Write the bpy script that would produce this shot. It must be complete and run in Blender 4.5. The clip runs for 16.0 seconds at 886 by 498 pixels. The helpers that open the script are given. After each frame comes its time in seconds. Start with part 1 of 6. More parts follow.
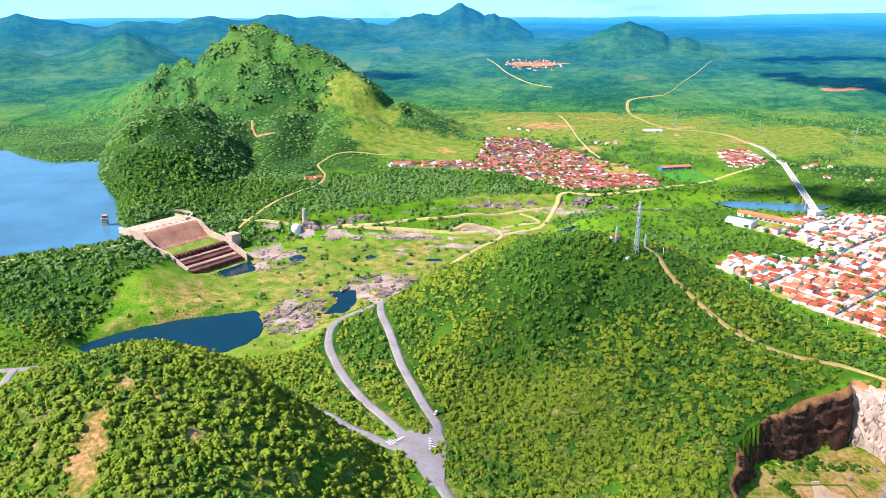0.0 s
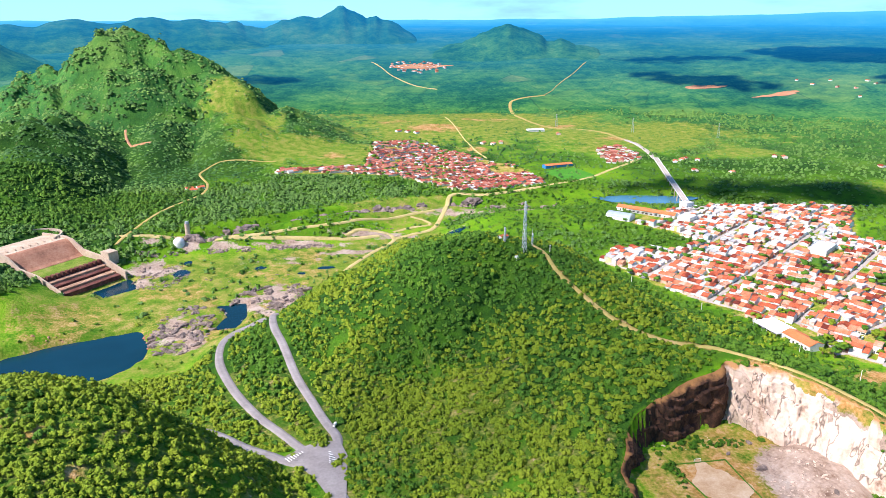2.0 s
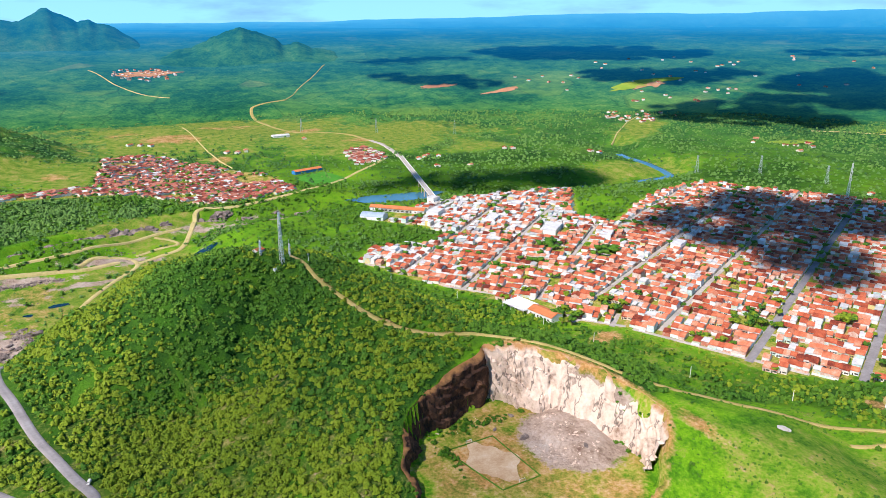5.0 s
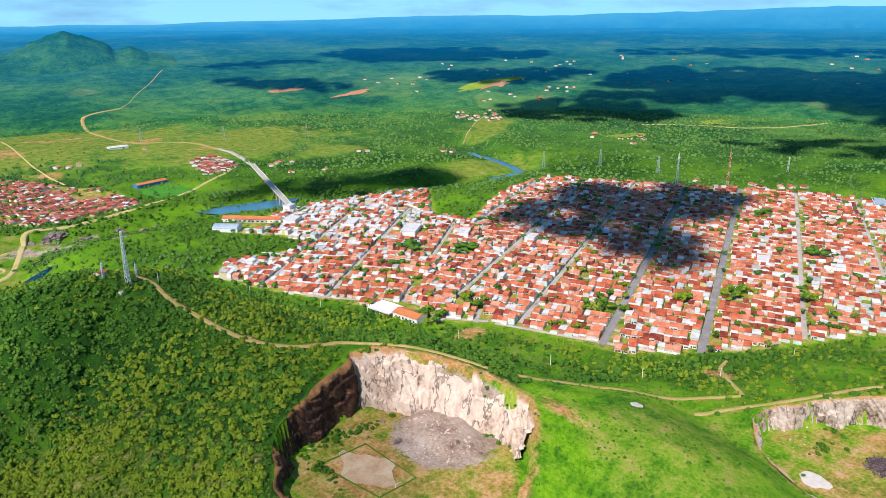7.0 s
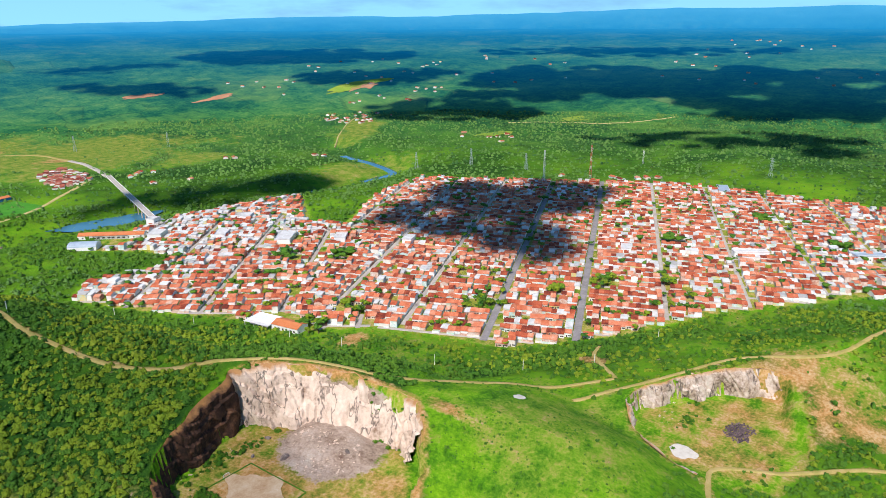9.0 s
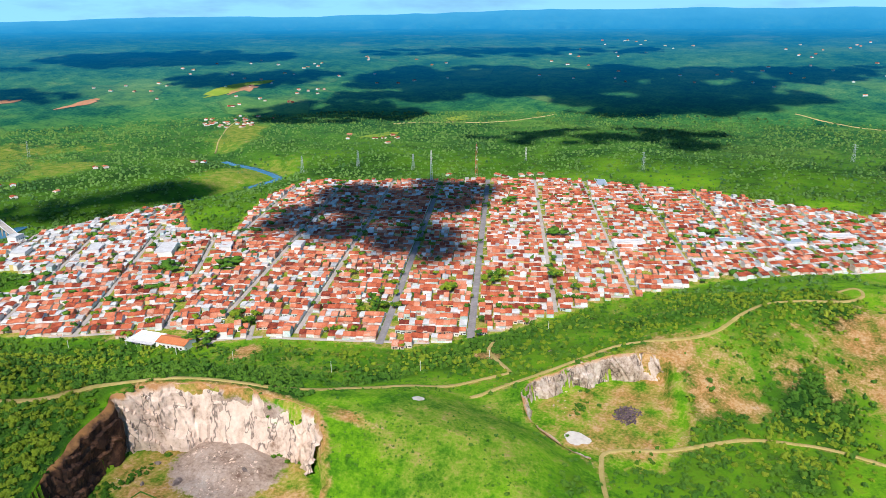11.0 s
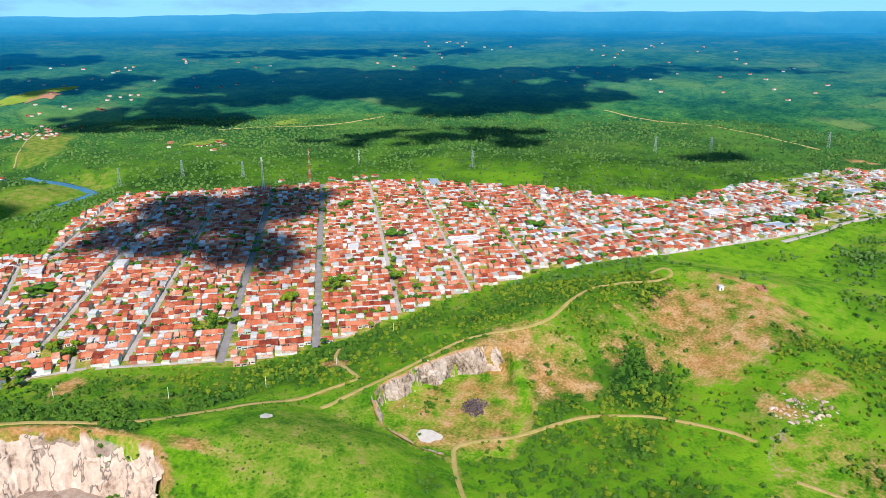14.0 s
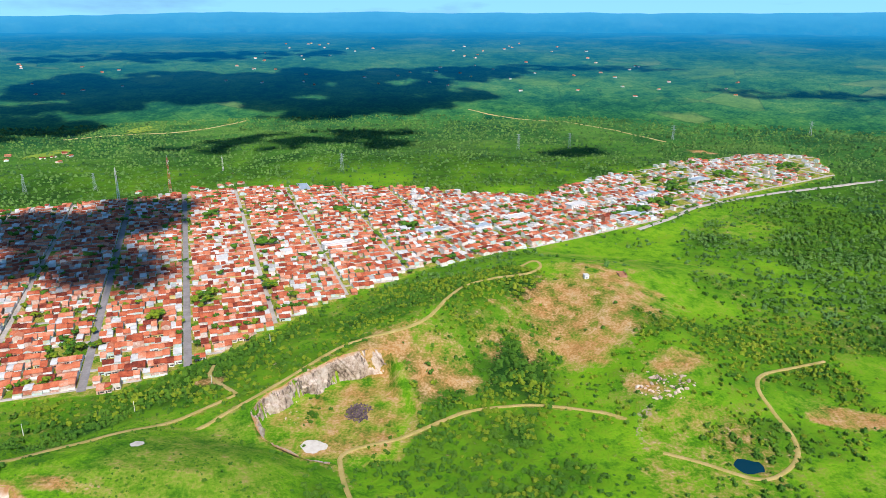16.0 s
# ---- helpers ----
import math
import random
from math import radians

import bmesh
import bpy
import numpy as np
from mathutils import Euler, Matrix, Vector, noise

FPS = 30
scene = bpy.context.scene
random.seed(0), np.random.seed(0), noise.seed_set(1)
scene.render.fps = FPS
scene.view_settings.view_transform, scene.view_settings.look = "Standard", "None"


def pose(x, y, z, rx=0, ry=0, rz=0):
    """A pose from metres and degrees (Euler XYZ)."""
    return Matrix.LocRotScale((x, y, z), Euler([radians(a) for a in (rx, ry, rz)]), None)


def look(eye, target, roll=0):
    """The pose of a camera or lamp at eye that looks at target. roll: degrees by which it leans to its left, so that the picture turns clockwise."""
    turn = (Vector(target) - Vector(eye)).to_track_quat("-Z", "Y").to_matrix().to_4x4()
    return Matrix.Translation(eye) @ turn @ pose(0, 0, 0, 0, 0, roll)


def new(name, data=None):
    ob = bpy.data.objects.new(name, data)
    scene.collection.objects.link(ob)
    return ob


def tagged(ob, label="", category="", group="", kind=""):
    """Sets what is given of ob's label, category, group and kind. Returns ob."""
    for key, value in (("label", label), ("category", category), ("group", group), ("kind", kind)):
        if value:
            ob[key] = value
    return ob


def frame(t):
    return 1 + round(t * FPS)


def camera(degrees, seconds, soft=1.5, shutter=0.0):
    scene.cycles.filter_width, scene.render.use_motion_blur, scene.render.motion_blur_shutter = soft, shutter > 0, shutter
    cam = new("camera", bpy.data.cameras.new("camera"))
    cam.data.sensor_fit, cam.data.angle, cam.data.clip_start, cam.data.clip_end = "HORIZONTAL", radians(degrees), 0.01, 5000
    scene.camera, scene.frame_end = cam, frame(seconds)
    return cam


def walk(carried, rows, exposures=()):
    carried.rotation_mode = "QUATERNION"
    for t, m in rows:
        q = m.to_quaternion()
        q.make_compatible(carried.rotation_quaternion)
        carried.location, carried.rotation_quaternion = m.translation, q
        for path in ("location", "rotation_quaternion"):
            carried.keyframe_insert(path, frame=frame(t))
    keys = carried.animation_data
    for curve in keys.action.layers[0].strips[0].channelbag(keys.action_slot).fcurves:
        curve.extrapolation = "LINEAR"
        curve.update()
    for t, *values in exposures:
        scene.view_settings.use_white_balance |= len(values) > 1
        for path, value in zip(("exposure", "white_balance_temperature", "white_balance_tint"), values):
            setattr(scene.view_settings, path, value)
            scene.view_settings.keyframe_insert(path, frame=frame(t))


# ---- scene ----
cam = camera(64.34, 16.0, soft=0.5)
# seconds, place, yaw, pitch, roll
PATH = [
    (0.0, 0.00, 0.00, 260.00, 0.007, -18.495, -0.202),
    (0.5, 0.53, 0.43, 260.65, -2.199, -18.446, -0.243),
    (1.0, 1.04, 0.85, 261.30, -4.464, -18.401, -0.272),
    (1.5, 1.53, 1.26, 261.94, -6.720, -18.381, -0.229),
    (2.0, 2.00, 1.66, 262.57, -9.057, -18.374, -0.214),
    (2.5, 2.45, 2.05, 263.19, -12.518, -18.371, -0.223),
    (3.0, 2.88, 2.42, 263.81, -15.965, -18.350, -0.245),
    (3.5, 3.29, 2.78, 264.42, -19.460, -18.341, -0.249),
    (4.0, 3.68, 3.14, 265.02, -22.904, -18.331, -0.249),
    (6.5, 5.34, 4.72, 267.90, -38.468, -18.228, -0.333),
    (7.0, 5.61, 5.00, 268.46, -41.284, -18.221, -0.348),
    (7.5, 5.86, 5.27, 269.01, -43.940, -18.233, -0.367),
    (8.0, 6.09, 5.53, 269.54, -46.688, -18.234, -0.360),
    (8.5, 6.31, 5.78, 270.08, -49.313, -18.233, -0.352),
    (9.0, 6.50, 6.01, 270.60, -51.708, -18.225, -0.396),
    (11.5, 7.17, 7.01, 273.10, -63.311, -18.258, -0.190),
    (12.0, 7.24, 7.18, 273.58, -65.597, -18.243, -0.098),
    (12.5, 7.30, 7.33, 274.05, -67.855, -18.211, -0.030),
    (13.0, 7.33, 7.48, 274.51, -70.140, -18.190, -0.004),
    (13.5, 7.35, 7.61, 274.97, -72.440, -18.200, 0.018),
    (14.0, 7.35, 7.73, 275.41, -74.732, -18.191, 0.080),
    (14.5, 7.32, 7.83, 275.85, -77.184, -18.169, 0.133),
    (15.0, 7.28, 7.93, 276.28, -79.960, -18.143, 0.132),
    (15.5, 7.21, 8.02, 276.71, -82.709, -18.129, 0.125),
    (16.0, 7.13, 8.09, 277.12, -85.465, -18.105, 0.124),
]


def row_pose(x, y, z, yaw, pitch, roll):
    a, b = radians(yaw), radians(pitch)
    ahead = Vector((-math.sin(a) * math.cos(b), math.cos(a) * math.cos(b), math.sin(b)))
    eye = Vector((x, y, z))
    return look(eye, eye + ahead * 100, roll)


walk(cam, [(r[0], row_pose(*r[1:])) for r in PATH], exposures=[(0.0, 0.76, 6500, 19), (4.0, 0.38, 6500, 15), (8.5, 0.07, 6500, 11), (16.0, 0.08, 6500, 10)])

# ---- world and sun ----
SUN_AZ = (-0.95, -0.32)
SUN_EL = 47.0
sun_flat = Vector((SUN_AZ[0], SUN_AZ[1], 0)).normalized()
SUN_DIR = Vector((sun_flat.x * math.cos(radians(SUN_EL)), sun_flat.y * math.cos(radians(SUN_EL)), math.sin(radians(SUN_EL))))
world = bpy.data.worlds.new("sky")
world.use_nodes = True
wn = world.node_tree.nodes
wbg = wn["Background"]
sky = wn.new("ShaderNodeTexSky")
sky.sky_type = "NISHITA"
sky.sun_disc = False
sky.sun_elevation = radians(SUN_EL)
sky.sun_rotation = math.atan2(sun_flat.x, sun_flat.y)
sky.altitude = 300
sky.air_density, sky.dust_density, sky.ozone_density = 1.0, 0.0, 4.0
wtint = wn.new("ShaderNodeMix")
wtint.data_type, wtint.blend_type = "RGBA", "MULTIPLY"
wtint.inputs["Factor"].default_value = 1.0
wtint.inputs["B"].default_value = (0.38, 0.68, 1.75, 1)
world.node_tree.links.new(sky.outputs["Color"], wtint.inputs["A"])
# thin broken cloud over the whole sky
wcoord = wn.new("ShaderNodeTexCoord")
wmap = wn.new("ShaderNodeMapping")
wmap.inputs["Scale"].default_value = (1.0, 1.0, 5.0)
wnoise = wn.new("ShaderNodeTexNoise")
wnoise.inputs["Scale"].default_value, wnoise.inputs["Detail"].default_value, wnoise.inputs["Roughness"].default_value = 3.0, 6, 0.6
wramp = wn.new("ShaderNodeValToRGB")
wramp.color_ramp.elements[0].position, wramp.color_ramp.elements[1].position = 0.2, 0.5
wramp.color_ramp.elements[1].color = (0.95, 0.95, 0.95, 1)
wcloud = wn.new("ShaderNodeMix")
wcloud.data_type = "RGBA"
wcloud.inputs["B"].default_value = (8.5, 20.5, 30.0, 1)
wl = world.node_tree.links
wl.new(wcoord.outputs["Generated"], wmap.inputs["Vector"])
wl.new(wmap.outputs["Vector"], wnoise.inputs["Vector"])
wl.new(wnoise.outputs["Fac"], wramp.inputs["Fac"])
wsep = wn.new("ShaderNodeSeparateXYZ")
wl.new(wcoord.outputs["Generated"], wsep.inputs["Vector"])
whigh = wn.new("ShaderNodeMapRange")
for key, v in (("From Min", 0.0), ("From Max", 0.35), ("To Min", 1.0), ("To Max", 0.2)):
    whigh.inputs[key].default_value = v
wl.new(wsep.outputs["Z"], whigh.inputs["Value"])
wthin = wn.new("ShaderNodeMath")
wthin.operation = "MULTIPLY"
wl.new(wramp.outputs["Color"], wthin.inputs[0])
wl.new(whigh.outputs["Result"], wthin.inputs[1])
wl.new(wthin.outputs["Value"], wcloud.inputs["Factor"])
wl.new(wtint.outputs["Result"], wcloud.inputs["A"])
wl.new(wcloud.outputs["Result"], wbg.inputs["Color"])
wbg.inputs["Strength"].default_value = 0.039
scene.world = world
sun_data = bpy.data.lights.new("sun", "SUN")
sun_data.energy, sun_data.angle, sun_data.color = 5.0, radians(0.53), (1.0, 0.96, 0.9)
sun = new("sun", sun_data)
sun.matrix_world = look(SUN_DIR * 900, (0, 0, 0))

# ---- materials ----


def material(name, rough=0.9, spec=0.2):
    m = bpy.data.materials.new(name)
    m.use_nodes = True
    b = m.node_tree.nodes["Principled BSDF"]
    b.inputs["Roughness"].default_value = rough
    b.inputs["Specular IOR Level"].default_value = spec
    return m, m.node_tree, b


def node(tree, kind, **values):
    n = tree.nodes.new(kind)
    for key, v in values.items():
        n.inputs[key.replace("_", " ")].default_value = v
    return n


def noise_tex(tree, scale, detail=4, rough=0.6, vector=None):
    n = node(tree, "ShaderNodeTexNoise", Scale=scale, Detail=detail, Roughness=rough)
    if vector:
        tree.links.new(vector, n.inputs["Vector"])
    return n.outputs["Fac"]


def ramp(tree, fac, stops):
    n = tree.nodes.new("ShaderNodeValToRGB")
    e = n.color_ramp.elements
    while len(e) < len(stops):
        e.new(0.5)
    for el, (p, c) in zip(e, stops):
        el.position, el.color = p, (*c, 1)
    tree.links.new(fac, n.inputs["Fac"])
    return n.outputs["Color"]


def mix(tree, fac, a, b, kind="MIX"):
    n = tree.nodes.new("ShaderNodeMix")
    n.data_type, n.blend_type = "RGBA", kind
    for sock, v in ((n.inputs["Factor"], fac), (n.inputs["A"], a), (n.inputs["B"], b)):
        if isinstance(v, (int, float)):
            sock.default_value = v
        elif isinstance(v, tuple):
            sock.default_value = (*v, 1)
        else:
            tree.links.new(v, sock)
    return n.outputs["Result"]


def calc(tree, op, a, b=0.0, clamp=False):
    n = tree.nodes.new("ShaderNodeMath")
    n.operation, n.use_clamp = op, clamp
    for sock, v in zip(n.inputs, (a, b)):
        if isinstance(v, (int, float)):
            sock.default_value = v
        else:
            tree.links.new(v, sock)
    return n.outputs[0]


def bump(tree, bsdf, height, strength, distance):
    n = tree.nodes.new("ShaderNodeBump")
    n.inputs["Strength"].default_value, n.inputs["Distance"].default_value = strength, distance
    tree.links.new(height, n.inputs["Height"])
    tree.links.new(n.outputs["Normal"], bsdf.inputs["Normal"])


def position(tree):
    return tree.nodes.new("ShaderNodeNewGeometry").outputs["Position"]


def simple(name, stops, scale, rough=0.85, spec=0.2, bump_by=0.0, dist=0.2, island=0.0, objrand=0.0, detail=4):
    """A surface whose colour runs through stops by noise at two scales, with relief, and varied from piece to piece."""
    m, t, b = material(name, rough, spec)
    p = position(t)
    big, small = noise_tex(t, scale, detail, vector=p), noise_tex(t, scale * 7, 3, vector=p)
    fac = calc(t, "ADD", calc(t, "MULTIPLY", big, 0.65), calc(t, "MULTIPLY", small, 0.35))
    if island:
        g = t.nodes.new("ShaderNodeNewGeometry")
        fac = calc(t, "ADD", fac, calc(t, "MULTIPLY", calc(t, "SUBTRACT", g.outputs["Random Per Island"], 0.5), island))
    if objrand:
        o = t.nodes.new("ShaderNodeObjectInfo")
        fac = calc(t, "ADD", fac, calc(t, "MULTIPLY", calc(t, "SUBTRACT", o.outputs["Random"], 0.5), objrand))
    t.links.new(ramp(t, fac, stops), b.inputs["Base Color"])
    if bump_by:
        bump(t, b, small, bump_by, dist)
    return m


def rock_colour(t, p):
    """Pale pinkish granite with rusty stains and dark cracks."""
    stain, grain = noise_tex(t, 0.045, 5, vector=p), noise_tex(t, 0.35, 6, 0.7, vector=p)
    c = ramp(t, calc(t, "ADD", calc(t, "MULTIPLY", stain, 0.55), calc(t, "MULTIPLY", grain, 0.45)),
             [(0.34, (0.17, 0.1, 0.075)), (0.43, (0.33, 0.23, 0.18)), (0.52, (0.45, 0.33, 0.27)), (0.66, (0.57, 0.46, 0.4))])
    warp = t.nodes.new("ShaderNodeVectorMath")
    warp.operation = "MULTIPLY"
    warp.inputs[1].default_value = (1.0, 1.0, 2.2)
    t.links.new(p, warp.inputs[0])
    crack = calc(t, "ABSOLUTE", calc(t, "SUBTRACT", noise_tex(t, 0.028, 5, 0.62, warp.outputs[0]), 0.5))
    dark = calc(t, "MULTIPLY", calc(t, "SUBTRACT", 0.014, crack), 60.0, clamp=True)
    return mix(t, calc(t, "MULTIPLY", dark, 0.3), c, (0.1, 0.07, 0.055))


def plain_colour(t, p, fields=True):
    """Thorn scrub and clearings of the plain, with blue haze painted into the greens."""
    n1, n2, n3 = noise_tex(t, 0.0035, 5, vector=p), noise_tex(t, 0.022, 5, 0.7, vector=p), noise_tex(t, 0.13, 3, 0.7, vector=p)
    scrub = ramp(t, calc(t, "ADD", calc(t, "MULTIPLY", n1, 0.4), calc(t, "ADD", calc(t, "MULTIPLY", n2, 0.35), calc(t, "MULTIPLY", n3, 0.25))),
                 [(0.37, (0.005, 0.045, 0.022)), (0.46, (0.02, 0.115, 0.036)), (0.54, (0.062, 0.205, 0.042)), (0.63, (0.17, 0.3, 0.065))])
    if not fields:
        return scrub
    # cleared fields with straight edges, and lines of trees between them
    f = t.nodes.new("ShaderNodeTexVoronoi")
    f.inputs["Scale"].default_value = 0.0062
    t.links.new(p, f.inputs["Vector"])
    pick = t.nodes.new("ShaderNodeSeparateColor")
    t.links.new(f.outputs["Color"], pick.inputs["Color"])
    field = calc(t, "MULTIPLY", calc(t, "GREATER_THAN", pick.outputs["Red"], 0.74), calc(t, "MULTIPLY", calc(t, "SUBTRACT", n1, 0.44), 9.0, clamp=True))
    tone = ramp(t, calc(t, "ADD", calc(t, "MULTIPLY", pick.outputs["Green"], 0.7), calc(t, "MULTIPLY", n2, 0.3)), [(0.2, (0.1, 0.26, 0.03)), (0.55, (0.22, 0.34, 0.05)), (0.85, (0.36, 0.35, 0.12))])
    c = mix(t, calc(t, "MULTIPLY", field, 0.3), scrub, tone)
    edge = t.nodes.new("ShaderNodeTexVoronoi")
    edge.feature = "DISTANCE_TO_EDGE"
    edge.inputs["Scale"].default_value = 0.0062
    t.links.new(p, edge.inputs["Vector"])
    row = calc(t, "MULTIPLY", calc(t, "LESS_THAN", calc(t, "ADD", edge.outputs["Distance"], calc(t, "MULTIPLY", n3, 0.06)), 0.045), 0.35)
    return mix(t, row, c, (0.012, 0.05, 0.014))


def ground_material():
    """Grass, dry grass, bare soil and rock, mixed by the land cover stored on the sheet."""
    m, t, b = material("ground_cover", 0.95, 0.1)
    p = position(t)
    att = t.nodes.new("ShaderNodeAttribute")
    att.attribute_name = "cover"
    sep = t.nodes.new("ShaderNodeSeparateColor")
    t.links.new(att.outputs["Color"], sep.inputs["Color"])
    n_big, n_mid, n_small = noise_tex(t, 0.012, 5, vector=p), noise_tex(t, 0.07, 5, vector=p), noise_tex(t, 0.45, 4, vector=p)
    grass = ramp(t, calc(t, "ADD", calc(t, "MULTIPLY", n_mid, 0.45), calc(t, "ADD", calc(t, "MULTIPLY", n_small, 0.25), calc(t, "MULTIPLY", n_big, 0.3))),
                 [(0.34, (0.022, 0.085, 0.006)), (0.43, (0.075, 0.21, 0.008)), (0.53, (0.18, 0.36, 0.01)), (0.65, (0.31, 0.43, 0.02))])
    dry = ramp(t, calc(t, "ADD", calc(t, "MULTIPLY", n_mid, 0.6), calc(t, "MULTIPLY", n_small, 0.4)), [(0.36, (0.08, 0.16, 0.02)), (0.48, (0.17, 0.24, 0.025)), (0.58, (0.29, 0.28, 0.06)), (0.7, (0.42, 0.27, 0.13))])
    soil = ramp(t, calc(t, "ADD", calc(t, "MULTIPLY", n_mid, 0.5), calc(t, "MULTIPLY", n_small, 0.5)),
                [(0.35, (0.26, 0.12, 0.04)), (0.5, (0.48, 0.24, 0.085)), (0.65, (0.6, 0.4, 0.21))])
    rock = rock_colour(t, p)
    # woodland floor, painted very dark for the shade between crowns
    shaded_forest = ramp(t, calc(t, "ADD", calc(t, "MULTIPLY", n_small, 0.5), calc(t, "MULTIPLY", n_big, 0.5)), [(0.36, (0.007, 0.034, 0.006)), (0.5, (0.02, 0.07, 0.009)), (0.62, (0.065, 0.15, 0.013))])
    wob = calc(t, "ADD", calc(t, "MULTIPLY", calc(t, "SUBTRACT", n_small, 0.5), 0.9), calc(t, "MULTIPLY", calc(t, "SUBTRACT", n_mid, 0.5), 1.3))

    def mask(channel, gain=1.7):
        return calc(t, "MULTIPLY", calc(t, "SUBTRACT", calc(t, "ADD", channel, wob), 0.28), gain, clamp=True)

    c = mix(t, mask(att.outputs["Alpha"]), grass, shaded_forest)
    # the wide plain beyond the river: dark thorn scrub, blue haze in its colour
    sp = t.nodes.new("ShaderNodeSeparateXYZ")
    t.links.new(p, sp.inputs["Vector"])
    d = calc(t, "SQRT", calc(t, "ADD", calc(t, "MULTIPLY", sp.outputs["X"], sp.outputs["X"]), calc(t, "MULTIPLY", sp.outputs["Y"], sp.outputs["Y"])))
    plain = calc(t, "DIVIDE", calc(t, "SUBTRACT", d, 1350.0), 630.0, clamp=True)
    c = mix(t, plain, c, plain_colour(t, p))
    c = mix(t, mask(sep.outputs["Green"]), c, dry)
    c = mix(t, mask(sep.outputs["Red"]), c, soil)
    c = mix(t, mask(sep.outputs["Blue"], 4.0), c, rock)
    c = mix(t, calc(t, "MULTIPLY", n_big, 0.25), c, mix(t, 1.0, c, (0.6, 0.8, 0.7), "MULTIPLY"))
    t.links.new(c, b.inputs["Base Color"])
    bump(t, b, calc(t, "ADD", calc(t, "MULTIPLY", n_mid, 2.0), n_small), 0.7, 1.6)
    return m


def foliage(name, stops, island=0.9):
    m, t, b = material(name, 0.75, 0.25)
    g = t.nodes.new("ShaderNodeNewGeometry")
    p = g.outputs["Position"]
    broad, fine = noise_tex(t, 0.02, 3, vector=p), noise_tex(t, 1.6, 3, vector=p)
    tree = noise_tex(t, 0.16, 2, vector=p)
    fac = calc(t, "ADD", calc(t, "MULTIPLY", g.outputs["Random Per Island"], 0.1), calc(t, "ADD", calc(t, "MULTIPLY", broad, 0.5), calc(t, "MULTIPLY", tree, 0.35)))
    fac = calc(t, "ADD", fac, calc(t, "MULTIPLY", fine, 0.3))
    t.links.new(ramp(t, fac, stops), b.inputs["Base Color"])
    bump(t, b, fine, 1.0, 0.9)
    return m


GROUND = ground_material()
WOODS = foliage("woodland_leaves", [(0.22, (0.05, 0.11, 0.008)), (0.45, (0.13, 0.21, 0.01)), (0.65, (0.215, 0.3, 0.014)), (0.85, (0.31, 0.36, 0.03))])
DARKWOODS = foliage("dark_leaves", [(0.25, (0.016, 0.068, 0.008)), (0.55, (0.055, 0.16, 0.012)), (0.85, (0.14, 0.27, 0.018))])
# crowns past about 1 km: blue haze is mixed into the leaf greens
FARWOODS = foliage("hazy_leaves", [(0.2, (0.035, 0.095, 0.032)), (0.45, (0.075, 0.18, 0.042)), (0.75, (0.15, 0.28, 0.052))])
DARKFAR = foliage("dark_hazy_leaves", [(0.25, (0.014, 0.062, 0.022)), (0.55, (0.04, 0.125, 0.03)), (0.85, (0.1, 0.21, 0.038))])
SHRUB = foliage("shrub_leaves", [(0.25, (0.015, 0.065, 0.004)), (0.55, (0.045, 0.14, 0.006)), (0.85, (0.12, 0.24, 0.012))])
TILE = simple("clay_roof_tiles", [(0.2, (0.15, 0.03, 0.02)), (0.38, (0.4, 0.085, 0.04)), (0.57, (0.56, 0.155, 0.075)), (0.74, (0.63, 0.25, 0.145)), (0.88, (0.64, 0.42, 0.33))], 0.15, 0.85, 0.15, 0.5, 0.15, island=0.55)
TILE_ONE = simple("clay_tiles_of_one_house", [(0.2, (0.15, 0.03, 0.02)), (0.38, (0.4, 0.085, 0.04)), (0.57, (0.56, 0.155, 0.075)), (0.74, (0.63, 0.25, 0.145)), (0.88, (0.64, 0.42, 0.33))], 0.15, 0.85, 0.15, 0.5, 0.15, objrand=0.55)
OLD_TILE = simple("weathered_clay_tiles", [(0.2, (0.12, 0.03, 0.024)), (0.4, (0.3, 0.075, 0.05)), (0.6, (0.42, 0.13, 0.085)), (0.8, (0.5, 0.22, 0.16))], 0.12, 0.9, 0.15, 0.5, 0.15, island=0.6)
WALLS = simple("painted_plaster", [(0.12, (0.45, 0.16, 0.1)), (0.26, (0.62, 0.42, 0.33)), (0.4, (0.74, 0.66, 0.6)), (0.62, (0.84, 0.81, 0.79)), (0.8, (0.45, 0.6, 0.58)), (0.9, (0.68, 0.52, 0.2))], 0.1, 0.85, 0.2, island=0.75)
WALL_ONE = simple("painted_plaster_of_one_house", [(0.12, (0.45, 0.16, 0.1)), (0.26, (0.62, 0.42, 0.33)), (0.4, (0.74, 0.66, 0.6)), (0.62, (0.84, 0.81, 0.79)), (0.8, (0.45, 0.6, 0.58)), (0.9, (0.68, 0.52, 0.2))], 0.1, 0.85, 0.2, objrand=0.75)
SLAB = simple("pale_roof_sheets", [(0.25, (0.42, 0.4, 0.39)), (0.45, (0.6, 0.56, 0.54)), (0.7, (0.76, 0.74, 0.73))], 0.2, 0.6, 0.3, island=0.5)
WHITE = simple("white_paint", [(0.3, (0.7, 0.68, 0.65)), (0.6, (0.82, 0.81, 0.8))], 0.5, 0.6, 0.3)
DARK = simple("dark_opening", [(0.3, (0.03, 0.03, 0.035)), (0.6, (0.07, 0.06, 0.055))], 0.5, 0.3, 0.5)
ASPHALT = simple("worn_asphalt", [(0.3, (0.2, 0.18, 0.18)), (0.5, (0.28, 0.25, 0.25)), (0.7, (0.36, 0.33, 0.33))], 0.08, 0.9, 0.2, 0.2, 0.05)
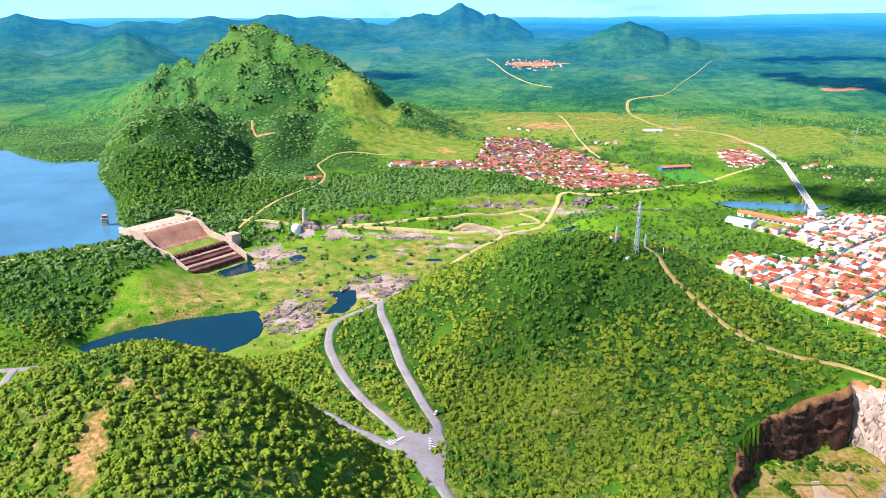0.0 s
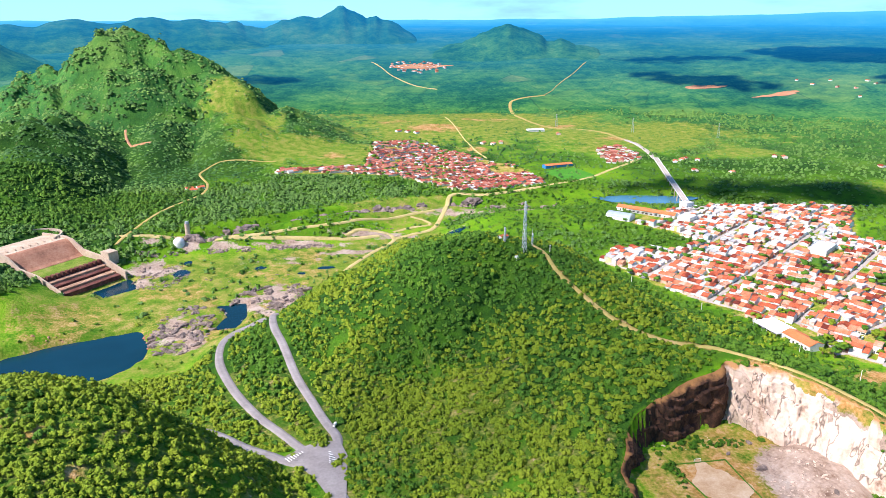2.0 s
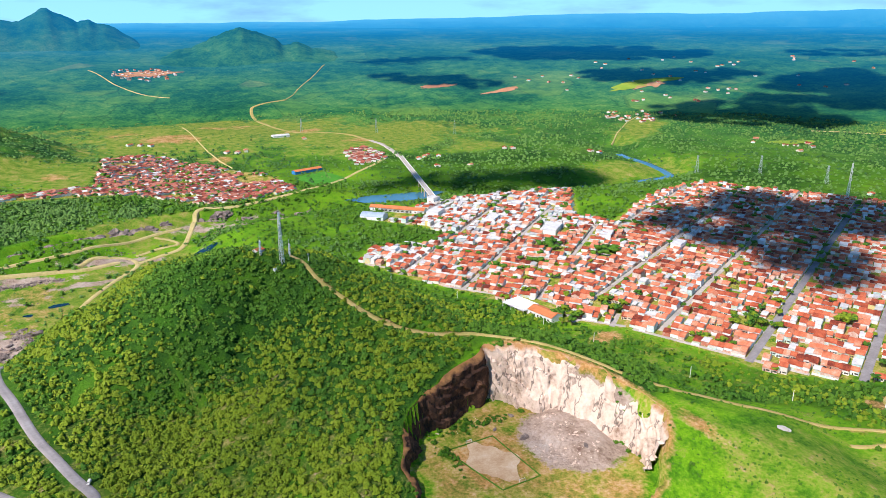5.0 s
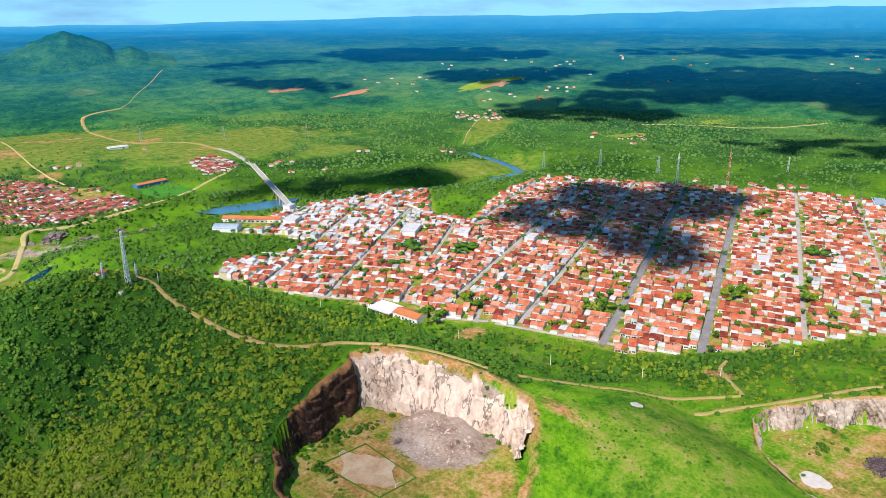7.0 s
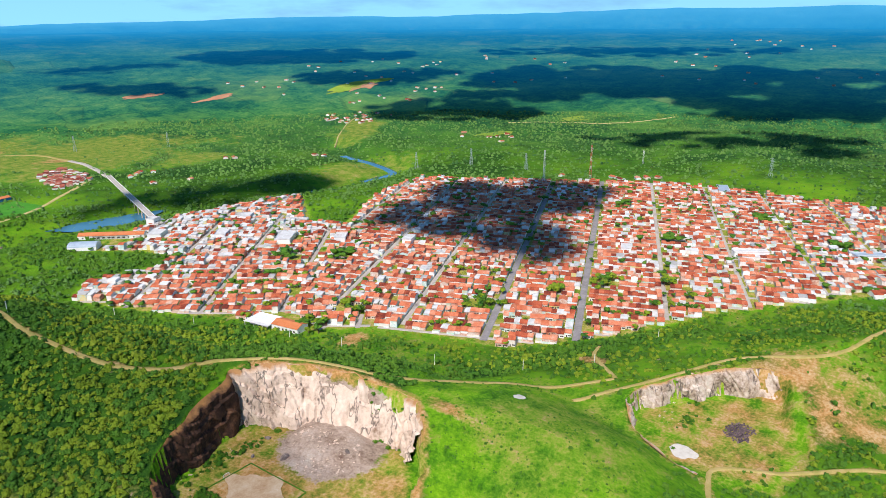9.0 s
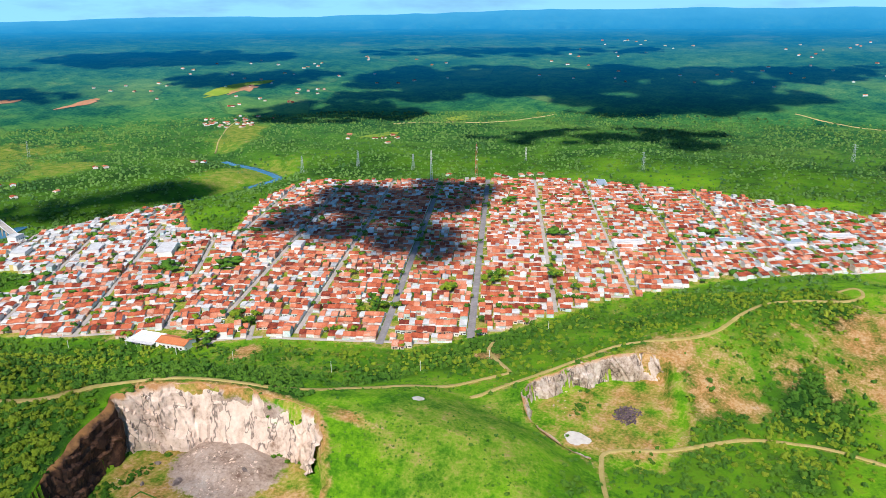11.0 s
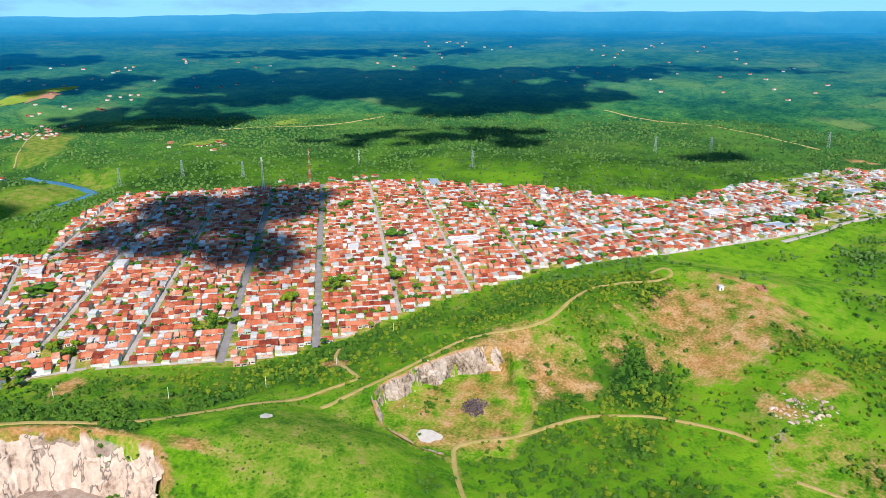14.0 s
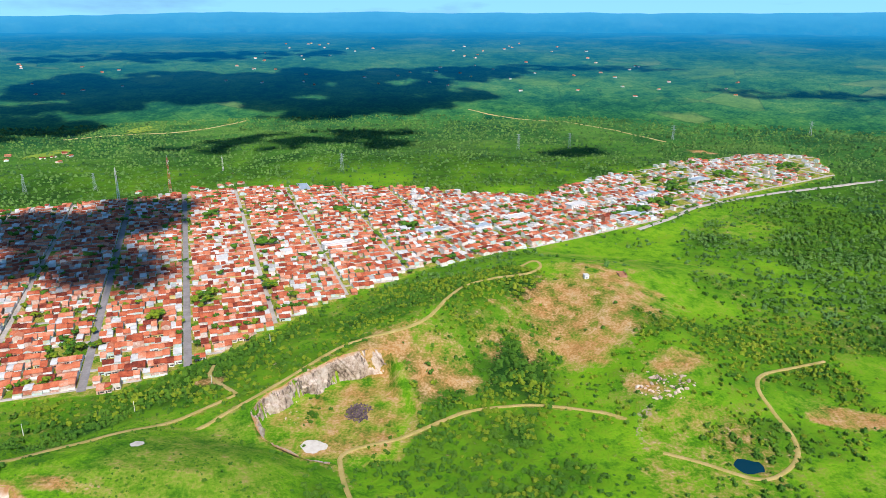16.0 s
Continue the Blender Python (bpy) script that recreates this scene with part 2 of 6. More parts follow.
PAVING = simple("street_paving", [(0.3, (0.34, 0.29, 0.26)), (0.5, (0.46, 0.4, 0.36)), (0.7, (0.58, 0.5, 0.44))], 0.06, 0.9, 0.15)
DIRT = simple("dirt_track", [(0.3, (0.32, 0.27, 0.1)), (0.5, (0.5, 0.4, 0.17)), (0.7, (0.6, 0.47, 0.26))], 0.08, 0.95, 0.1, 0.3, 0.1)
DIRT_RED = simple("ochre_track", [(0.3, (0.26, 0.25, 0.06)), (0.5, (0.42, 0.32, 0.11)), (0.7, (0.52, 0.38, 0.18))], 0.08, 0.95, 0.1, 0.3, 0.1)
STEEL = simple("galvanised_steel", [(0.3, (0.3, 0.34, 0.38)), (0.7, (0.44, 0.48, 0.52))], 0.8, 0.45, 0.5)
CONCRETE = simple("weathered_concrete", [(0.3, (0.36, 0.26, 0.2)), (0.5, (0.52, 0.4, 0.3)), (0.7, (0.64, 0.54, 0.42))], 0.06, 0.9, 0.15, 0.2, 0.3)
RUST = simple("stained_concrete", [(0.3, (0.2, 0.09, 0.06)), (0.5, (0.42, 0.2, 0.13)), (0.7, (0.52, 0.3, 0.2))], 0.06, 0.9, 0.15, 0.2, 0.3)
ROCK = simple("pale_granite", [(0.3, (0.06, 0.048, 0.045)), (0.47, (0.19, 0.145, 0.13)), (0.62, (0.36, 0.275, 0.24))], 0.12, 0.9, 0.2, 0.8, 0.8, detail=6)


def water_material(name, colour, rough):
    m, t, b = material(name, rough, 0.5 if colour[2] > 0.1 else 0.28)
    p = position(t)
    t.links.new(ramp(t, noise_tex(t, 0.01, 3, vector=p), [(0.35, colour), (0.65, tuple(c * 1.35 for c in colour))]), b.inputs["Base Color"])
    b.inputs["IOR"].default_value = 1.33
    bump(t, b, noise_tex(t, 0.6, 3, vector=p), 0.12, 0.2)
    return m


def face_material(name, stops, streak_colour, soil_colour):
    """Broken rock: tone by slab and grain, dark seams that run down it, soil washed over its top."""
    m, t, bs = material(name, 0.9, 0.2)
    p = position(t)
    warp = t.nodes.new("ShaderNodeVectorMath")
    warp.operation = "MULTIPLY"
    warp.inputs[1].default_value = (1.0, 1.0, 0.28)
    t.links.new(p, warp.inputs[0])
    tone, grain, run = noise_tex(t, 0.05, 4, vector=p), noise_tex(t, 0.4, 6, 0.7, vector=p), noise_tex(t, 0.16, 5, 0.6, warp.outputs[0])
    c = ramp(t, calc(t, "ADD", calc(t, "MULTIPLY", tone, 0.35), calc(t, "ADD", calc(t, "MULTIPLY", grain, 0.3), calc(t, "MULTIPLY", run, 0.35))), stops)
    tilt = t.nodes.new("ShaderNodeMapping")
    tilt.inputs["Rotation"].default_value = (0.5, 0.75, 0.3)
    tilt.inputs["Scale"].default_value = (1.0, 1.0, 0.3)
    t.links.new(p, tilt.inputs["Vector"])
    seam = calc(t, "MULTIPLY", calc(t, "SUBTRACT", 0.016, calc(t, "ABSOLUTE", calc(t, "SUBTRACT", noise_tex(t, 0.04, 4, 0.65, tilt.outputs["Vector"]), 0.54))), 60.0, clamp=True)
    c = mix(t, calc(t, "MULTIPLY", seam, 0.85), c, streak_colour)
    att = t.nodes.new("ShaderNodeAttribute")
    att.attribute_name = "wash"
    wash = calc(t, "MULTIPLY", calc(t, "SUBTRACT", calc(t, "ADD", att.outputs["Fac"], calc(t, "MULTIPLY", run, 1.2)), 1.0), 2.2, clamp=True)
    c = mix(t, wash, c, soil_colour)
    t.links.new(c, bs.inputs["Base Color"])
    bump(t, bs, calc(t, "ADD", grain, calc(t, "MULTIPLY", run, 0.6)), 0.8, 0.7)
    return m


FACE = face_material("quarried_granite", [(0.36, (0.26, 0.16, 0.11)), (0.43, (0.5, 0.37, 0.29)), (0.5, (0.65, 0.49, 0.39)), (0.62, (0.78, 0.63, 0.52))], (0.06, 0.045, 0.04), (0.4, 0.2, 0.08))
# brown rock of the west wall, darkened further for the shade on it
SHADED_FACE = face_material("brown_shaded_granite", [(0.36, (0.02, 0.013, 0.012)), (0.5, (0.07, 0.034, 0.022)), (0.6, (0.17, 0.08, 0.045)), (0.7, (0.36, 0.24, 0.17))], (0.02, 0.015, 0.012), (0.36, 0.17, 0.06))
MIXED_FACE = face_material("weathered_granite", [(0.38, (0.12, 0.08, 0.06)), (0.46, (0.42, 0.31, 0.24)), (0.54, (0.62, 0.5, 0.42)), (0.66, (0.74, 0.65, 0.57))], (0.04, 0.03, 0.028), (0.48, 0.25, 0.09))
LAKE = water_material("lake_water", (0.05, 0.16, 0.24), 0.12)
POOL = water_material("pool_water", (0.002, 0.03, 0.05), 0.15)


def far_material(name="hazy_land", glow=1.0, end=(0.06, 0.3, 0.6), fields=True):
    """The land past the plain; many kilometres of blue haze painted as glow and darkening."""
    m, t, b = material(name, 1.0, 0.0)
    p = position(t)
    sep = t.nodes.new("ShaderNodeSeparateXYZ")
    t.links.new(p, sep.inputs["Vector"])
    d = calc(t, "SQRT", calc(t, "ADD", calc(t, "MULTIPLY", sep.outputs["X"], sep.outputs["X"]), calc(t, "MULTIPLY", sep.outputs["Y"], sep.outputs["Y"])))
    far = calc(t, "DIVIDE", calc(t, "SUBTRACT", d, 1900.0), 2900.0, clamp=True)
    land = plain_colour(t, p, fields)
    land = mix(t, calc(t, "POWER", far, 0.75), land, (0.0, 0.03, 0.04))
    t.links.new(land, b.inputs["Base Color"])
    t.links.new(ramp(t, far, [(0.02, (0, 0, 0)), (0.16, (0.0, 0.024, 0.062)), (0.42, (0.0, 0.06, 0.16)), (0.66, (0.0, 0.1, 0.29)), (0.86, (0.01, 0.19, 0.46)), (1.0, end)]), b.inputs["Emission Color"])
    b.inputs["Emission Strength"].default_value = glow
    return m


FAR = far_material("hazy_land", 1.2)
RANGE = far_material("hazy_range", 1.2, (0.1, 0.42, 0.74))
BLUE_HILLS = far_material("hazy_hills", 0.9, fields=False)

# ---- the shape of the land ----
RNG = np.random.default_rng(7)
LATTICE = RNG.random((256, 256))


def wave(x, y, size, octaves=4, shift=0.0):
    """Smooth random relief between about -1 and 1, with forms of the given size in metres."""
    total, amp, norm = 0.0, 1.0, 0.0
    for k in range(octaves):
        u, v = np.asarray(x) / size + 17.3 * k + shift, np.asarray(y) / size + 9.1 * k + shift * 1.7
        i, j = np.floor(u).astype(int), np.floor(v).astype(int)
        a, b = u - i, v - j
        a, b = a * a * (3 - 2 * a), b * b * (3 - 2 * b)
        i0, j0, i1, j1 = i & 255, j & 255, (i + 1) & 255, (j + 1) & 255
        total = total + amp * ((LATTICE[i0, j0] * (1 - a) + LATTICE[i1, j0] * a) * (1 - b) + (LATTICE[i0, j1] * (1 - a) + LATTICE[i1, j1] * a) * b)
        norm, amp, size = norm + amp, amp * 0.5, size * 0.5
    return (total / norm - 0.5) * 2


def step(a, b, x):
    s = np.clip((x - a) / (b - a), 0, 1)
    return s * s * (3 - 2 * s)


def along(x, y, line):
    """Distance to a polyline, and its third value there."""
    best, val = np.full(np.shape(x), 1e9), np.zeros(np.shape(x))
    for p, q in zip(line[:-1], line[1:]):
        dx, dy = q[0] - p[0], q[1] - p[1]
        s = np.clip(((x - p[0]) * dx + (y - p[1]) * dy) / (dx * dx + dy * dy), 0, 1)
        d = np.hypot(x - p[0] - s * dx, y - p[1] - s * dy)
        near = d < best
        best = np.where(near, d, best)
        if len(p) > 2:
            val = np.where(near, p[2] + s * (q[2] - p[2]), val)
    return best, val


def inside(x, y, ring):
    """Distance to a closed outline: positive inside."""
    d, _ = along(x, y, list(ring) + [ring[0]])
    odd = np.zeros(np.shape(x), bool)
    for p, q in zip(ring, list(ring[1:]) + [ring[0]]):
        cross = (p[1] > y) != (q[1] > y)
        xi = (q[0] - p[0]) * (y - p[1]) / ((q[1] - p[1]) or 1e-9) + p[0]
        odd ^= cross & (x < xi)
    return np.where(odd, d, -d)


def highest(a, b, k):
    s = np.clip(0.5 + 0.5 * (a - b) / k, 0, 1)
    return b + (a - b) * s + k * s * (1 - s)


# crests: x, y, height; then the half width of the hill
TOWER_RIDGE = [(-25, 565, 10), (35, 590, 42), (88, 600, 64), (138, 598, 71), (170, 588, 67), (196, 528, 60), (214, 440, 55), (243, 385, 56), (276, 352, 54), (296, 310, 50), (312, 270, 42), (345, 235, 34)]
MEADOW_RIDGE = [(290, 265, 44), (326, 224, 39), (335, 170, 33), (300, 105, 18)]
HUT_RIDGE = [(430, 190, 14), (470, 158, 17), (535, 110, 24), (600, 62, 30), (670, 10, 31), (735, -38, 27), (715, -100, 31), (740, -180, 18)]
HUT_SPUR = [(690, -90, 30), (600, -120, 24), (520, -150, 17)]
NEAR_HILL = [(-270, 280, 46), (-210, 322, 78), (-168, 334, 84), (-112, 330, 58), (-64, 332, 28), (-24, 322, 2)]
NEAR_SPUR = [(-168, 330, 84), (-130, 240, 60), (-60, 180, 40)]
DAM_HILL = [(-560, 690, 6), (-450, 735, 7), (-385, 735, 9), (-350, 715, 9), (-318, 690, -2), (-300, 668, -16)]
PEAK_A = [(-1010, 2060, 10), (-880, 2000, 60), (-770, 1960, 96), (-690, 1910, 128), (-600, 1880, 172), (-540, 1866, 214), (-470, 1850, 243), (-377, 1800, 214), (-287, 1750, 178), (-242, 1700, 142), (-172, 1640, 101), (-85, 1560, 58), (20, 1480, 10)]
PEAK_B = [(-500, 1810, 175), (-545, 1640, 88), (-515, 1470, 84), (-490, 1330, 124), (-480, 1230, 96), (-462, 1080, 56), (-425, 985, 20)]
PEAK_C = [(-242, 1700, 138), (-228, 1580, 98), (-200, 1450, 52), (-172, 1340, 12)]
PEAK_D = [(-440, 1800, 208), (-415, 1680, 150), (-350, 1560, 98), (-325, 1440, 52), (-330, 1330, 14)]
PEAK_E = [(-666, 1890, 155), (-680, 1760, 96), (-672, 1620, 52), (-650, 1480, 18)]
VALLEY = [(-330, 560), (-330, 680), (-310, 790), (-190, 880), (0, 905), (150, 960), (160, 860), (60, 770), (-10, 730), (-80, 640), (-130, 560), (-230, 545)]
GORGE = [(-163, 915), (-113, 938), (-66, 957), (-16, 973), (35, 992), (89, 1018), (140, 1034), (200, 1040), (270, 1020), (330, 1010)]
RIVER = [(100, 960), (230, 1010), (330, 1010), (450, 1010), (600, 960), (740, 930), (815, 905), (930, 900), (995, 905), (1015, 960), (1030, 1060), (1100, 1180)]
LAKE_RING = [(-891, 1407), (-737, 1281), (-653, 1290), (-498, 1026), (-452, 931), (-420, 840), (-425, 800), (-500, 745), (-1500, 650), (-1700, 1450)]
BIG_POOL = [(-345, 580), (-298, 632), (-265, 650), (-194, 664), (-176, 632), (-172, 604), (-205, 566), (-300, 560)]
MID_POOL = [(-124, 718), (-98, 722), (-94, 690), (-102, 660), (-122, 656), (-112, 690)]
SPILL_POOL = [(-268, 782), (-240, 820), (-221, 792), (-250, 756)]
PIT_ONE = [(150, 285), (151, 312), (161, 330), (172, 345), (192, 354), (211, 360), (229, 365), (244, 371), (262, 360), (281, 334), (293, 308), (301, 282), (303, 262), (286, 242), (262, 222), (215, 205), (175, 222), (155, 255)]
PIT_TWO = [(392, 135), (400, 152), (414, 167), (432, 178), (450, 174), (470, 161), (502, 135), (519, 112), (523, 92), (508, 78), (460, 62), (405, 70), (390, 106)]
BELT = [(200, 600), (300, 640), (370, 510), (425, 410), (462, 290), (540, 232), (640, 182), (560, 172), (470, 215), (430, 262), (335, 316), (262, 400), (205, 470)]
MEADOW = [(306, 258), (335, 300), (395, 292), (425, 250), (404, 184), (386, 150), (338, 130), (280, 150), (250, 205), (290, 235)]
PIT_THREE = [(395, -85), (470, -95), (500, -120), (490, -160), (440, -185), (390, -185), (360, -140), (365, -100)]
TOWN = [(292, 720), (326, 627), (374, 531), (391, 470), (440, 415), (472, 300), (547, 238), (644, 187), (769, 88), (878, -62), (977, -205), (1045, -265), (1130, -367), (1310, -602), (1500, -640),
        (1500, -500), (1416, -347), (1200, -110), (1116, -50), (1136, 60), (1160, 165), (1150, 296), (1140, 431), (1060, 570), (925, 800), (800, 770), (700, 715), (655, 690), (640, 740), (735, 870), (700, 900), (612, 943), (520, 920), (470, 905), (386, 880), (382, 862), (424, 800), (430, 765), (409, 741), (360, 758), (328, 757)]
VILLAGE = [(90, 1500), (184, 1562), (272, 1420), (350, 1225), (352, 1095), (243, 1075), (192, 1090), (131, 1180), (66, 1218), (-103, 1224), (-90, 1262), (60, 1290)]
HAMLET = [(505, 1215), (535, 1365), (600, 1410), (598, 1290), (585, 1250)]


SPILL_O, SPILL_DIR = (-344.0, 850.0), radians(-38)
SMALL_POND = [(417 + 8 * math.cos(k * 0.5236) + 1.5 * math.sin(k * 2.1), -161 + 9.5 * math.sin(k * 0.5236)) for k in range(12)]


def spill_axes(x, y):
    c, s = math.cos(SPILL_DIR), math.sin(SPILL_DIR)
    return (x - SPILL_O[0]) * c + (y - SPILL_O[1]) * s, -(x - SPILL_O[0]) * s + (y - SPILL_O[1]) * c


def quarry_edge(x, y):
    """Distance inside the large quarry's broken rim."""
    return inside(x, y, PIT_ONE) + 4.5 * wave(x, y, 30, 3) + 3.5 * wave(x, y, 11, 3)


def quarry_lean(x, y):
    """How far the foot of the wall stands in front of its rim: sheer in the west, a slanting slab in the east."""
    return 5.5 + 10 * step(262, 292, x + 0.3 * (y - 300))


def quarry_floor(x, y):
    return 13 + 0.02 * (y - 300) + 0.6 * wave(x, y, 20, 3)


def pit_edge(x, y):
    """Distance inside the small quarry's rim."""
    return inside(x, y, PIT_TWO) + 2.0 * wave(x, y, 20, 3) + 1.5 * wave(x, y, 7, 2)


def base_height(x, y):
    r = np.hypot(x, y)
    h = 3.5 * wave(x, y, 420, 4) + 0.014 * np.clip(x - 700, 0, 700)
    h = h - 10 * step(150, -250, x) * step(900, 500, y)
    rough = 1 - 0.85 * step(-60, 30, inside(x, y, TOWN))
    h = h * rough + (1 - rough) * (0.012 * (x - 550))
    v = inside(x, y, VALLEY)
    h = h + (-27 - h) * step(-70, 25, v)
    d, _ = along(x, y, RIVER)
    h = h - 15 * step(75, 12, d) * (1 - step(-70, 25, v))
    rolling = step(750, 1300, r) * (1 - step(-80, 40, inside(x, y, TOWN)))
    return h + rolling * 14 * wave(x, y, 330, 4, 3.3)


def hill(h, x, y, line, width, sharp=1.25, rough=0.12, k=7.0, taper=0.0, east=0.0):
    d, top = along(x, y, line)
    w = width * (1 + 0.25 * wave(x, y, 130, 3, 5.1)) * (1 - taper + taper * np.clip(top / max(p[2] for p in line), 0, 1))
    if east:
        w = w * (1 - east * step(0, 80, x - np.interp(y, [p[1] for p in line[:4:-1]], [p[0] for p in line[:4:-1]])))
    g = np.clip(1 - d / w, 0, 1)
    g = g ** sharp * (1.6 - 0.6 * g)
    low = h - 12
    cand = low + (top - low) * g
    cand = cand + rough * np.abs(top) * g * (1 - g) * 4 * wave(x, y, width * 0.45, 4, 2.2)
    return highest(cand, h, k)


def height(x, y):
    """The ground's height at plan positions (arrays)."""
    x, y = np.asarray(x, float), np.asarray(y, float)
    h = base_height(x, y)
    h = hill(h, x, y, TOWER_RIDGE, 235, rough=0.05, taper=0.45, east=0.3)
    h = hill(h, x, y, MEADOW_RIDGE, 100, rough=0.03)
    h = hill(h, x, y, HUT_RIDGE, 150, rough=0.06)
    h = hill(h, x, y, HUT_SPUR, 120, rough=0.06)
    h = hill(h, x, y, NEAR_HILL, 165, rough=0.07, taper=0.65)
    h = hill(h, x, y, NEAR_SPUR, 150, rough=0.07)
    h = hill(h, x, y, DAM_HILL, 130, rough=0.1)
    h = hill(h, x, y, PEAK_A, 215, 1.0, 0.3, 9)
    h = hill(h, x, y, PEAK_B, 150, 0.9, 0.25, 6)
    h = hill(h, x, y, PEAK_C, 100, 0.9, 0.28, 5)
    h = hill(h, x, y, PEAK_D, 90, 0.9, 0.28, 5)
    h = hill(h, x, y, PEAK_E, 110, 0.9, 0.28, 5)
    gully = np.exp(-(wave(x, y, 210, 3, 4.1) / 0.13) ** 2) + 0.5 * np.exp(-(wave(x, y, 95, 3, 7.9) / 0.13) ** 2)
    h = h - 26 * gully * step(18, 90, h) * step(240, 190, h) * step(1050, 1250, y) * step(150, 0, x)
    s = inside(x, y, LAKE_RING)
    h = h + (-9 - h) * step(-28, 6, s + 6 * wave(x, y, 60, 3))
    for ring, low in ((BIG_POOL, -34), (MID_POOL, -33), (SPILL_POOL, -33)):
        h = h + (low - h) * step(-8, 9, inside(x, y, ring) + 6 * wave(x, y, 24, 3))
    # the spillway's bed, cut through the rise beside the dam
    sa, sc = spill_axes(x, y)
    bed = np.interp(sa, [-55, -20, 0, 28, 58, 66, 102], [2, 3, 2, -14, -15, -19, -30])
    h = h + (np.minimum(h, bed) - h) * step(46, 39, np.abs(sc)) * step(-62, -50, sa) * step(112, 102, sa)
    h = h - 9 * step(13, 5, along(x, y, GORGE)[0] + 3 * wave(x, y, 20, 2))
    h = h - 2.6 * step(-3, 3, inside(x, y, SMALL_POND))
    # quarries: flat floors; their rock walls are meshes of their own
    heap = 4.5 * step(1.2, 0.6, np.hypot((x - 266) / 20, (y - 302) / 28) + 0.25 * wave(x, y, 12, 3))
    h = h + (quarry_floor(x, y) + heap - h) * step(0, quarry_lean(x, y) - 3.5, quarry_edge(x, y))
    h = h + (np.minimum(h, 0.5 + 0.5 * wave(x, y, 15, 3)) - h) * step(0, 2.5 + 24 * step(100, 78, y) * step(465, 495, x), pit_edge(x, y))
    s = inside(x, y, PIT_THREE) + 2 * wave(x, y, 20, 3) + 0.8 * wave(x, y, 5, 2)
    h = h + (np.minimum(h, 6 + 1.0 * wave(x, y, 15, 3)) - h) * step(0, 12, s)
    # the plain rises to the horizon, standing for the many kilometres beyond
    r = np.hypot(x, y)
    reach = 2000 * np.exp(np.clip(r - 2000, 0, None) / 1050)
    rise = np.where(r > 2000, 255 * (1 - r / reach), 0)
    return h * (1 - 0.7 * step(2300, 3600, r)) + rise


def ground_at(x, y):
    return float(height(np.array([x]), np.array([y]))[0])


def sheet(name, verts, faces, mat, smooth=True):
    me = bpy.data.meshes.new(name)
    me.vertices.add(len(verts))
    me.vertices.foreach_set("co", np.asarray(verts, np.float32).ravel())
    faces = np.asarray(faces, np.int32)
    me.loops.add(faces.size)
    me.loops.foreach_set("vertex_index", faces.ravel())
    me.polygons.add(len(faces))
    me.polygons.foreach_set("loop_start", np.arange(len(faces), dtype=np.int32) * faces.shape[1])
    me.polygons.foreach_set("use_smooth", np.full(len(faces), smooth))
    me.materials.append(mat)
    me.update(calc_edges=True)
    me.validate()
    return me


# ---- land cover ----
TRACKS = {
    "ridge": [(176, 588), (182, 570), (183, 539), (188, 503), (195, 460), (204, 430), (220, 403), (246, 381), (271, 358), (288, 334), (302, 304), (322, 282), (350, 270), (383, 248), (421, 226), (455, 198)],
    "crest": [(408, 207), (450, 180), (483, 160), (525, 132), (549, 93), (580, 65), (649, 39), (668, 11), (700, -28), (722, -40), (738, -32), (715, -18)],
    "down": [(518, 240), (500, 236), (486, 225), (457, 197)],
    "low": [(335, 70), (345, 86), (388, 104), (408, 104), (428, 69), (466, 28), (478, -5), (481, -30), (475, -71), (466, -90)],
    "loop": [(573, -274), (545, -218), (512, -197), (479, -198), (452, -202), (428, -196), (408, -178), (402, -160), (417, -130), (426, -108)],
}


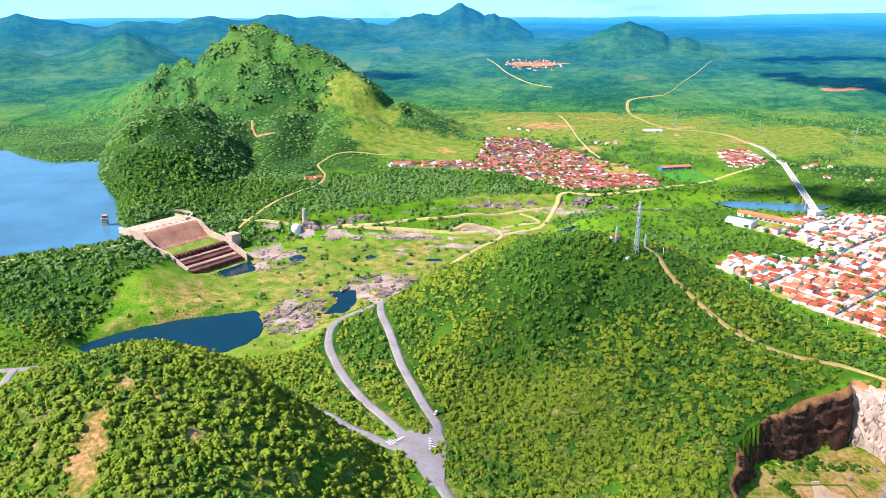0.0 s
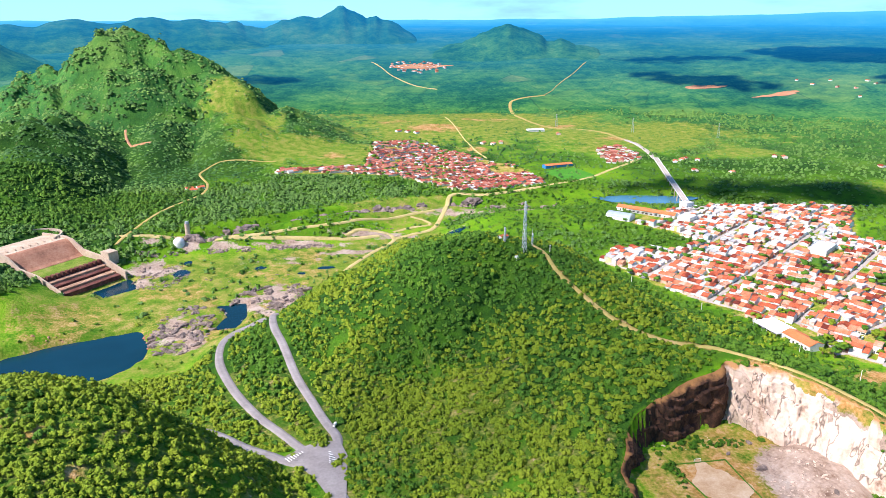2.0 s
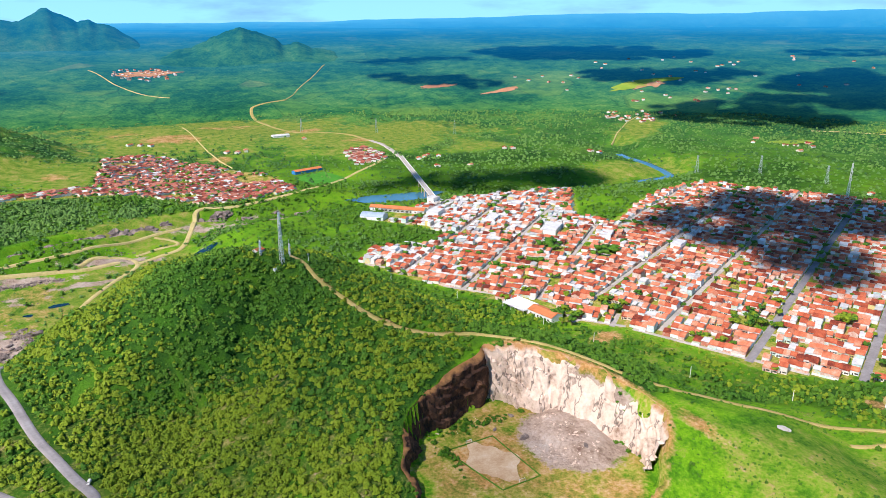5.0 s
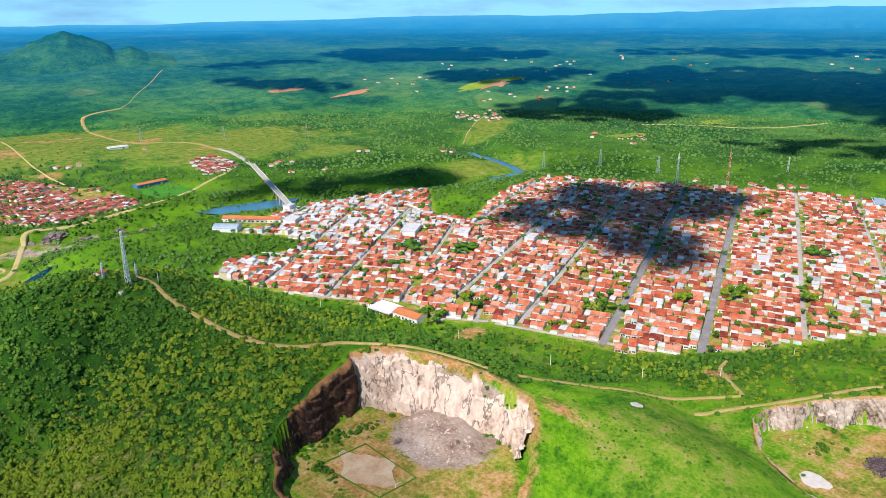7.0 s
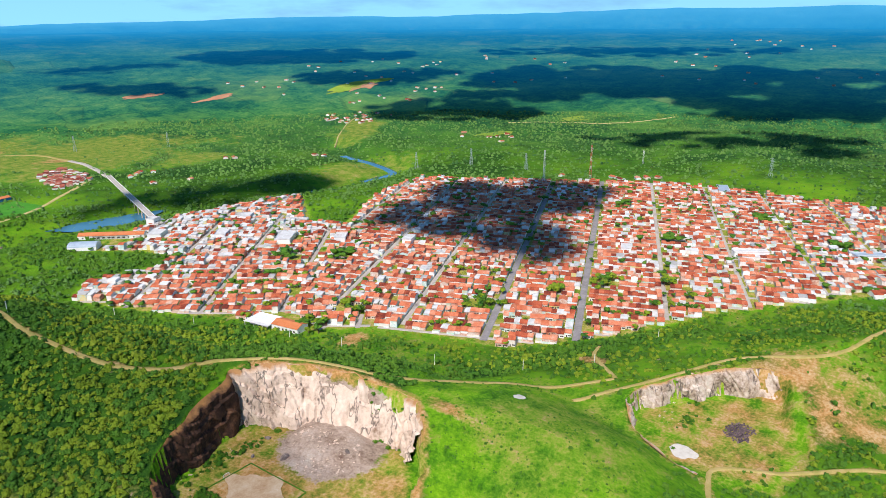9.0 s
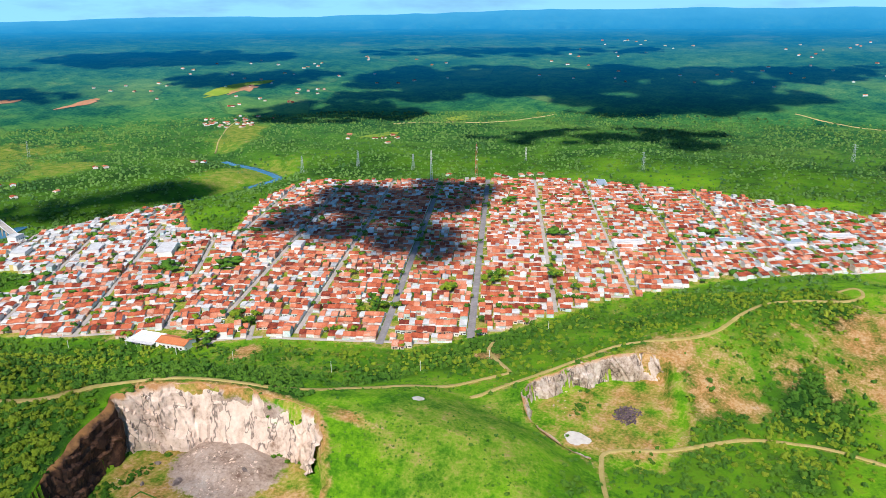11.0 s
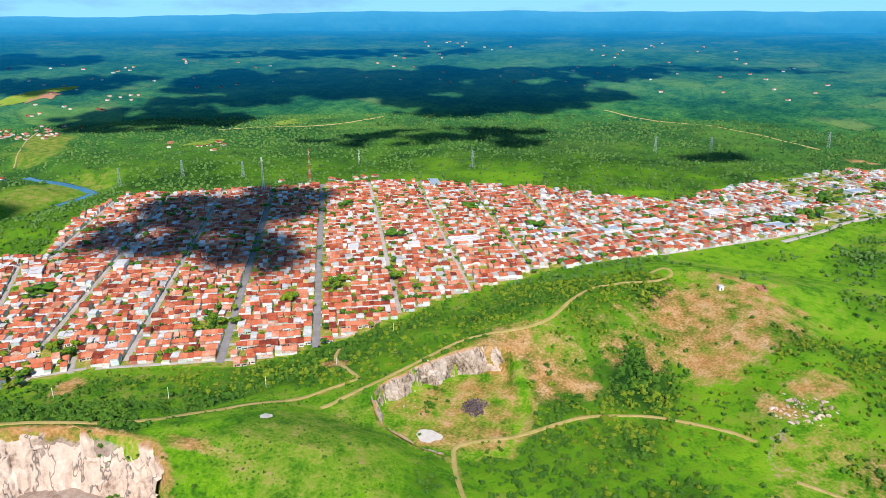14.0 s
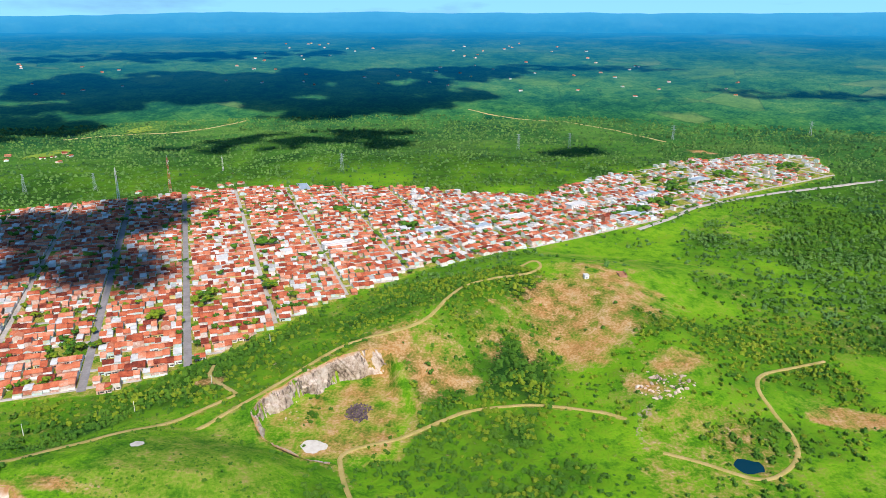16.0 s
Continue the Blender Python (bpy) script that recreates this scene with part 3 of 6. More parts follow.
def cover(x, y):
    """Bare soil, dry meadow, rock and woods, each from 0 to 1."""
    n = wave(x, y, 60, 4, 8.8)
    r = np.hypot(x, y)
    soil = np.zeros(np.shape(x))
    for line in TRACKS.values():
        d, _ = along(x, y, line)
        soil = np.maximum(soil, 0.5 * step(5, 1, d + 2 * wave(x, y, 14, 2)))

    def spot(cx, cy, rx, ry, turn=0.0):
        c, s = math.cos(turn), math.sin(turn)
        u, v = (x - cx) * c + (y - cy) * s, -(x - cx) * s + (y - cy) * c
        return step(1.35, 0.45, np.sqrt((u / rx) ** 2 + (v / ry) ** 2) + 0.5 * n + 0.45 * wave(x, y, 16, 3, 2.0))

    s1, s2, s3 = inside(x, y, PIT_ONE), inside(x, y, PIT_TWO), inside(x, y, PIT_THREE)
    for a in ((210, 306, 26, 24), (412, 130, 11, 10), (526, 92, 30, 46, 0.6), (506, 56, 28, 38), (640, -80, 100, 66, -0.4), (573, -25, 24, 14), (510, 50, 16, 26),
              (575, -70, 40, 30), (560, 10, 30, 16), (528, -138, 22, 34, 0.3), (505, -110, 18, 22), (486, 232, 8, 14), (7, 1372, 34, 24), (1560, -420, 46, 18, 0.8), (620, 1480, 44, 24), (250, 1690, 70, 60), (400, 1830, 90, 34), (150, 1800, 60, 30), (560, 1700, 60, 20), (310, 1450, 26, 30), (405, 420, 16, 11), (359, 221, 5, 4), (-163, 280, 10, 42, 0.08), (-160, 318, 9, 7), (-143, 312, 6, 12), (-122, 294, 6, 9), (480, -252, 16, 26), (308, 240, 9, 25)):
        soil = np.maximum(soil, 0.74 * spot(*a))
    soil = np.maximum(soil, 0.8 * step(-7, 0, s1) * step(8, 0, s1) * step(-0.1, 0.3, n))
    soil = np.maximum(soil, 0.55 * step(0, 12, s1))

    soil = np.maximum(soil, (0.6 + 0.3 * n) * step(0, 12, s2) + 0.45 * step(-9, -1, s2) * step(6, 0, s2))
    soil = np.maximum(soil, 0.75 * step(70, 25, np.hypot(x - 520, y - 78)) * step(2, -6, s2))
    soil = np.maximum(soil, 0.45 * step(-4, 8, s3))
    soil = soil * (0.95 + 0.5 * wave(x, y, 11, 3, 3.1) + 0.25 * wave(x, y, 40, 2, 6.4))
    soil = np.maximum(soil, (0.62 + 0.3 * wave(x, y, 14, 3, 1.5)) * step(4, 14, s1))
    soil = np.maximum(soil, 0.85 * step(26, 17, np.maximum(np.abs(x - 207), np.abs(y - 303)) + 4 * n))
    town = inside(x, y, TOWN)
    soil = np.maximum(soil, 0.52 * step(-4, 4, town))
    soil = np.maximum(soil, 0.6 * step(-10, 4, inside(x, y, VILLAGE)))
    meadow = np.maximum(spot(335, 190, 85, 75) * 0.62, 0.42 * step(700, 500, np.hypot(x - 560, y + 40)) * step(330, 380, x) * step(-0.15, 0.45, wave(x, y, 90, 3, 5.5)))
    valley = inside(x, y, VALLEY)
    meadow = np.maximum(meadow, (0.72 + 0.35 * n) * step(-20, 20, valley))
    soil = np.maximum(soil, 0.46 * step(-10, 30, valley) * step(-0.25, 0.35, wave(x, y, 45, 3, 7.7)))
    for a in ((330, 1760, 430, 320), (690, 1520, 300, 200), (-30, 1400, 150, 120), (-170, 1560, 80, 130, 0.7), (820, 1300, 90, 60), (-215, 1640, 50, 60), (960, 960, 140, 60), (120, 1010, 90, 60), (1250, 1250, 160, 60, 0.6), (640, 640, 40, 60)):
        meadow = np.maximum(meadow, 0.88 * spot(*a))
    rock = np.zeros(np.shape(x))
    rock = np.maximum(rock, step(1, 4, s1) * step(45, 22, np.hypot(x - 266, y - 300)))
    rock = np.maximum(rock, 0.32 * step(0, 3, s3) * step(12, 6, s3) * step(-140, -120, y + 0.0 * x) * step(420, 450, x))
    for a in ((-60, 725, 52, 44), (-148, 660, 30, 62, 0.3), (200, 1010, 120, 22, 0.1), (-215, 815, 22, 40), (60, 925, 90, 10), (-90, 898, 160, 11), (-215, 840, 40, 22), (-60, 850, 50, 14), (20, 870, 40, 14), (240, 960, 60, 24)):
        rock = np.maximum(rock, 0.8 * spot(*a) * step(-0.35, 0.2, wave(x, y, 18, 3, 4.0)))
    woods = 0.5 + 0.3 * n + 0.25 * wave(x, y, 260, 3, 1.2)
    open_hills = step(330, 380, x) * step(700, 560, np.hypot(x - 560, y + 40)) * step(-10, -40, inside(x, y, TOWN))
    near_hill = step(200, 110, along(x, y, NEAR_HILL)[0])
    slope = step(190, 90, np.minimum(along(x, y, TOWER_RIDGE)[0], along(x, y, HUT_RIDGE[:4])[0]))
    woods = woods + 0.38 * near_hill + 0.3 * near_hill * wave(x, y, 55, 3, 3.7) + 0.22 * slope - 0.2 * open_hills + 0.34 * open_hills * step(0.05, 0.4, wave(x, y, 75, 3, 9.0))
    woods = woods + 0.4 * step(140, 80, along(x, y, DAM_HILL)[0])
    peak = np.maximum(step(380, 200, along(x, y, PEAK_A)[0]), step(300, 160, along(x, y, PEAK_B)[0]))
    woods = woods + 0.27 * step(950, 1500, r) + 0.34 * peak + 0.3 * peak * wave(x, y, 170, 3, 4.6)
    woods = np.maximum(woods, 0.85 * step(240, 120, along(x, y, TOWER_RIDGE[:9])[0]) * step(120, 40, x - 0.7 * y + 170))
    foot = step(330, 240, along(x, y, PEAK_B)[0]) * step(-130, -200, x) * step(905, 935, y)
    woods = np.maximum(woods, foot * (0.86 + 0.35 * wave(x, y, 70, 3, 7.1)))
    # fuller woods west of the quarry; their dark ground paints in dim light
    woods = np.maximum(woods, 0.95 * step(70, 120, x) * step(240, 205, x) * step(240, 280, y) * step(520, 440, y))
    woods = np.maximum(woods, (0.72 + 0.4 * wave(x, y, 34, 3, 5.7)) * step(-14, 6, inside(x, y, BELT)))
    east = step(520, 600, x) * step(-120, -200, y + 0.25 * (x - 600)) * step(-30, -60, inside(x, y, TOWN))
    woods = np.maximum(woods, east * (0.64 + 0.55 * wave(x, y, 60, 4, 2.6)))
    north = step(190, 120, x) * step(-420, -360, x) * step(12, 34, y - 915 - 0.39 * (x + 163)) * step(1240, 1150, y)
    woods = np.maximum(woods, north * (0.74 + 0.4 * wave(x, y, 60, 3, 7.1)))
    for ring, edge in ((VALLEY, 12), (TOWN, 3), (VILLAGE, 5), (PIT_ONE, 3), (PIT_TWO, 6)):
        woods = woods * (1 - 0.9 * step(-edge, edge, inside(x, y, ring)))
    woods = woods * (1 - 0.85 * np.maximum(spot(330, 175, 85, 80), meadow))
    woods = np.maximum(woods, (0.5 + 0.5 * wave(x, y, 38, 4, 2.9)) * step(0, 25, valley))
    woods = woods * (1 - 0.93 * step(-10, 8, inside(x, y, MEADOW) + 10 * n))
    meadow = np.maximum(meadow, (0.45 + 0.25 * n) * step(230, 150, along(x, y, NEAR_HILL)[0]))
    return np.clip(np.stack([soil, meadow, rock, woods], -1), 0, 1)


def build_ground():
    inner = np.r_[[0.2, 8.0, 16.0, 24.0, 32.0], np.arange(40, 270, 5.0), np.arange(270, 540, 2.0), np.arange(540, 1000, 4.4)]
    outer = 1000 * 1.0135 ** np.arange(0, 120)
    rad = np.r_[inner, outer[outer < 4850], 4880]
    fine = np.arange(-124.0, 40.0, 0.33)
    ang = np.radians(np.r_[fine, np.arange(41.0, 235.0, 2.0)])
    a, r = np.meshgrid(ang, rad)
    x, y = -np.sin(a) * r, np.cos(a) * r
    z = height(x, y)
    nr, na = a.shape
    verts = np.r_[np.stack([x, y, z], -1).reshape(-1, 3), [[0, 0, ground_at(0, 1)]]]
    i, j = np.meshgrid(np.arange(nr - 1), np.arange(na), indexing="ij")
    jn = (j + 1) % na
    quads = np.stack([i * na + j, (i + 1) * na + j, (i + 1) * na + jn, i * na + jn], -1).reshape(-1, 4)
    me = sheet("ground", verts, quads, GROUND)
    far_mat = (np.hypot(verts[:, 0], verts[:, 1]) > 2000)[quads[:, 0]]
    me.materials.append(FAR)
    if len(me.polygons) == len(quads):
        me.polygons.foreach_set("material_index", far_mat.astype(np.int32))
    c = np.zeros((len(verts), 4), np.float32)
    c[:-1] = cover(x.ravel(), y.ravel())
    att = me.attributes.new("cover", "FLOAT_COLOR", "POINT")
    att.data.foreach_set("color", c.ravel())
    return tagged(new("ground", me), "green hilly land with dry meadows and bare soil", "ground", kind="structure")


ground = build_ground()


def far_ridge(name, r, crest, label, lo=-128, hi=44, wide=340, mat=FAR):
    """A distant range: a crest in degrees above the level, by bearing, with broken flanks."""
    ang = np.arange(lo, hi, 0.12)
    top = crest(ang)
    rows = []
    for s in np.linspace(-1, 1, 15):
        rr = r + s * wide + 40 * wave(ang * 30, s * 300 + ang * 0, 60, 3)
        peak = 262 + np.tan(np.radians(top)) * r
        foot = height(-np.sin(np.radians(ang)) * rr, np.cos(np.radians(ang)) * rr) - 4
        f = (1 - abs(s)) ** 1.1
        z = foot + np.clip(peak - foot, 0, None) * f * (1 + 0.55 * (1 - f) * (0.5 - np.abs(wave(ang * 26 + s * 25, s * 160, 40, 4))) ) - np.where(peak <= foot, 12, 0)
        rows.append(np.stack([-np.sin(np.radians(ang)) * rr, np.cos(np.radians(ang)) * rr, z], -1))
    v = np.stack(rows)
    nr, na = v.shape[:2]
    i, j = np.meshgrid(np.arange(nr - 1), np.arange(na - 1), indexing="ij")
    quads = np.stack([i * na + j, (i + 1) * na + j, (i + 1) * na + j + 1, i * na + j + 1], -1).reshape(-1, 4)
    return tagged(new(name, sheet(name, v.reshape(-1, 3), quads, mat)), label, "mountains", kind="structure")


def peaks(*humps):
    """Crest angles from humps of bearing, angle and half width, over a low foot."""
    def crest(ang):
        c = np.full(ang.shape, -6.0)
        for at, top, half in humps:
            d = np.abs(ang - at) / half
            c = np.maximum(c, -5.0 + (top + 5.0) * (0.7 * np.exp(-0.5 * d ** 2) + 0.3 * np.exp(-0.8 * d)) + 0.34 * wave(ang * 10, ang * 0 + at, 11, 5))
        return c
    return crest


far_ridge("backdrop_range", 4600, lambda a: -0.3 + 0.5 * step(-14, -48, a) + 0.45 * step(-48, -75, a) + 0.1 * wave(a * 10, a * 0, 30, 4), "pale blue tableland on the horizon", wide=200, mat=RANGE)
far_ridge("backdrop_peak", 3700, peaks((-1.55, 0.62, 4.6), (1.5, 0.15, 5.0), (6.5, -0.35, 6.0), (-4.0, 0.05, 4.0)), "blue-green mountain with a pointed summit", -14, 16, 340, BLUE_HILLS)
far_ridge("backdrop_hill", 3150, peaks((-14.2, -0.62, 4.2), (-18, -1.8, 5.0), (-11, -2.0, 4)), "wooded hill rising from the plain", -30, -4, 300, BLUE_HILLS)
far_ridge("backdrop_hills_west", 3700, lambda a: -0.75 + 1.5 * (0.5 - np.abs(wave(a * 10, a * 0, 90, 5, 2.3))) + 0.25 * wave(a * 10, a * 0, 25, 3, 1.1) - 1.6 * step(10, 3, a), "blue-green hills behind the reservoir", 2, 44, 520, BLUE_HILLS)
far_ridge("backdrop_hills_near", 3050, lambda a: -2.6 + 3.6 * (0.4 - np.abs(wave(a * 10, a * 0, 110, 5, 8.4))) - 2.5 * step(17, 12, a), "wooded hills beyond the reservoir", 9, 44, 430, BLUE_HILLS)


def water(name, ring, z, mat, label):
    bm = bmesh.new()
    bm.faces.new([bm.verts.new((x, y, z)) for x, y in ring])
    bmesh.ops.triangulate(bm, faces=bm.faces[:])
    for f in bm.faces:
        if f.normal.z < 0:
            f.normal_flip()
    me = bpy.data.meshes.new(name)
    bm.to_mesh(me)
    me.materials.append(mat)
    return tagged(new(name, me), label, "water", kind="structure")


def grown(ring, by):
    cx, cy = sum(p[0] for p in ring) / len(ring), sum(p[1] for p in ring) / len(ring)
    out = []
    for x, y in ring:
        d = math.hypot(x - cx, y - cy)
        out.append((cx + (x - cx) * (d + by) / d, cy + (y - cy) * (d + by) / d))
    return out


water("water_reservoir", grown(LAKE_RING, 25), -1.0, LAKE, "broad blue reservoir")
water("water_pool", grown(BIG_POOL, 22), -29.6, POOL, "deep blue pool below green banks")
water("water_rock_pool", grown(MID_POOL, 8), -29.6, POOL, "small dark pool among rocks")
water("water_spillway_pool", grown(SPILL_POOL, 8), -29.6, POOL, "dark pool at the foot of the spillway")
water("water_small_pond", grown(SMALL_POND, 3), ground_at(400, -150) - 1.0, POOL, "small dark pond in the grass")
water("water_bridge_pond", [(405, 1035), (470, 1068), (530, 1055), (575, 1005), (505, 970), (435, 990)], -12.6, LAKE, "blue pond below the bridge")


# ---- roads and tracks ----
def smooth_line(pts, gap=6.0):
    """A polyline rounded by splines, as points every few metres."""
    p = [np.array(q[:2], float) for q in pts]
    p = [2 * p[0] - p[1], *p, 2 * p[-1] - p[-2]]
    out = []
    for a, b, c, d in zip(p[:-3], p[1:-2], p[2:-1], p[3:]):
        n = max(2, int(np.linalg.norm(c - b) / gap))
        for s in np.arange(n) / n:
            out.append(0.5 * (2 * b + (c - a) * s + (2 * a - 5 * b + 4 * c - d) * s * s + (3 * b - a - 3 * c + d) * s ** 3))
    out.append(p[-2])
    return np.array(out)


def strip(name, pts, width, mat, label, lift=0.45, gap=5.0, flat=None, shift=0.0, level=False, kind="structure", category="road"):
    line = smooth_line(pts, gap)
    t = np.gradient(line, axis=0)
    t /= np.linalg.norm(t, axis=1)[:, None]
    side = np.stack([-t[:, 1], t[:, 0]], -1)
    half = width / 2
    offs = np.array([-half - 1.0, -half, -half * 0.33, half * 0.33, half, half + 1.0])
    drop = np.array([-1.6, 0, 0, 0, 0, -1.6])
    rows = []
    for o, dz in zip(offs, drop):
        q = line + side * (o + shift)
        z = np.array(flat) if flat is not None else height(q[:, 0], q[:, 1])
        rows.append(np.column_stack([q, z + lift + dz + 0 * q[:, 0]]))
    v = np.stack(rows, 1)
    if flat is None:
        zc = v[:, 1:5, 2].max(1)
        for _ in range(3):
            zc = np.maximum(zc, np.convolve(np.pad(zc, 1, mode="edge"), [0.25, 0.5, 0.25], "valid"))
        v[:, 1:5, 2] = np.maximum(v[:, 1:5, 2], zc[:, None] - 0.25)
    n, k = v.shape[:2]
    i, j = np.meshgrid(np.arange(n - 1), np.arange(k - 1), indexing="ij")
    quads = np.stack([i * k + j, i * k + j + 1, (i + 1) * k + j + 1, (i + 1) * k + j], -1).reshape(-1, 4)[:, ::-1]
    return tagged(new(name, sheet(name, v.reshape(-1, 3), quads, mat)), label, category, kind=kind)


ROADS = {
    "road_upper": ([(-58, 645), (-60, 626), (-55, 578), (-45, 539), (-33, 493), (-21, 459), (-12, 432), (-4, 410), (-6, 395), (-14, 380)], 6.0),
    "road_loop": ([(-66, 618), (-81, 609), (-93, 605), (-101, 586), (-97, 540), (-82, 494), (-59, 450), (-41, 424), (-26, 401), (-15, 384)], 6.0),
    "road_west": ([(-420, 500), (-345, 506), (-290, 535), (-230, 540), (-185, 517), (-152, 489), (-120, 462), (-92, 434), (-70, 413), (-51, 399), (-34, 389), (-15, 380), (-4, 352), (5, 328), (14, 290), (26, 240), (40, 180)], 6.5),
    "road_fork": ([(-336, 440), (-338, 473), (-345, 506)], 6.0),
}
for name, (pts, wide) in ROADS.items():
    strip(name, pts, wide, ASPHALT, "pale grey asphalt road through green scrub")
for name, pts in TRACKS.items():
    strip("road_track_" + name, pts, 2.6, DIRT_RED, "narrow ochre dirt track", 0.55)
strip("road_valley", [(-275, 905), (-220, 910), (-150, 912), (-60, 912), (15, 912), (60, 925)], 6.0, DIRT, "pale gravel road across the valley")
strip("road_valley_loop", [(-6, 740), (4, 780), (18, 815), (50, 868), (74, 900), (80, 920), (70, 936), (35, 935), (15, 918)], 5.0, DIRT, "pale dirt road bending through the valley")
strip("road_valley_link", [(78, 915), (110, 935), (140, 955), (165, 1010), (188, 1062), (243, 1062), (330, 1078), (420, 1120), (520, 1200), (590, 1265)], 6.0, DIRT, "pale dirt road to the village")
strip("road_valley_upper", [(-140, 912), (-99, 918), (-49, 930), (6, 943), (69, 976), (113, 998), (150, 1012)], 4.0, DIRT, "narrow dirt track along the gorge")
strip("road_valley_side", [(81, 941), (112, 959), (138, 968), (128, 984), (112, 992)], 4.0, DIRT, "narrow dirt track along the gorge")
HILLSIDE = [(-266, 880), (-259, 917), (-243, 1001), (-218, 1065), (-198, 1109), (-200, 1172), (-226, 1262), (-206, 1322), (-162, 1328), (-100, 1330)]
strip("road_hillside", HILLSIDE, 3.6, DIRT_RED, "dirt road climbing the hillside")
strip("road_far", [(643, 1463), (630, 1560), (600, 1635), (553, 1676), (525, 1750), (515, 1860), (512, 1960), (530, 2043), (556, 2073), (600, 2100), (658, 2128)], 8.0, DIRT_RED, "pale road crossing the meadows")


# ---- quarry walls ----
def cliff(name, pts, edge, lean, floor, mat, label, seed, rough=1.0, rows=28):
    """A broken rock wall from a quarry's rim down to its floor."""
    line = smooth_line(pts, 1.25)
    t = np.gradient(line, axis=0)
    t /= np.linalg.norm(t, axis=1)[:, None]
    n = np.stack([t[:, 1], -t[:, 0]], -1)
    if edge(*(line + 3 * n).T).mean() < edge(*(line - 3 * n).T).mean():
        n = -n
    steps = np.arange(-14, 14, 0.5)
    depth = np.array([edge(*(line + o * n).T) for o in steps])
    off = steps[np.argmax(depth > 0, axis=0)]
    off = np.convolve(np.pad(off, 2, mode="edge"), np.ones(5) / 5, "valid")
    rim = line + n * (off - 0.8)[:, None]
    run = np.r_[0, np.cumsum(np.linalg.norm(np.diff(rim, axis=0), axis=1))]
    top = height(*(rim - 1.0 * n).T) + 0.25
    low = floor(*(rim + 6 * n).T) - 1.2
    reach = lean(rim[:, 0], rim[:, 1])
    verts, wash = [], []
    for v in np.linspace(0, 1, rows):
        z = top + (low - top) * v
        slab = np.floor(4.0 * wave(run + 0.5 * z, z * 0.35, 19, 2, seed) + 0.5) * 1.3
        ledge = ((z / 14 + run / 46 + 2.2 * wave(run, z, 34, 3, seed + 1)) % 1.0) * 2.2
        push = slab + ledge + 2.6 * wave(run, z * 0.5, 9, 4, seed + 2)
        push = np.clip(push * rough, -1.2, 5.5) * step(0, 0.07, v)
        q = rim + n * (reach * v ** 0.75 + push)[:, None]
        verts.append(np.column_stack([q, z + 0.5 * wave(run, z, 3, 2, seed + 3) * step(0, 0.1, v)]))
        wash.append(np.full(len(run), 0.85 * (1 - step(0.0, 0.16, v)) + 0.3 * step(0.85, 1, v)))
    verts = np.stack(verts)
    nr, na = verts.shape[:2]
    i, j = np.meshgrid(np.arange(nr - 1), np.arange(na - 1), indexing="ij")
    quads = np.stack([i * na + j, (i + 1) * na + j, (i + 1) * na + j + 1, i * na + j + 1], -1).reshape(-1, 4)
    me = sheet(name, verts.reshape(-1, 3), quads, mat, smooth=False)
    me.attributes.new("wash", "FLOAT", "POINT").data.foreach_set("value", np.concatenate(wash).astype(np.float32))
    return tagged(new(name, me), label, "rock wall", kind="structure")


cliff("wall_quarry_west", [(175, 224), (155, 255), (150, 285), (151, 312), (161, 330), (172, 345), (192, 354), (211, 360), (229, 365), (240, 369)], quarry_edge, quarry_lean, quarry_floor, SHADED_FACE, "dark brown shaded rock wall of the quarry", 1.0)
cliff("wall_quarry_north", [(237, 368), (246, 371), (262, 360), (272, 347), (281, 334), (293, 308), (301, 282), (303, 262), (296, 250), (286, 242)], quarry_edge, quarry_lean, quarry_floor, FACE, "pale pinkish granite wall with dark seams", 2.0, 1.15)
cliff("wall_small_quarry", [(391, 112), (392, 134), (400, 152), (414, 167), (432, 178), (450, 174), (470, 161), (487, 148), (502, 135), (512, 122), (520, 108), (523, 94)], pit_edge, lambda x, y: 5.0 + 0 * x, lambda x, y: 0.5 + 0 * x, MIXED_FACE, "pale and dark broken granite wall of a small quarry", 3.0, 0.8, 14)


# ---- woods and scrub ----
def crown_shape(rnd, fine):
    """A ragged half-open crown, one unit high and wide."""
    bm = bmesh.new()
    bmesh.ops.create_icosphere(bm, subdivisions=2 if fine else 1, radius=1.0)
    low = [v for v in bm.verts if v.co.z < -0.45]
    bmesh.ops.delete(bm, geom=low, context="VERTS")
    knobs = [Vector((rnd.uniform(-1, 1), rnd.uniform(-1, 1), rnd.uniform(-0.1, 0.8))).normalized() for _ in range(7)]
    for v in bm.verts:
        d = v.co.normalized()
        swell = sum(max(0.0, d.dot(k) - 0.72) for k in knobs) * 1.7
        v.co = d * (0.66 + swell + rnd.uniform(-0.2, 0.2))
        v.co.z = v.co.z * 0.7 + 0.22
    bmesh.ops.triangulate(bm, faces=bm.faces[:])
    bm.verts.index_update()
    vs = np.array([v.co[:] for v in bm.verts])
    fs = np.array([[v.index for v in f.verts] for f in bm.faces])
    bm.free()
    return vs, fs


RND = random.Random(4)
COARSE = [crown_shape(RND, False) for _ in range(8)]


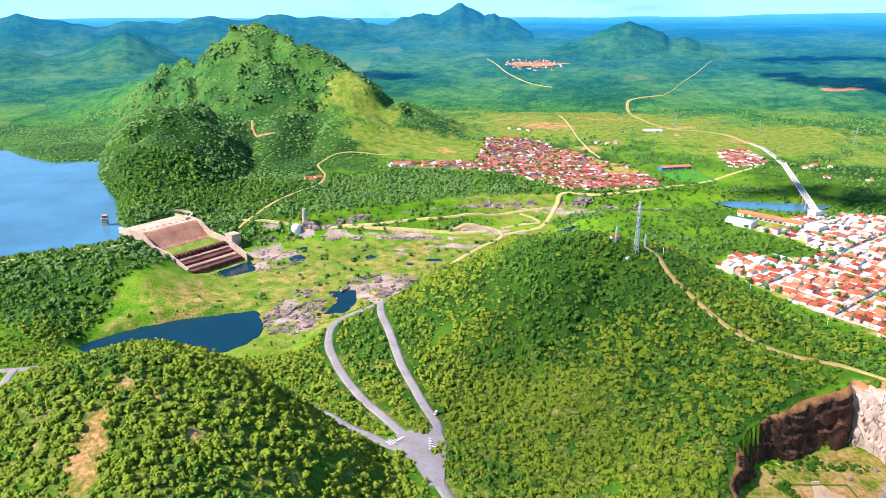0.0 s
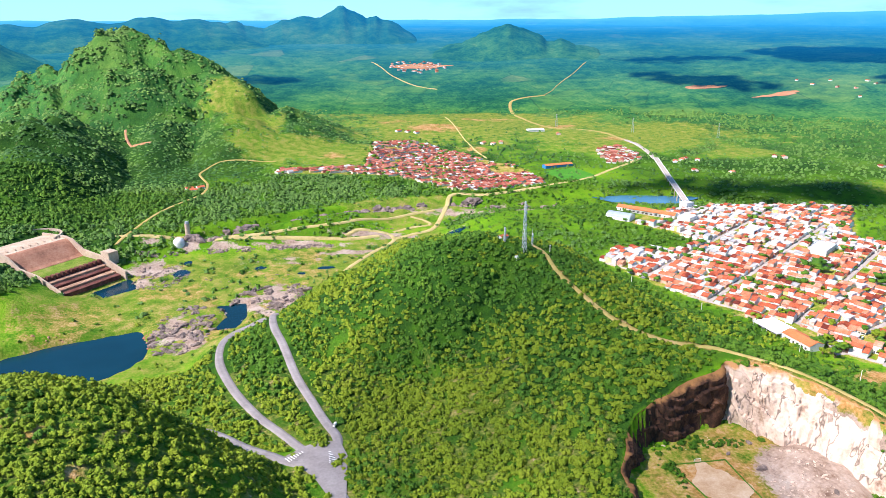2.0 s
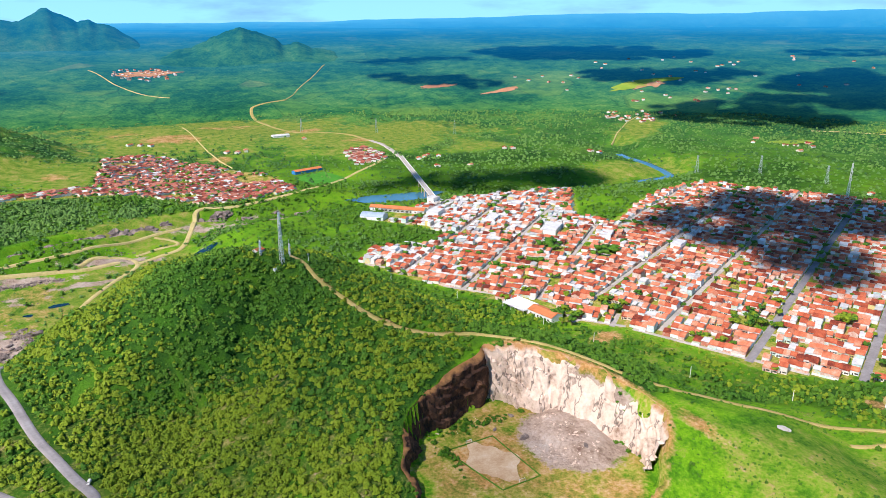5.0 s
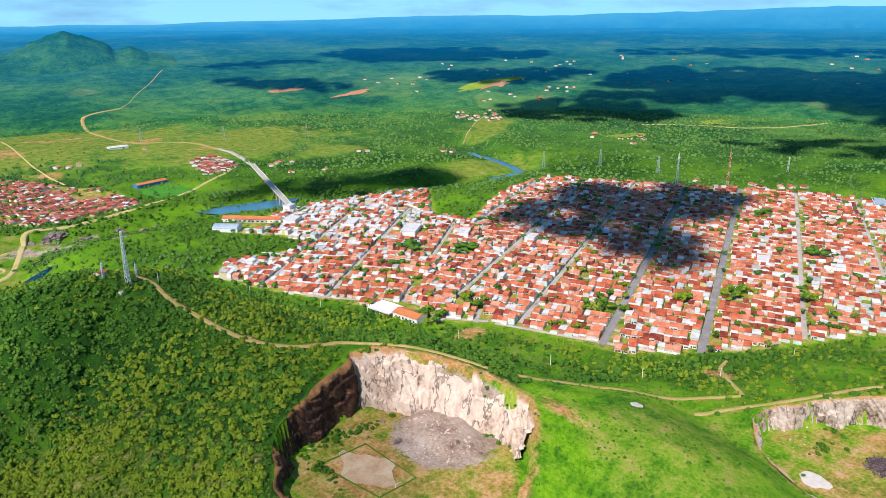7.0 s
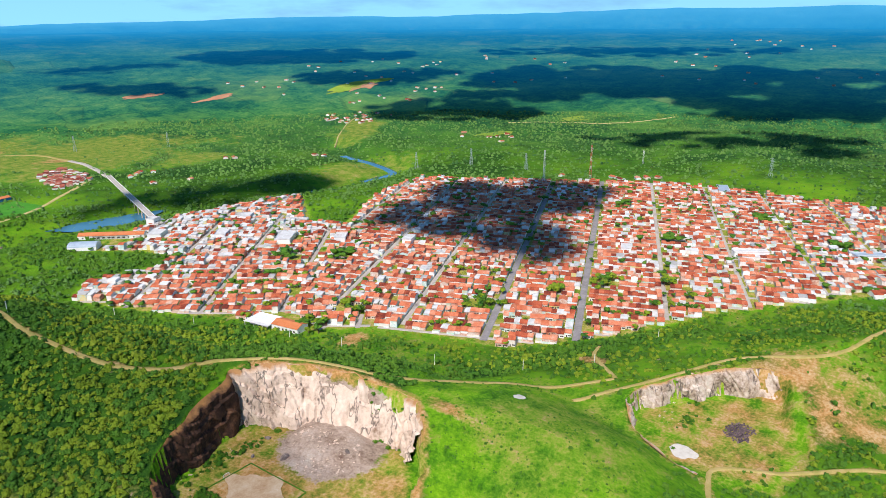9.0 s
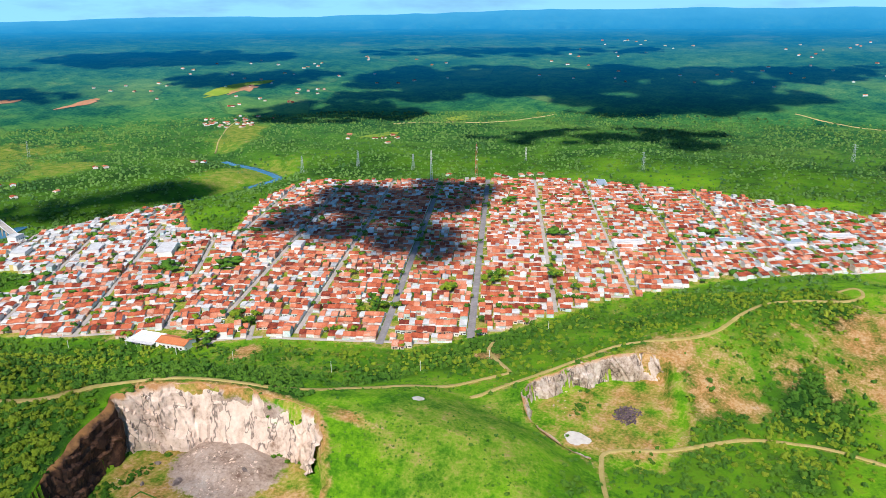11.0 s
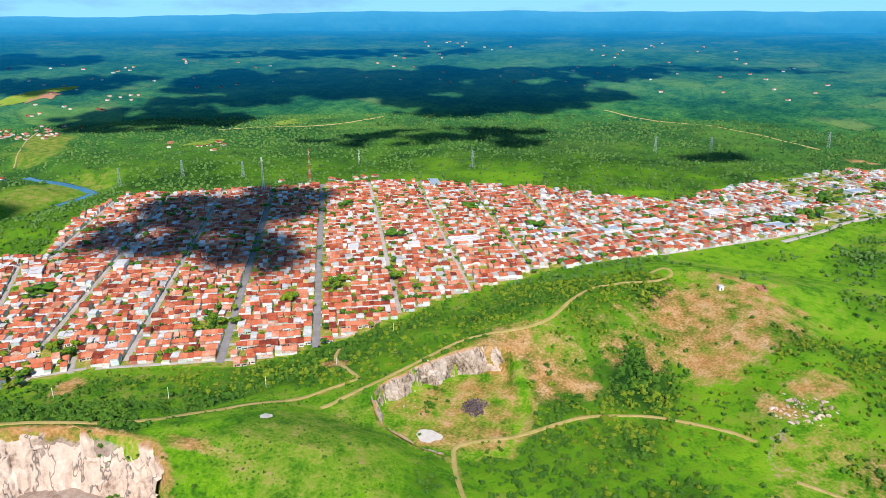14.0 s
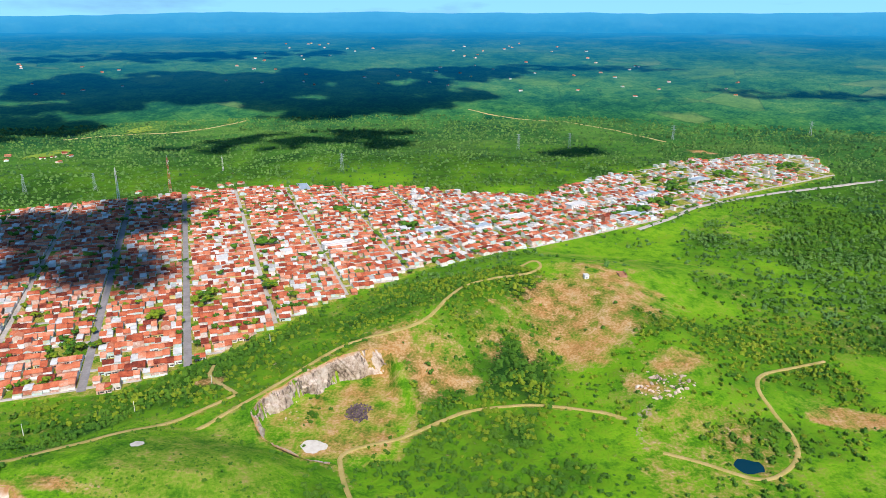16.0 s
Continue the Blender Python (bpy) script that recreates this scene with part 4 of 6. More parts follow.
def tuft_shape(rnd, n=4):
    """A small ragged crown."""
    vs = [(0, 0, rnd.uniform(0.75, 1.0))]
    for r, z, turn in ((0.66, 0.52, 0.0), (0.95, -0.15, 0.4)):
        for k in range(n):
            a = (k + turn + rnd.uniform(-0.25, 0.25)) * 6.2832 / n
            q = r * rnd.uniform(0.75, 1.25)
            vs.append((q * math.cos(a), q * math.sin(a), z + rnd.uniform(-0.15, 0.15)))
    fs = []
    for k in range(n):
        m = (k + 1) % n
        fs += [(0, 1 + k, 1 + m), (1 + k, 1 + n + k, 1 + n + m), (1 + k, 1 + n + m, 1 + m)]
    return np.array(vs), np.array(fs)


def leafy_shape(rnd, boughs, clumps, spread):
    """A crown of several boughs with loose clumps of leaves that stand out from them."""
    vs, fs = [], []
    lumps = [(0.0, 0.0, 0.0, 0.82)]
    for k in range(boughs):
        a, q = 6.283 * (k + rnd.uniform(-0.3, 0.3)) / boughs, rnd.uniform(0.42, 0.66)
        lumps.append((q * math.cos(a), q * math.sin(a), rnd.uniform(-0.1, 0.42), rnd.uniform(0.38, 0.58)))
    for lx, ly, lz, r in lumps:
        v, f = tuft_shape(rnd)
        fs += [tuple(int(i) + len(vs) for i in t) for t in f]
        vs += [(lx + c[0] * r, ly + c[1] * r, lz + c[2] * r) for c in v]
    for _ in range(clumps):
        d = Vector((rnd.gauss(0, 1), rnd.gauss(0, 1), abs(rnd.gauss(0.25, 0.75)))).normalized()
        at = Vector((d.x, d.y, d.z * 0.72)) * rnd.uniform(0.62, 1.05) + Vector((0, 0, 0.18))
        n = (d + Vector((rnd.uniform(-1, 1), rnd.uniform(-1, 1), rnd.uniform(-0.4, 1))) * 0.7).normalized()
        a = n.orthogonal().normalized()
        b = n.cross(a)
        w = rnd.uniform(0, 6.28)
        a, b = a * math.cos(w) + b * math.sin(w), b * math.cos(w) - a * math.sin(w)
        s = rnd.uniform(0.6, 1.2) * spread
        k = len(vs)
        vs += [tuple(at + a * s), tuple(at + b * s * 0.8 - n * s * 0.25), tuple(at - a * s * 0.9), tuple(at - b * s - n * s * 0.2)]
        fs += [(k, k + 1, k + 2), (k, k + 2, k + 3)]
    return np.array(vs), np.array(fs)


TUFT = [tuft_shape(RND) for _ in range(8)]
FINE = [leafy_shape(RND, 3, 5, 0.36) for _ in range(8)]
MIDDLE = [leafy_shape(RND, 1, 3, 0.45) for _ in range(8)]


def joined_crowns(name, pts, size, shapes, mat, label, sink=0.25):
    """Many crowns as one mesh."""
    if len(pts) == 0:
        return None
    rng = np.random.default_rng(len(pts))
    kind = rng.integers(0, len(shapes), len(pts))
    turn = rng.uniform(0, 2 * np.pi, len(pts))
    tall = rng.uniform(0.6, 1.35, len(pts)) * (0.62 if sink < 0 else 1.0)
    z = height(pts[:, 0], pts[:, 1])
    vs, fs, base = [], [], 0
    for k, (v, f) in enumerate(shapes):
        w = np.where(kind == k)[0]
        if len(w) == 0:
            continue
        c, s = np.cos(turn[w])[:, None], np.sin(turn[w])[:, None]
        sz = size[w][:, None]
        x = (v[None, :, 0] * c - v[None, :, 1] * s) * sz + pts[w, 0][:, None]
        y = (v[None, :, 0] * s + v[None, :, 1] * c) * sz + pts[w, 1][:, None]
        zz = v[None, :, 2] * sz * tall[w][:, None] + z[w][:, None] + sz * sink
        vs.append(np.stack([x, y, zz], -1).reshape(-1, 3))
        fs.append((f[None] + (base + np.arange(len(w)) * len(v))[:, None, None]).reshape(-1, 3))
        base += len(w) * len(v)
    return tagged(new(name, sheet(name, np.concatenate(vs), np.concatenate(fs), mat)), label, "trees", kind="stuff")


LINES_CLEAR = [(p, w / 2 + 4.0) for p, w in ROADS.values()] + [(p, 2.6) for p in TRACKS.values()] + [(HILLSIDE, 5.0)]


def clear_ground(x, y):
    """True where plants may stand."""
    ok = np.ones(x.shape, bool)
    for line, half in LINES_CLEAR:
        ok &= along(x, y, [tuple(q) for q in smooth_line(line, 12)])[0] > half
    for ring, edge in ((TOWN, -2), (VILLAGE, 0), (PIT_ONE, -6), (PIT_TWO, 0), (BIG_POOL, -4), (MID_POOL, -3), (SPILL_POOL, -3), (SMALL_POND, -3)):
        ok &= inside(x, y, ring) < edge
    ok &= (inside(x, y, LAKE_RING) < -12) | (height(x, y) > 0.3)
    sa, sc = spill_axes(x, y)
    ok &= ~((np.abs(sc) < 43) & (sa > -58) & (sa < 108))
    return ok


def scatter(r0, r1, gap, seed, lo=-122, hi=38):
    """Loose points over the seen sector, about gap metres apart."""
    rng = np.random.default_rng(seed)
    area = np.radians(hi - lo) / 2 * (r1 ** 2 - r0 ** 2)
    n = int(area / gap ** 2)
    r = np.sqrt(rng.uniform(r0 ** 2, r1 ** 2, n))
    a = np.radians(rng.uniform(lo, hi, n))
    x, y = -np.sin(a) * r, np.cos(a) * r
    ok = clear_ground(x, y)
    return np.column_stack([x, y])[ok], rng


def plant(name, r0, r1, gap, size, shapes, seed, label, dense=1.0, lo=-122, hi=38, light=None, sink=0.25):
    pts, rng = scatter(r0, r1, gap, seed, lo, hi)
    c = cover(pts[:, 0], pts[:, 1])
    chance = np.clip((c[:, 3] - 0.22) * 1.9, 0.02, 1) * dense * (1 - 0.95 * step(0.25, 0.6, c[:, 0])) * (1 - step(0.2, 0.5, c[:, 2])) * (1 - 0.84 * step(-5, 15, inside(pts[:, 0], pts[:, 1], VALLEY)))
    pts = pts[rng.random(len(pts)) < chance]
    c = cover(pts[:, 0], pts[:, 1])
    sz = (size[0] + (size[1] - size[0]) * rng.random(len(pts)) ** 1.7) * (0.65 + 0.45 * c[:, 3])
    # extra dark crowns on the tower hill paint its dimming into leaf colour
    dark = (wave(pts[:, 0], pts[:, 1], 90, 3, 6.0) + 0.7 * (rng.random(len(pts)) - 0.5)) > 0.24 + 0.3 * step(190, 130, along(pts[:, 0], pts[:, 1], NEAR_HILL)[0]) - 0.1 * step(230, 140, along(pts[:, 0], pts[:, 1], TOWER_RIDGE[1:8])[0]) - 0.22 * step(-40, 20, pts[:, 0]) * step(500, 430, pts[:, 1]) * step(230, 170, pts[:, 0]) - (0.2 * step(80, 170, pts[:, 0]) + 0.4 * step(200, 270, pts[:, 0])) * step(470, 390, pts[:, 0]) - 0.5 * step(140, 80, along(pts[:, 0], pts[:, 1], DAM_HILL)[0]) - 0.45 * step(-150, -220, pts[:, 0]) * step(900, 940, pts[:, 1]) * step(1500, 1400, pts[:, 1])
    dark |= (pts[:, 0] > 340) & (pts[:, 1] < 330) & (rng.random(len(pts)) < 0.5 - 0.2 * (pts[:, 1] < 150))
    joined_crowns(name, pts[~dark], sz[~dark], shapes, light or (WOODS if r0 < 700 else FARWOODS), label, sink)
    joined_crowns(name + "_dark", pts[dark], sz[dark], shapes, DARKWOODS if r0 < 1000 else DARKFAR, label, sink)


plant("near_woods", 225, 470, 3.3, (1.4, 3.7), FINE, 11, "dense green scrub woodland on the hills")
plant("hill_woods", 470, 720, 3.7, (1.4, 3.8), MIDDLE, 14, "dense green scrub woodland on the hills")
plant("middle_woods", 720, 1200, 5.2, (1.5, 5.0), MIDDLE, 12, "green bushes and small trees")
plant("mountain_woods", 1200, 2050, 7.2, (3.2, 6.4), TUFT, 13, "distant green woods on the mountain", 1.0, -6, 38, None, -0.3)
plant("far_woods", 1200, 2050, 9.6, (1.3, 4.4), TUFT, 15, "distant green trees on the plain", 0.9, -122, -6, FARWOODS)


# ---- the town ----

def house_mesh(w, d, h, rise, over=0.45):
    """Walls with gables and a two-sided roof; the ridge runs along the width. Returns walls and roof as lists."""
    a, b = w / 2, d / 2
    wall = [(-a, -b, -2), (a, -b, -2), (a, b, -2), (-a, b, -2), (-a, -b, h), (a, -b, h), (a, b, h), (-a, b, h), (-a, 0, h + rise), (a, 0, h + rise)]
    wf = [(0, 1, 5, 4), (2, 3, 7, 6), (1, 2, 6, 5), (3, 0, 4, 7), (5, 6, 9, 9), (7, 4, 8, 8)]
    e, g, t = b + over, a + 0.12, 0.22
    lo = h - rise * over / b + 0.05
    roof = [(-g, -e, lo), (g, -e, lo), (g, 0, h + rise + 0.05), (-g, 0, h + rise + 0.05), (g, e, lo), (-g, e, lo)]
    roof += [(x, y, z + t) for x, y, z in roof]
    rf = [(6, 7, 8, 9), (9, 8, 10, 11), (0, 3, 2, 1), (3, 5, 4, 2), (0, 1, 7, 6), (5, 11, 10, 4), (1, 2, 8, 7), (2, 4, 10, 8), (3, 0, 6, 9), (5, 3, 9, 11)]
    return wall, wf, roof, rf


def box(x0, y0, z0, x1, y1, z1):
    v = [(x0, y0, z0), (x1, y0, z0), (x1, y1, z0), (x0, y1, z0), (x0, y0, z1), (x1, y0, z1), (x1, y1, z1), (x0, y1, z1)]
    return v, [(3, 2, 1, 0), (4, 5, 6, 7), (0, 1, 5, 4), (1, 2, 6, 5), (2, 3, 7, 6), (3, 0, 4, 7)]


def yard_walls(w, d, deep):
    """Low walls round a back yard."""
    out_v, out_f = [], []
    y0, y1 = d / 2 + 0.5, d / 2 + 0.5 + deep
    for b in ((-w / 2, y0, -1, -w / 2 + 0.25, y1, 2.0), (w / 2 - 0.25, y0, -1, w / 2, y1, 2.0), (-w / 2 + 0.26, y1 - 0.25, -1, w / 2 - 0.26, y1, 2.0)):
        v, q = box(*b)
        out_f += [tuple(i + len(out_v) for i in k) for k in q]
        out_v += v
    return out_v, out_f


def make(name, verts, faces, mat, smooth=False):
    me = bpy.data.meshes.new(name)
    me.from_pydata(verts, [], [tuple(dict.fromkeys(f)) for f in faces])
    me.materials.append(mat)
    if smooth:
        me.polygons.foreach_set("use_smooth", np.full(len(me.polygons), True))
    me.update()
    return me


def part(name, verts, faces, mat, parent, label=""):
    ob = new(name, verts if isinstance(verts, bpy.types.Mesh) else make(name, verts, faces, mat))
    ob.parent = parent
    return tagged(ob, label)


GRIDS = [  # turn of the street grid, origin, where it rules
    (24.0, (665.0, 415.0), lambda x, y: (y > 95) & ~((y > 560 + 0.35 * (x - 400)) & (x < 640)) & ~((x < 450) & (y > 430))),
    (37.0, (640.0, 500.0), lambda x, y: (y <= 95) | ((y > 560 + 0.35 * (x - 400)) & (x < 640)) | ((x < 450) & (y > 430))),
]
PITCH_U, PITCH_V = 29.5, 79.5
PARKS = [(533, 377, 17), (659, 302, 16), (556, 590, 13), (452, 470, 14), (840, 300, 13), (1000, 230, 16), (930, 130, 14), (700, 250, 10), (960, 420, 12), (395, 470, 16), (520, 640, 14), (610, 335, 9), (1035, -200, 18), (1085, -240, 18), (1180, -280, 22), (1290, -400, 24), (1370, -540, 24)]
HALLS = [(380, 498, 30), (418, 893, 42), (470, 850, 16), (560, 700, 22)]


def plots():
    """Every house of the town: place, turn, width, depth."""
    out = []
    for g, (turn0, org, rule) in enumerate(GRIDS):
        rnd = random.Random(21 + g)
        c, s = math.cos(radians(turn0)), math.sin(radians(turn0))
        for iu in range(-30, 33):
            for iv in range(-20, 12):
                bu, bv = iu * PITCH_U, iv * PITCH_V
                start, end = (4.4 if iv in (-1, 0) else 2.9), (4.4 if iv in (-2, -1) else 2.9)
                for side, turn in ((1, 90), (-1, -90)):
                    v = start
                    while v < PITCH_V - 6:
                        w = rnd.choice((4.4, 5.0, 5.0, 5.5, 6.0, 6.5, 7.0, 9.0))
                        d = rnd.uniform(7.5, 12.5)
                        if rnd.random() > 0.06 and v + w < PITCH_V - end:
                            set_back = 2.7 + d / 2 + rnd.uniform(-0.2, 0.5)
                            u = bu + set_back if side > 0 else bu + PITCH_U - set_back
                            x, y = org[0] + u * c - (bv + v + w / 2) * s, org[1] + u * s + (bv + v + w / 2) * c
                            across = rnd.random() < 0.14 and w > 6
                            out.append((x, y, turn0 + turn + (90 if across else 0), d if across else w, w if across else d, g))
                        v += w + (0.12 if rnd.random() < 0.82 else rnd.uniform(1.2, 3))
    xs, ys = np.array([p[0] for p in out]), np.array([p[1] for p in out])
    ok = inside(xs, ys, TOWN) > 6
    for g, (_, _, rule) in enumerate(GRIDS):
        ok &= rule(xs, ys) | (np.array([p[5] for p in out]) != g)
    for cx, cy, r in PARKS + HALLS:
        ok &= np.hypot(xs - cx, ys - cy) > r
    thin = random.Random(77)
    return [p for p, o in zip(out, ok) if o and not (p[1] < -230 and wave(p[0], p[1], 70, 3, 6.6) + thin.uniform(-0.4, 0.4) > 0.05)]


rnd_t = random.Random(8)
sites = plots()
zs = height(np.array([s[0] for s in sites]), np.array([s[1] for s in sites]))
order = sorted(range(len(sites)), key=lambda i: math.hypot(sites[i][0] - 330, sites[i][1] - 250))
near_ids = set(order[:290])
wallv, wallf, roofv, rooff, slabv, slabf = [], [], [], [], [], []


def add(vs, fs, into_v, into_f, m):
    n = len(into_v)
    into_v.extend(tuple(m @ Vector(v)) for v in vs)
    into_f.extend(tuple(i + n for i in f) for f in fs)


MODELS = {}


def house_model(w, d, h, rise):
    """Meshes of one size of house, shared between alike houses."""
    key = (w, round(d / 2) * 2, round(h * 2) / 2, rise > 0)
    if key not in MODELS:
        w_, d_, h_, r_ = key[0], key[1], key[2], 1.9 if key[3] else 0.0
        wall, wf, roof, rf = house_mesh(w_, d_, h_, r_ or 0.4)
        dv, df = box(-0.5, -d_ / 2 - 0.06, -0.3, 0.5, -d_ / 2 + 0.1, 2.1)
        vv, vf = box(-0.7, -d_ / 2 - 0.06, 1.0, 0.7, -d_ / 2 + 0.1, 2.2)
        MODELS[key] = (make("wall", wall, wf, WALL_ONE), make("roof", roof, rf, TILE_ONE if key[3] else SLAB), make("door", dv, df, DARK), make("window", vv, vf, DARK), w_, make("yard_wall", *yard_walls(w_, d_, 2.2), WALL_ONE))
    return MODELS[key]


for i in order:
    x, y, turn, w, d, _ = sites[i]
    z = zs[i]
    flat_share = 0.13 + (0.16 if y < 150 else 0) + (0.2 if y < -150 else 0) + (0.38 if y > 690 and x < 640 else 0)
    flat = rnd_t.random() < flat_share
    h = rnd_t.choice((3.0, 3.0, 3.5, 3.5, 4.0)) + (3.0 if rnd_t.random() < 0.1 else 0)
    rise = 0.0 if flat else d * rnd_t.uniform(0.12, 0.16)
    m = pose(x, y, z, 0, 0, turn + rnd_t.uniform(-1.5, 1.5))
    if i in near_ids:
        wall, roof, door, window, wd, yard = house_model(w, d, h, rise)
        e = new("house")
        e.matrix_world = m
        tagged(e, "low terraced house with plastered walls and a clay tile roof" if not flat else "low plastered house with a pale sheet roof", "house", "houses of the town")
        part("wall", wall, None, None, e)
        part("roof", roof, None, None, e)
        dr = part("door", door, None, None, e)
        dr.location = (-wd * 0.2, 0, 0)
        if rnd_t.random() < 0.7:
            part("yard_wall", yard, None, None, e)
        for sx in (0.12, 0.34):
            wi = part("window", window, None, None, e)
            wi.location = (wd * sx, 0, 0)
    else:
        wall, wf, roof, rf = house_mesh(w, d, h, rise or 0.4)
        add(wall, wf, wallv, wallf, m)
        if rnd_t.random() < 0.6:
            add(*yard_walls(w, d, 2.2), wallv, wallf, m)
        add(roof, rf, *((slabv, slabf) if flat else (roofv, rooff)), m)

tagged(new("town_house_walls", make("town_house_walls", wallv, wallf, WALLS)), "pale plastered walls of terraced houses", "houses", kind="stuff")
tagged(new("town_tile_roofs", make("town_tile_roofs", roofv, rooff, TILE)), "orange clay tile roofs of terraced houses", "houses", kind="stuff")
tagged(new("town_sheet_roofs", make("town_sheet_roofs", slabv, slabf, SLAB)), "white and grey sheet roofs in the town", "houses", kind="stuff")



def streets(name, pts, wide, rule, label):
    xs, ys = np.array([p[0] for p in pts]), np.array([p[1] for p in pts])
    ok = (inside(xs, ys, TOWN) > 0) & rule(xs, ys)
    for cx, cy, r in HALLS:
        ok &= np.hypot(xs - cx, ys - cy) > r + 4
    run = []
    for p, o in zip(pts + [None], list(ok) + [False]):
        if o:
            run.append(p)
        else:
            if len(run) > 2:
                strip(name, run, wide, ASPHALT if wide > 6 else PAVING, label, 0.2 if wide < 6 else 0.28, 16)
            run = []


for turn0, org, rule in GRIDS:
    c, s = math.cos(radians(turn0)), math.sin(radians(turn0))
    for k in range(-20, 13):
        streets("road_street", [(org[0] + u * c - k * PITCH_V * s, org[1] + u * s + k * PITCH_V * c) for u in range(-900, 960, 16)], 6.6 if k in (-1, 0) and turn0 < 30 else 4.6, rule, "grey town street between terraced houses")
    for k in range(-30, 34):
        streets("road_lane", [(org[0] + k * PITCH_U * c - v * s, org[1] + k * PITCH_U * s + v * c) for v in range(-1580, 960, 16)], 4.4, rule, "narrow paved lane between terraced houses")


# ---- village across the river ----
vv, vf, rv, rf_, sv_, sf_ = [], [], [], [], [], []
rnd_v = random.Random(5)
for ring, turn0, gap_u, gap_v in ((VILLAGE, 118, 11.5, 8.6), (HAMLET, 60, 12.5, 9.5)):
    xs = [p[0] for p in ring]
    ys = [p[1] for p in ring]
    c, s = math.cos(radians(turn0)), math.sin(radians(turn0))
    cand = []
    for iu in range(-40, 41):
        for iv in range(-45, 46):
            u, v = iu * gap_u + (3 if iu % 3 == 0 else 0), iv * gap_v
            cand.append((sum(xs) / len(xs) + u * c - v * s + rnd_v.uniform(-1.5, 1.5), sum(ys) / len(ys) + u * s + v * c + rnd_v.uniform(-1.5, 1.5)))
    keep = inside(np.array([p[0] for p in cand]), np.array([p[1] for p in cand]), ring) > 2
    for (x, y), k in zip(cand, keep):
        if not k or rnd_v.random() < 0.1 or (ring is VILLAGE and wave(x, y, 60, 2, 3.9) > 0.5):
            continue
        m = pose(x, y, ground_at(x, y), 0, 0, turn0 + rnd_v.choice((0, 90)) + rnd_v.uniform(-12, 12))
        w, d = rnd_v.uniform(6.5, 10.5), rnd_v.uniform(7, 11)
        wall, wf, roof, rf = house_mesh(w, d, 2.8, d * 0.15, 0.6)
        add(wall, wf, vv, vf, m)
        add(roof, rf, *((sv_, sf_) if rnd_v.random() < 0.08 else (rv, rf_)), m)
tagged(new("village_house_walls", make("village_house_walls", vv, vf, WALLS)), "pale plastered walls of village houses", "houses", kind="stuff")
tagged(new("village_sheet_roofs", make("village_sheet_roofs", sv_, sf_, SLAB)), "pale sheet roofs of the village", "houses", kind="stuff")
tagged(new("village_roofs", make("village_roofs", rv, rf_, OLD_TILE)), "red clay tile roofs of the village", "houses", kind="stuff")


# ---- builders for single things ----
def merged(*pieces):
    vs, fs = [], []
    for v, f in pieces:
        n = len(vs)
        vs += list(v)
        fs += [tuple(i + n for i in q) for q in f]
    return vs, fs


def beam(p, q, t):
    """A square bar between two points."""
    p, q = Vector(p), Vector(q)
    m = (q - p).to_track_quat("Z", "Y").to_matrix().to_4x4()
    v, f = box(-t / 2, -t / 2, 0, t / 2, t / 2, (q - p).length)
    return [tuple(p + (m.to_3x3() @ Vector(c))) for c in v], f


def prism(outline, z0, z1):
    n = len(outline)
    v = [(x, y, z0) for x, y in outline] + [(x, y, z1) for x, y in outline]
    f = [tuple(range(n))[::-1], tuple(range(n, 2 * n))] + [(i, (i + 1) % n, n + (i + 1) % n, n + i) for i in range(n)]
    return v, f


def base(name, x, y, turn, label, category, group="", z=None):
    e = new(name)
    e.matrix_world = pose(x, y, ground_at(x, y) if z is None else z, 0, 0, turn)
    return tagged(e, label, category, group)


RED_PAINT = simple("red_paint", [(0.3, (0.42, 0.06, 0.04)), (0.7, (0.55, 0.12, 0.08))], 0.5, 0.5, 0.4)
BLUE_PAINT = simple("blue_paint", [(0.3, (0.02, 0.16, 0.5)), (0.7, (0.05, 0.3, 0.62))], 0.3, 0.5, 0.4)
GREY_SHEET = simple("blue_grey_roof_sheets", [(0.3, (0.28, 0.34, 0.42)), (0.7, (0.45, 0.52, 0.6))], 0.15, 0.5, 0.4)
ORANGE_ROOF = simple("orange_roof_tiles", [(0.3, (0.5, 0.14, 0.05)), (0.7, (0.66, 0.24, 0.1))], 0.12, 0.85, 0.15, 0.4, 0.15)
GROUND_GRASS = simple("rough_grass", [(0.35, (0.08, 0.16, 0.02)), (0.5, (0.16, 0.24, 0.03)), (0.65, (0.3, 0.27, 0.1))], 0.12, 0.95, 0.1)
PITCH_GREEN = simple("mown_grass", [(0.3, (0.04, 0.2, 0.02)), (0.7, (0.09, 0.3, 0.03))], 0.08, 0.95, 0.1)
PALE_SAND = simple("pale_sand", [(0.3, (0.55, 0.47, 0.4)), (0.7, (0.72, 0.66, 0.6))], 0.3, 0.95, 0.1)
SCRAP = simple("dark_debris", [(0.3, (0.06, 0.045, 0.05)), (0.7, (0.2, 0.14, 0.14))], 0.5, 0.8, 0.2, island=0.4)
BARK = simple("bark", [(0.3, (0.08, 0.05, 0.03)), (0.7, (0.2, 0.14, 0.09))], 1.5, 0.95, 0.1)
RUBBER = simple("tyre_rubber", [(0.3, (0.02, 0.02, 0.02)), (0.7, (0.04, 0.04, 0.04))], 2.0, 0.8, 0.2)


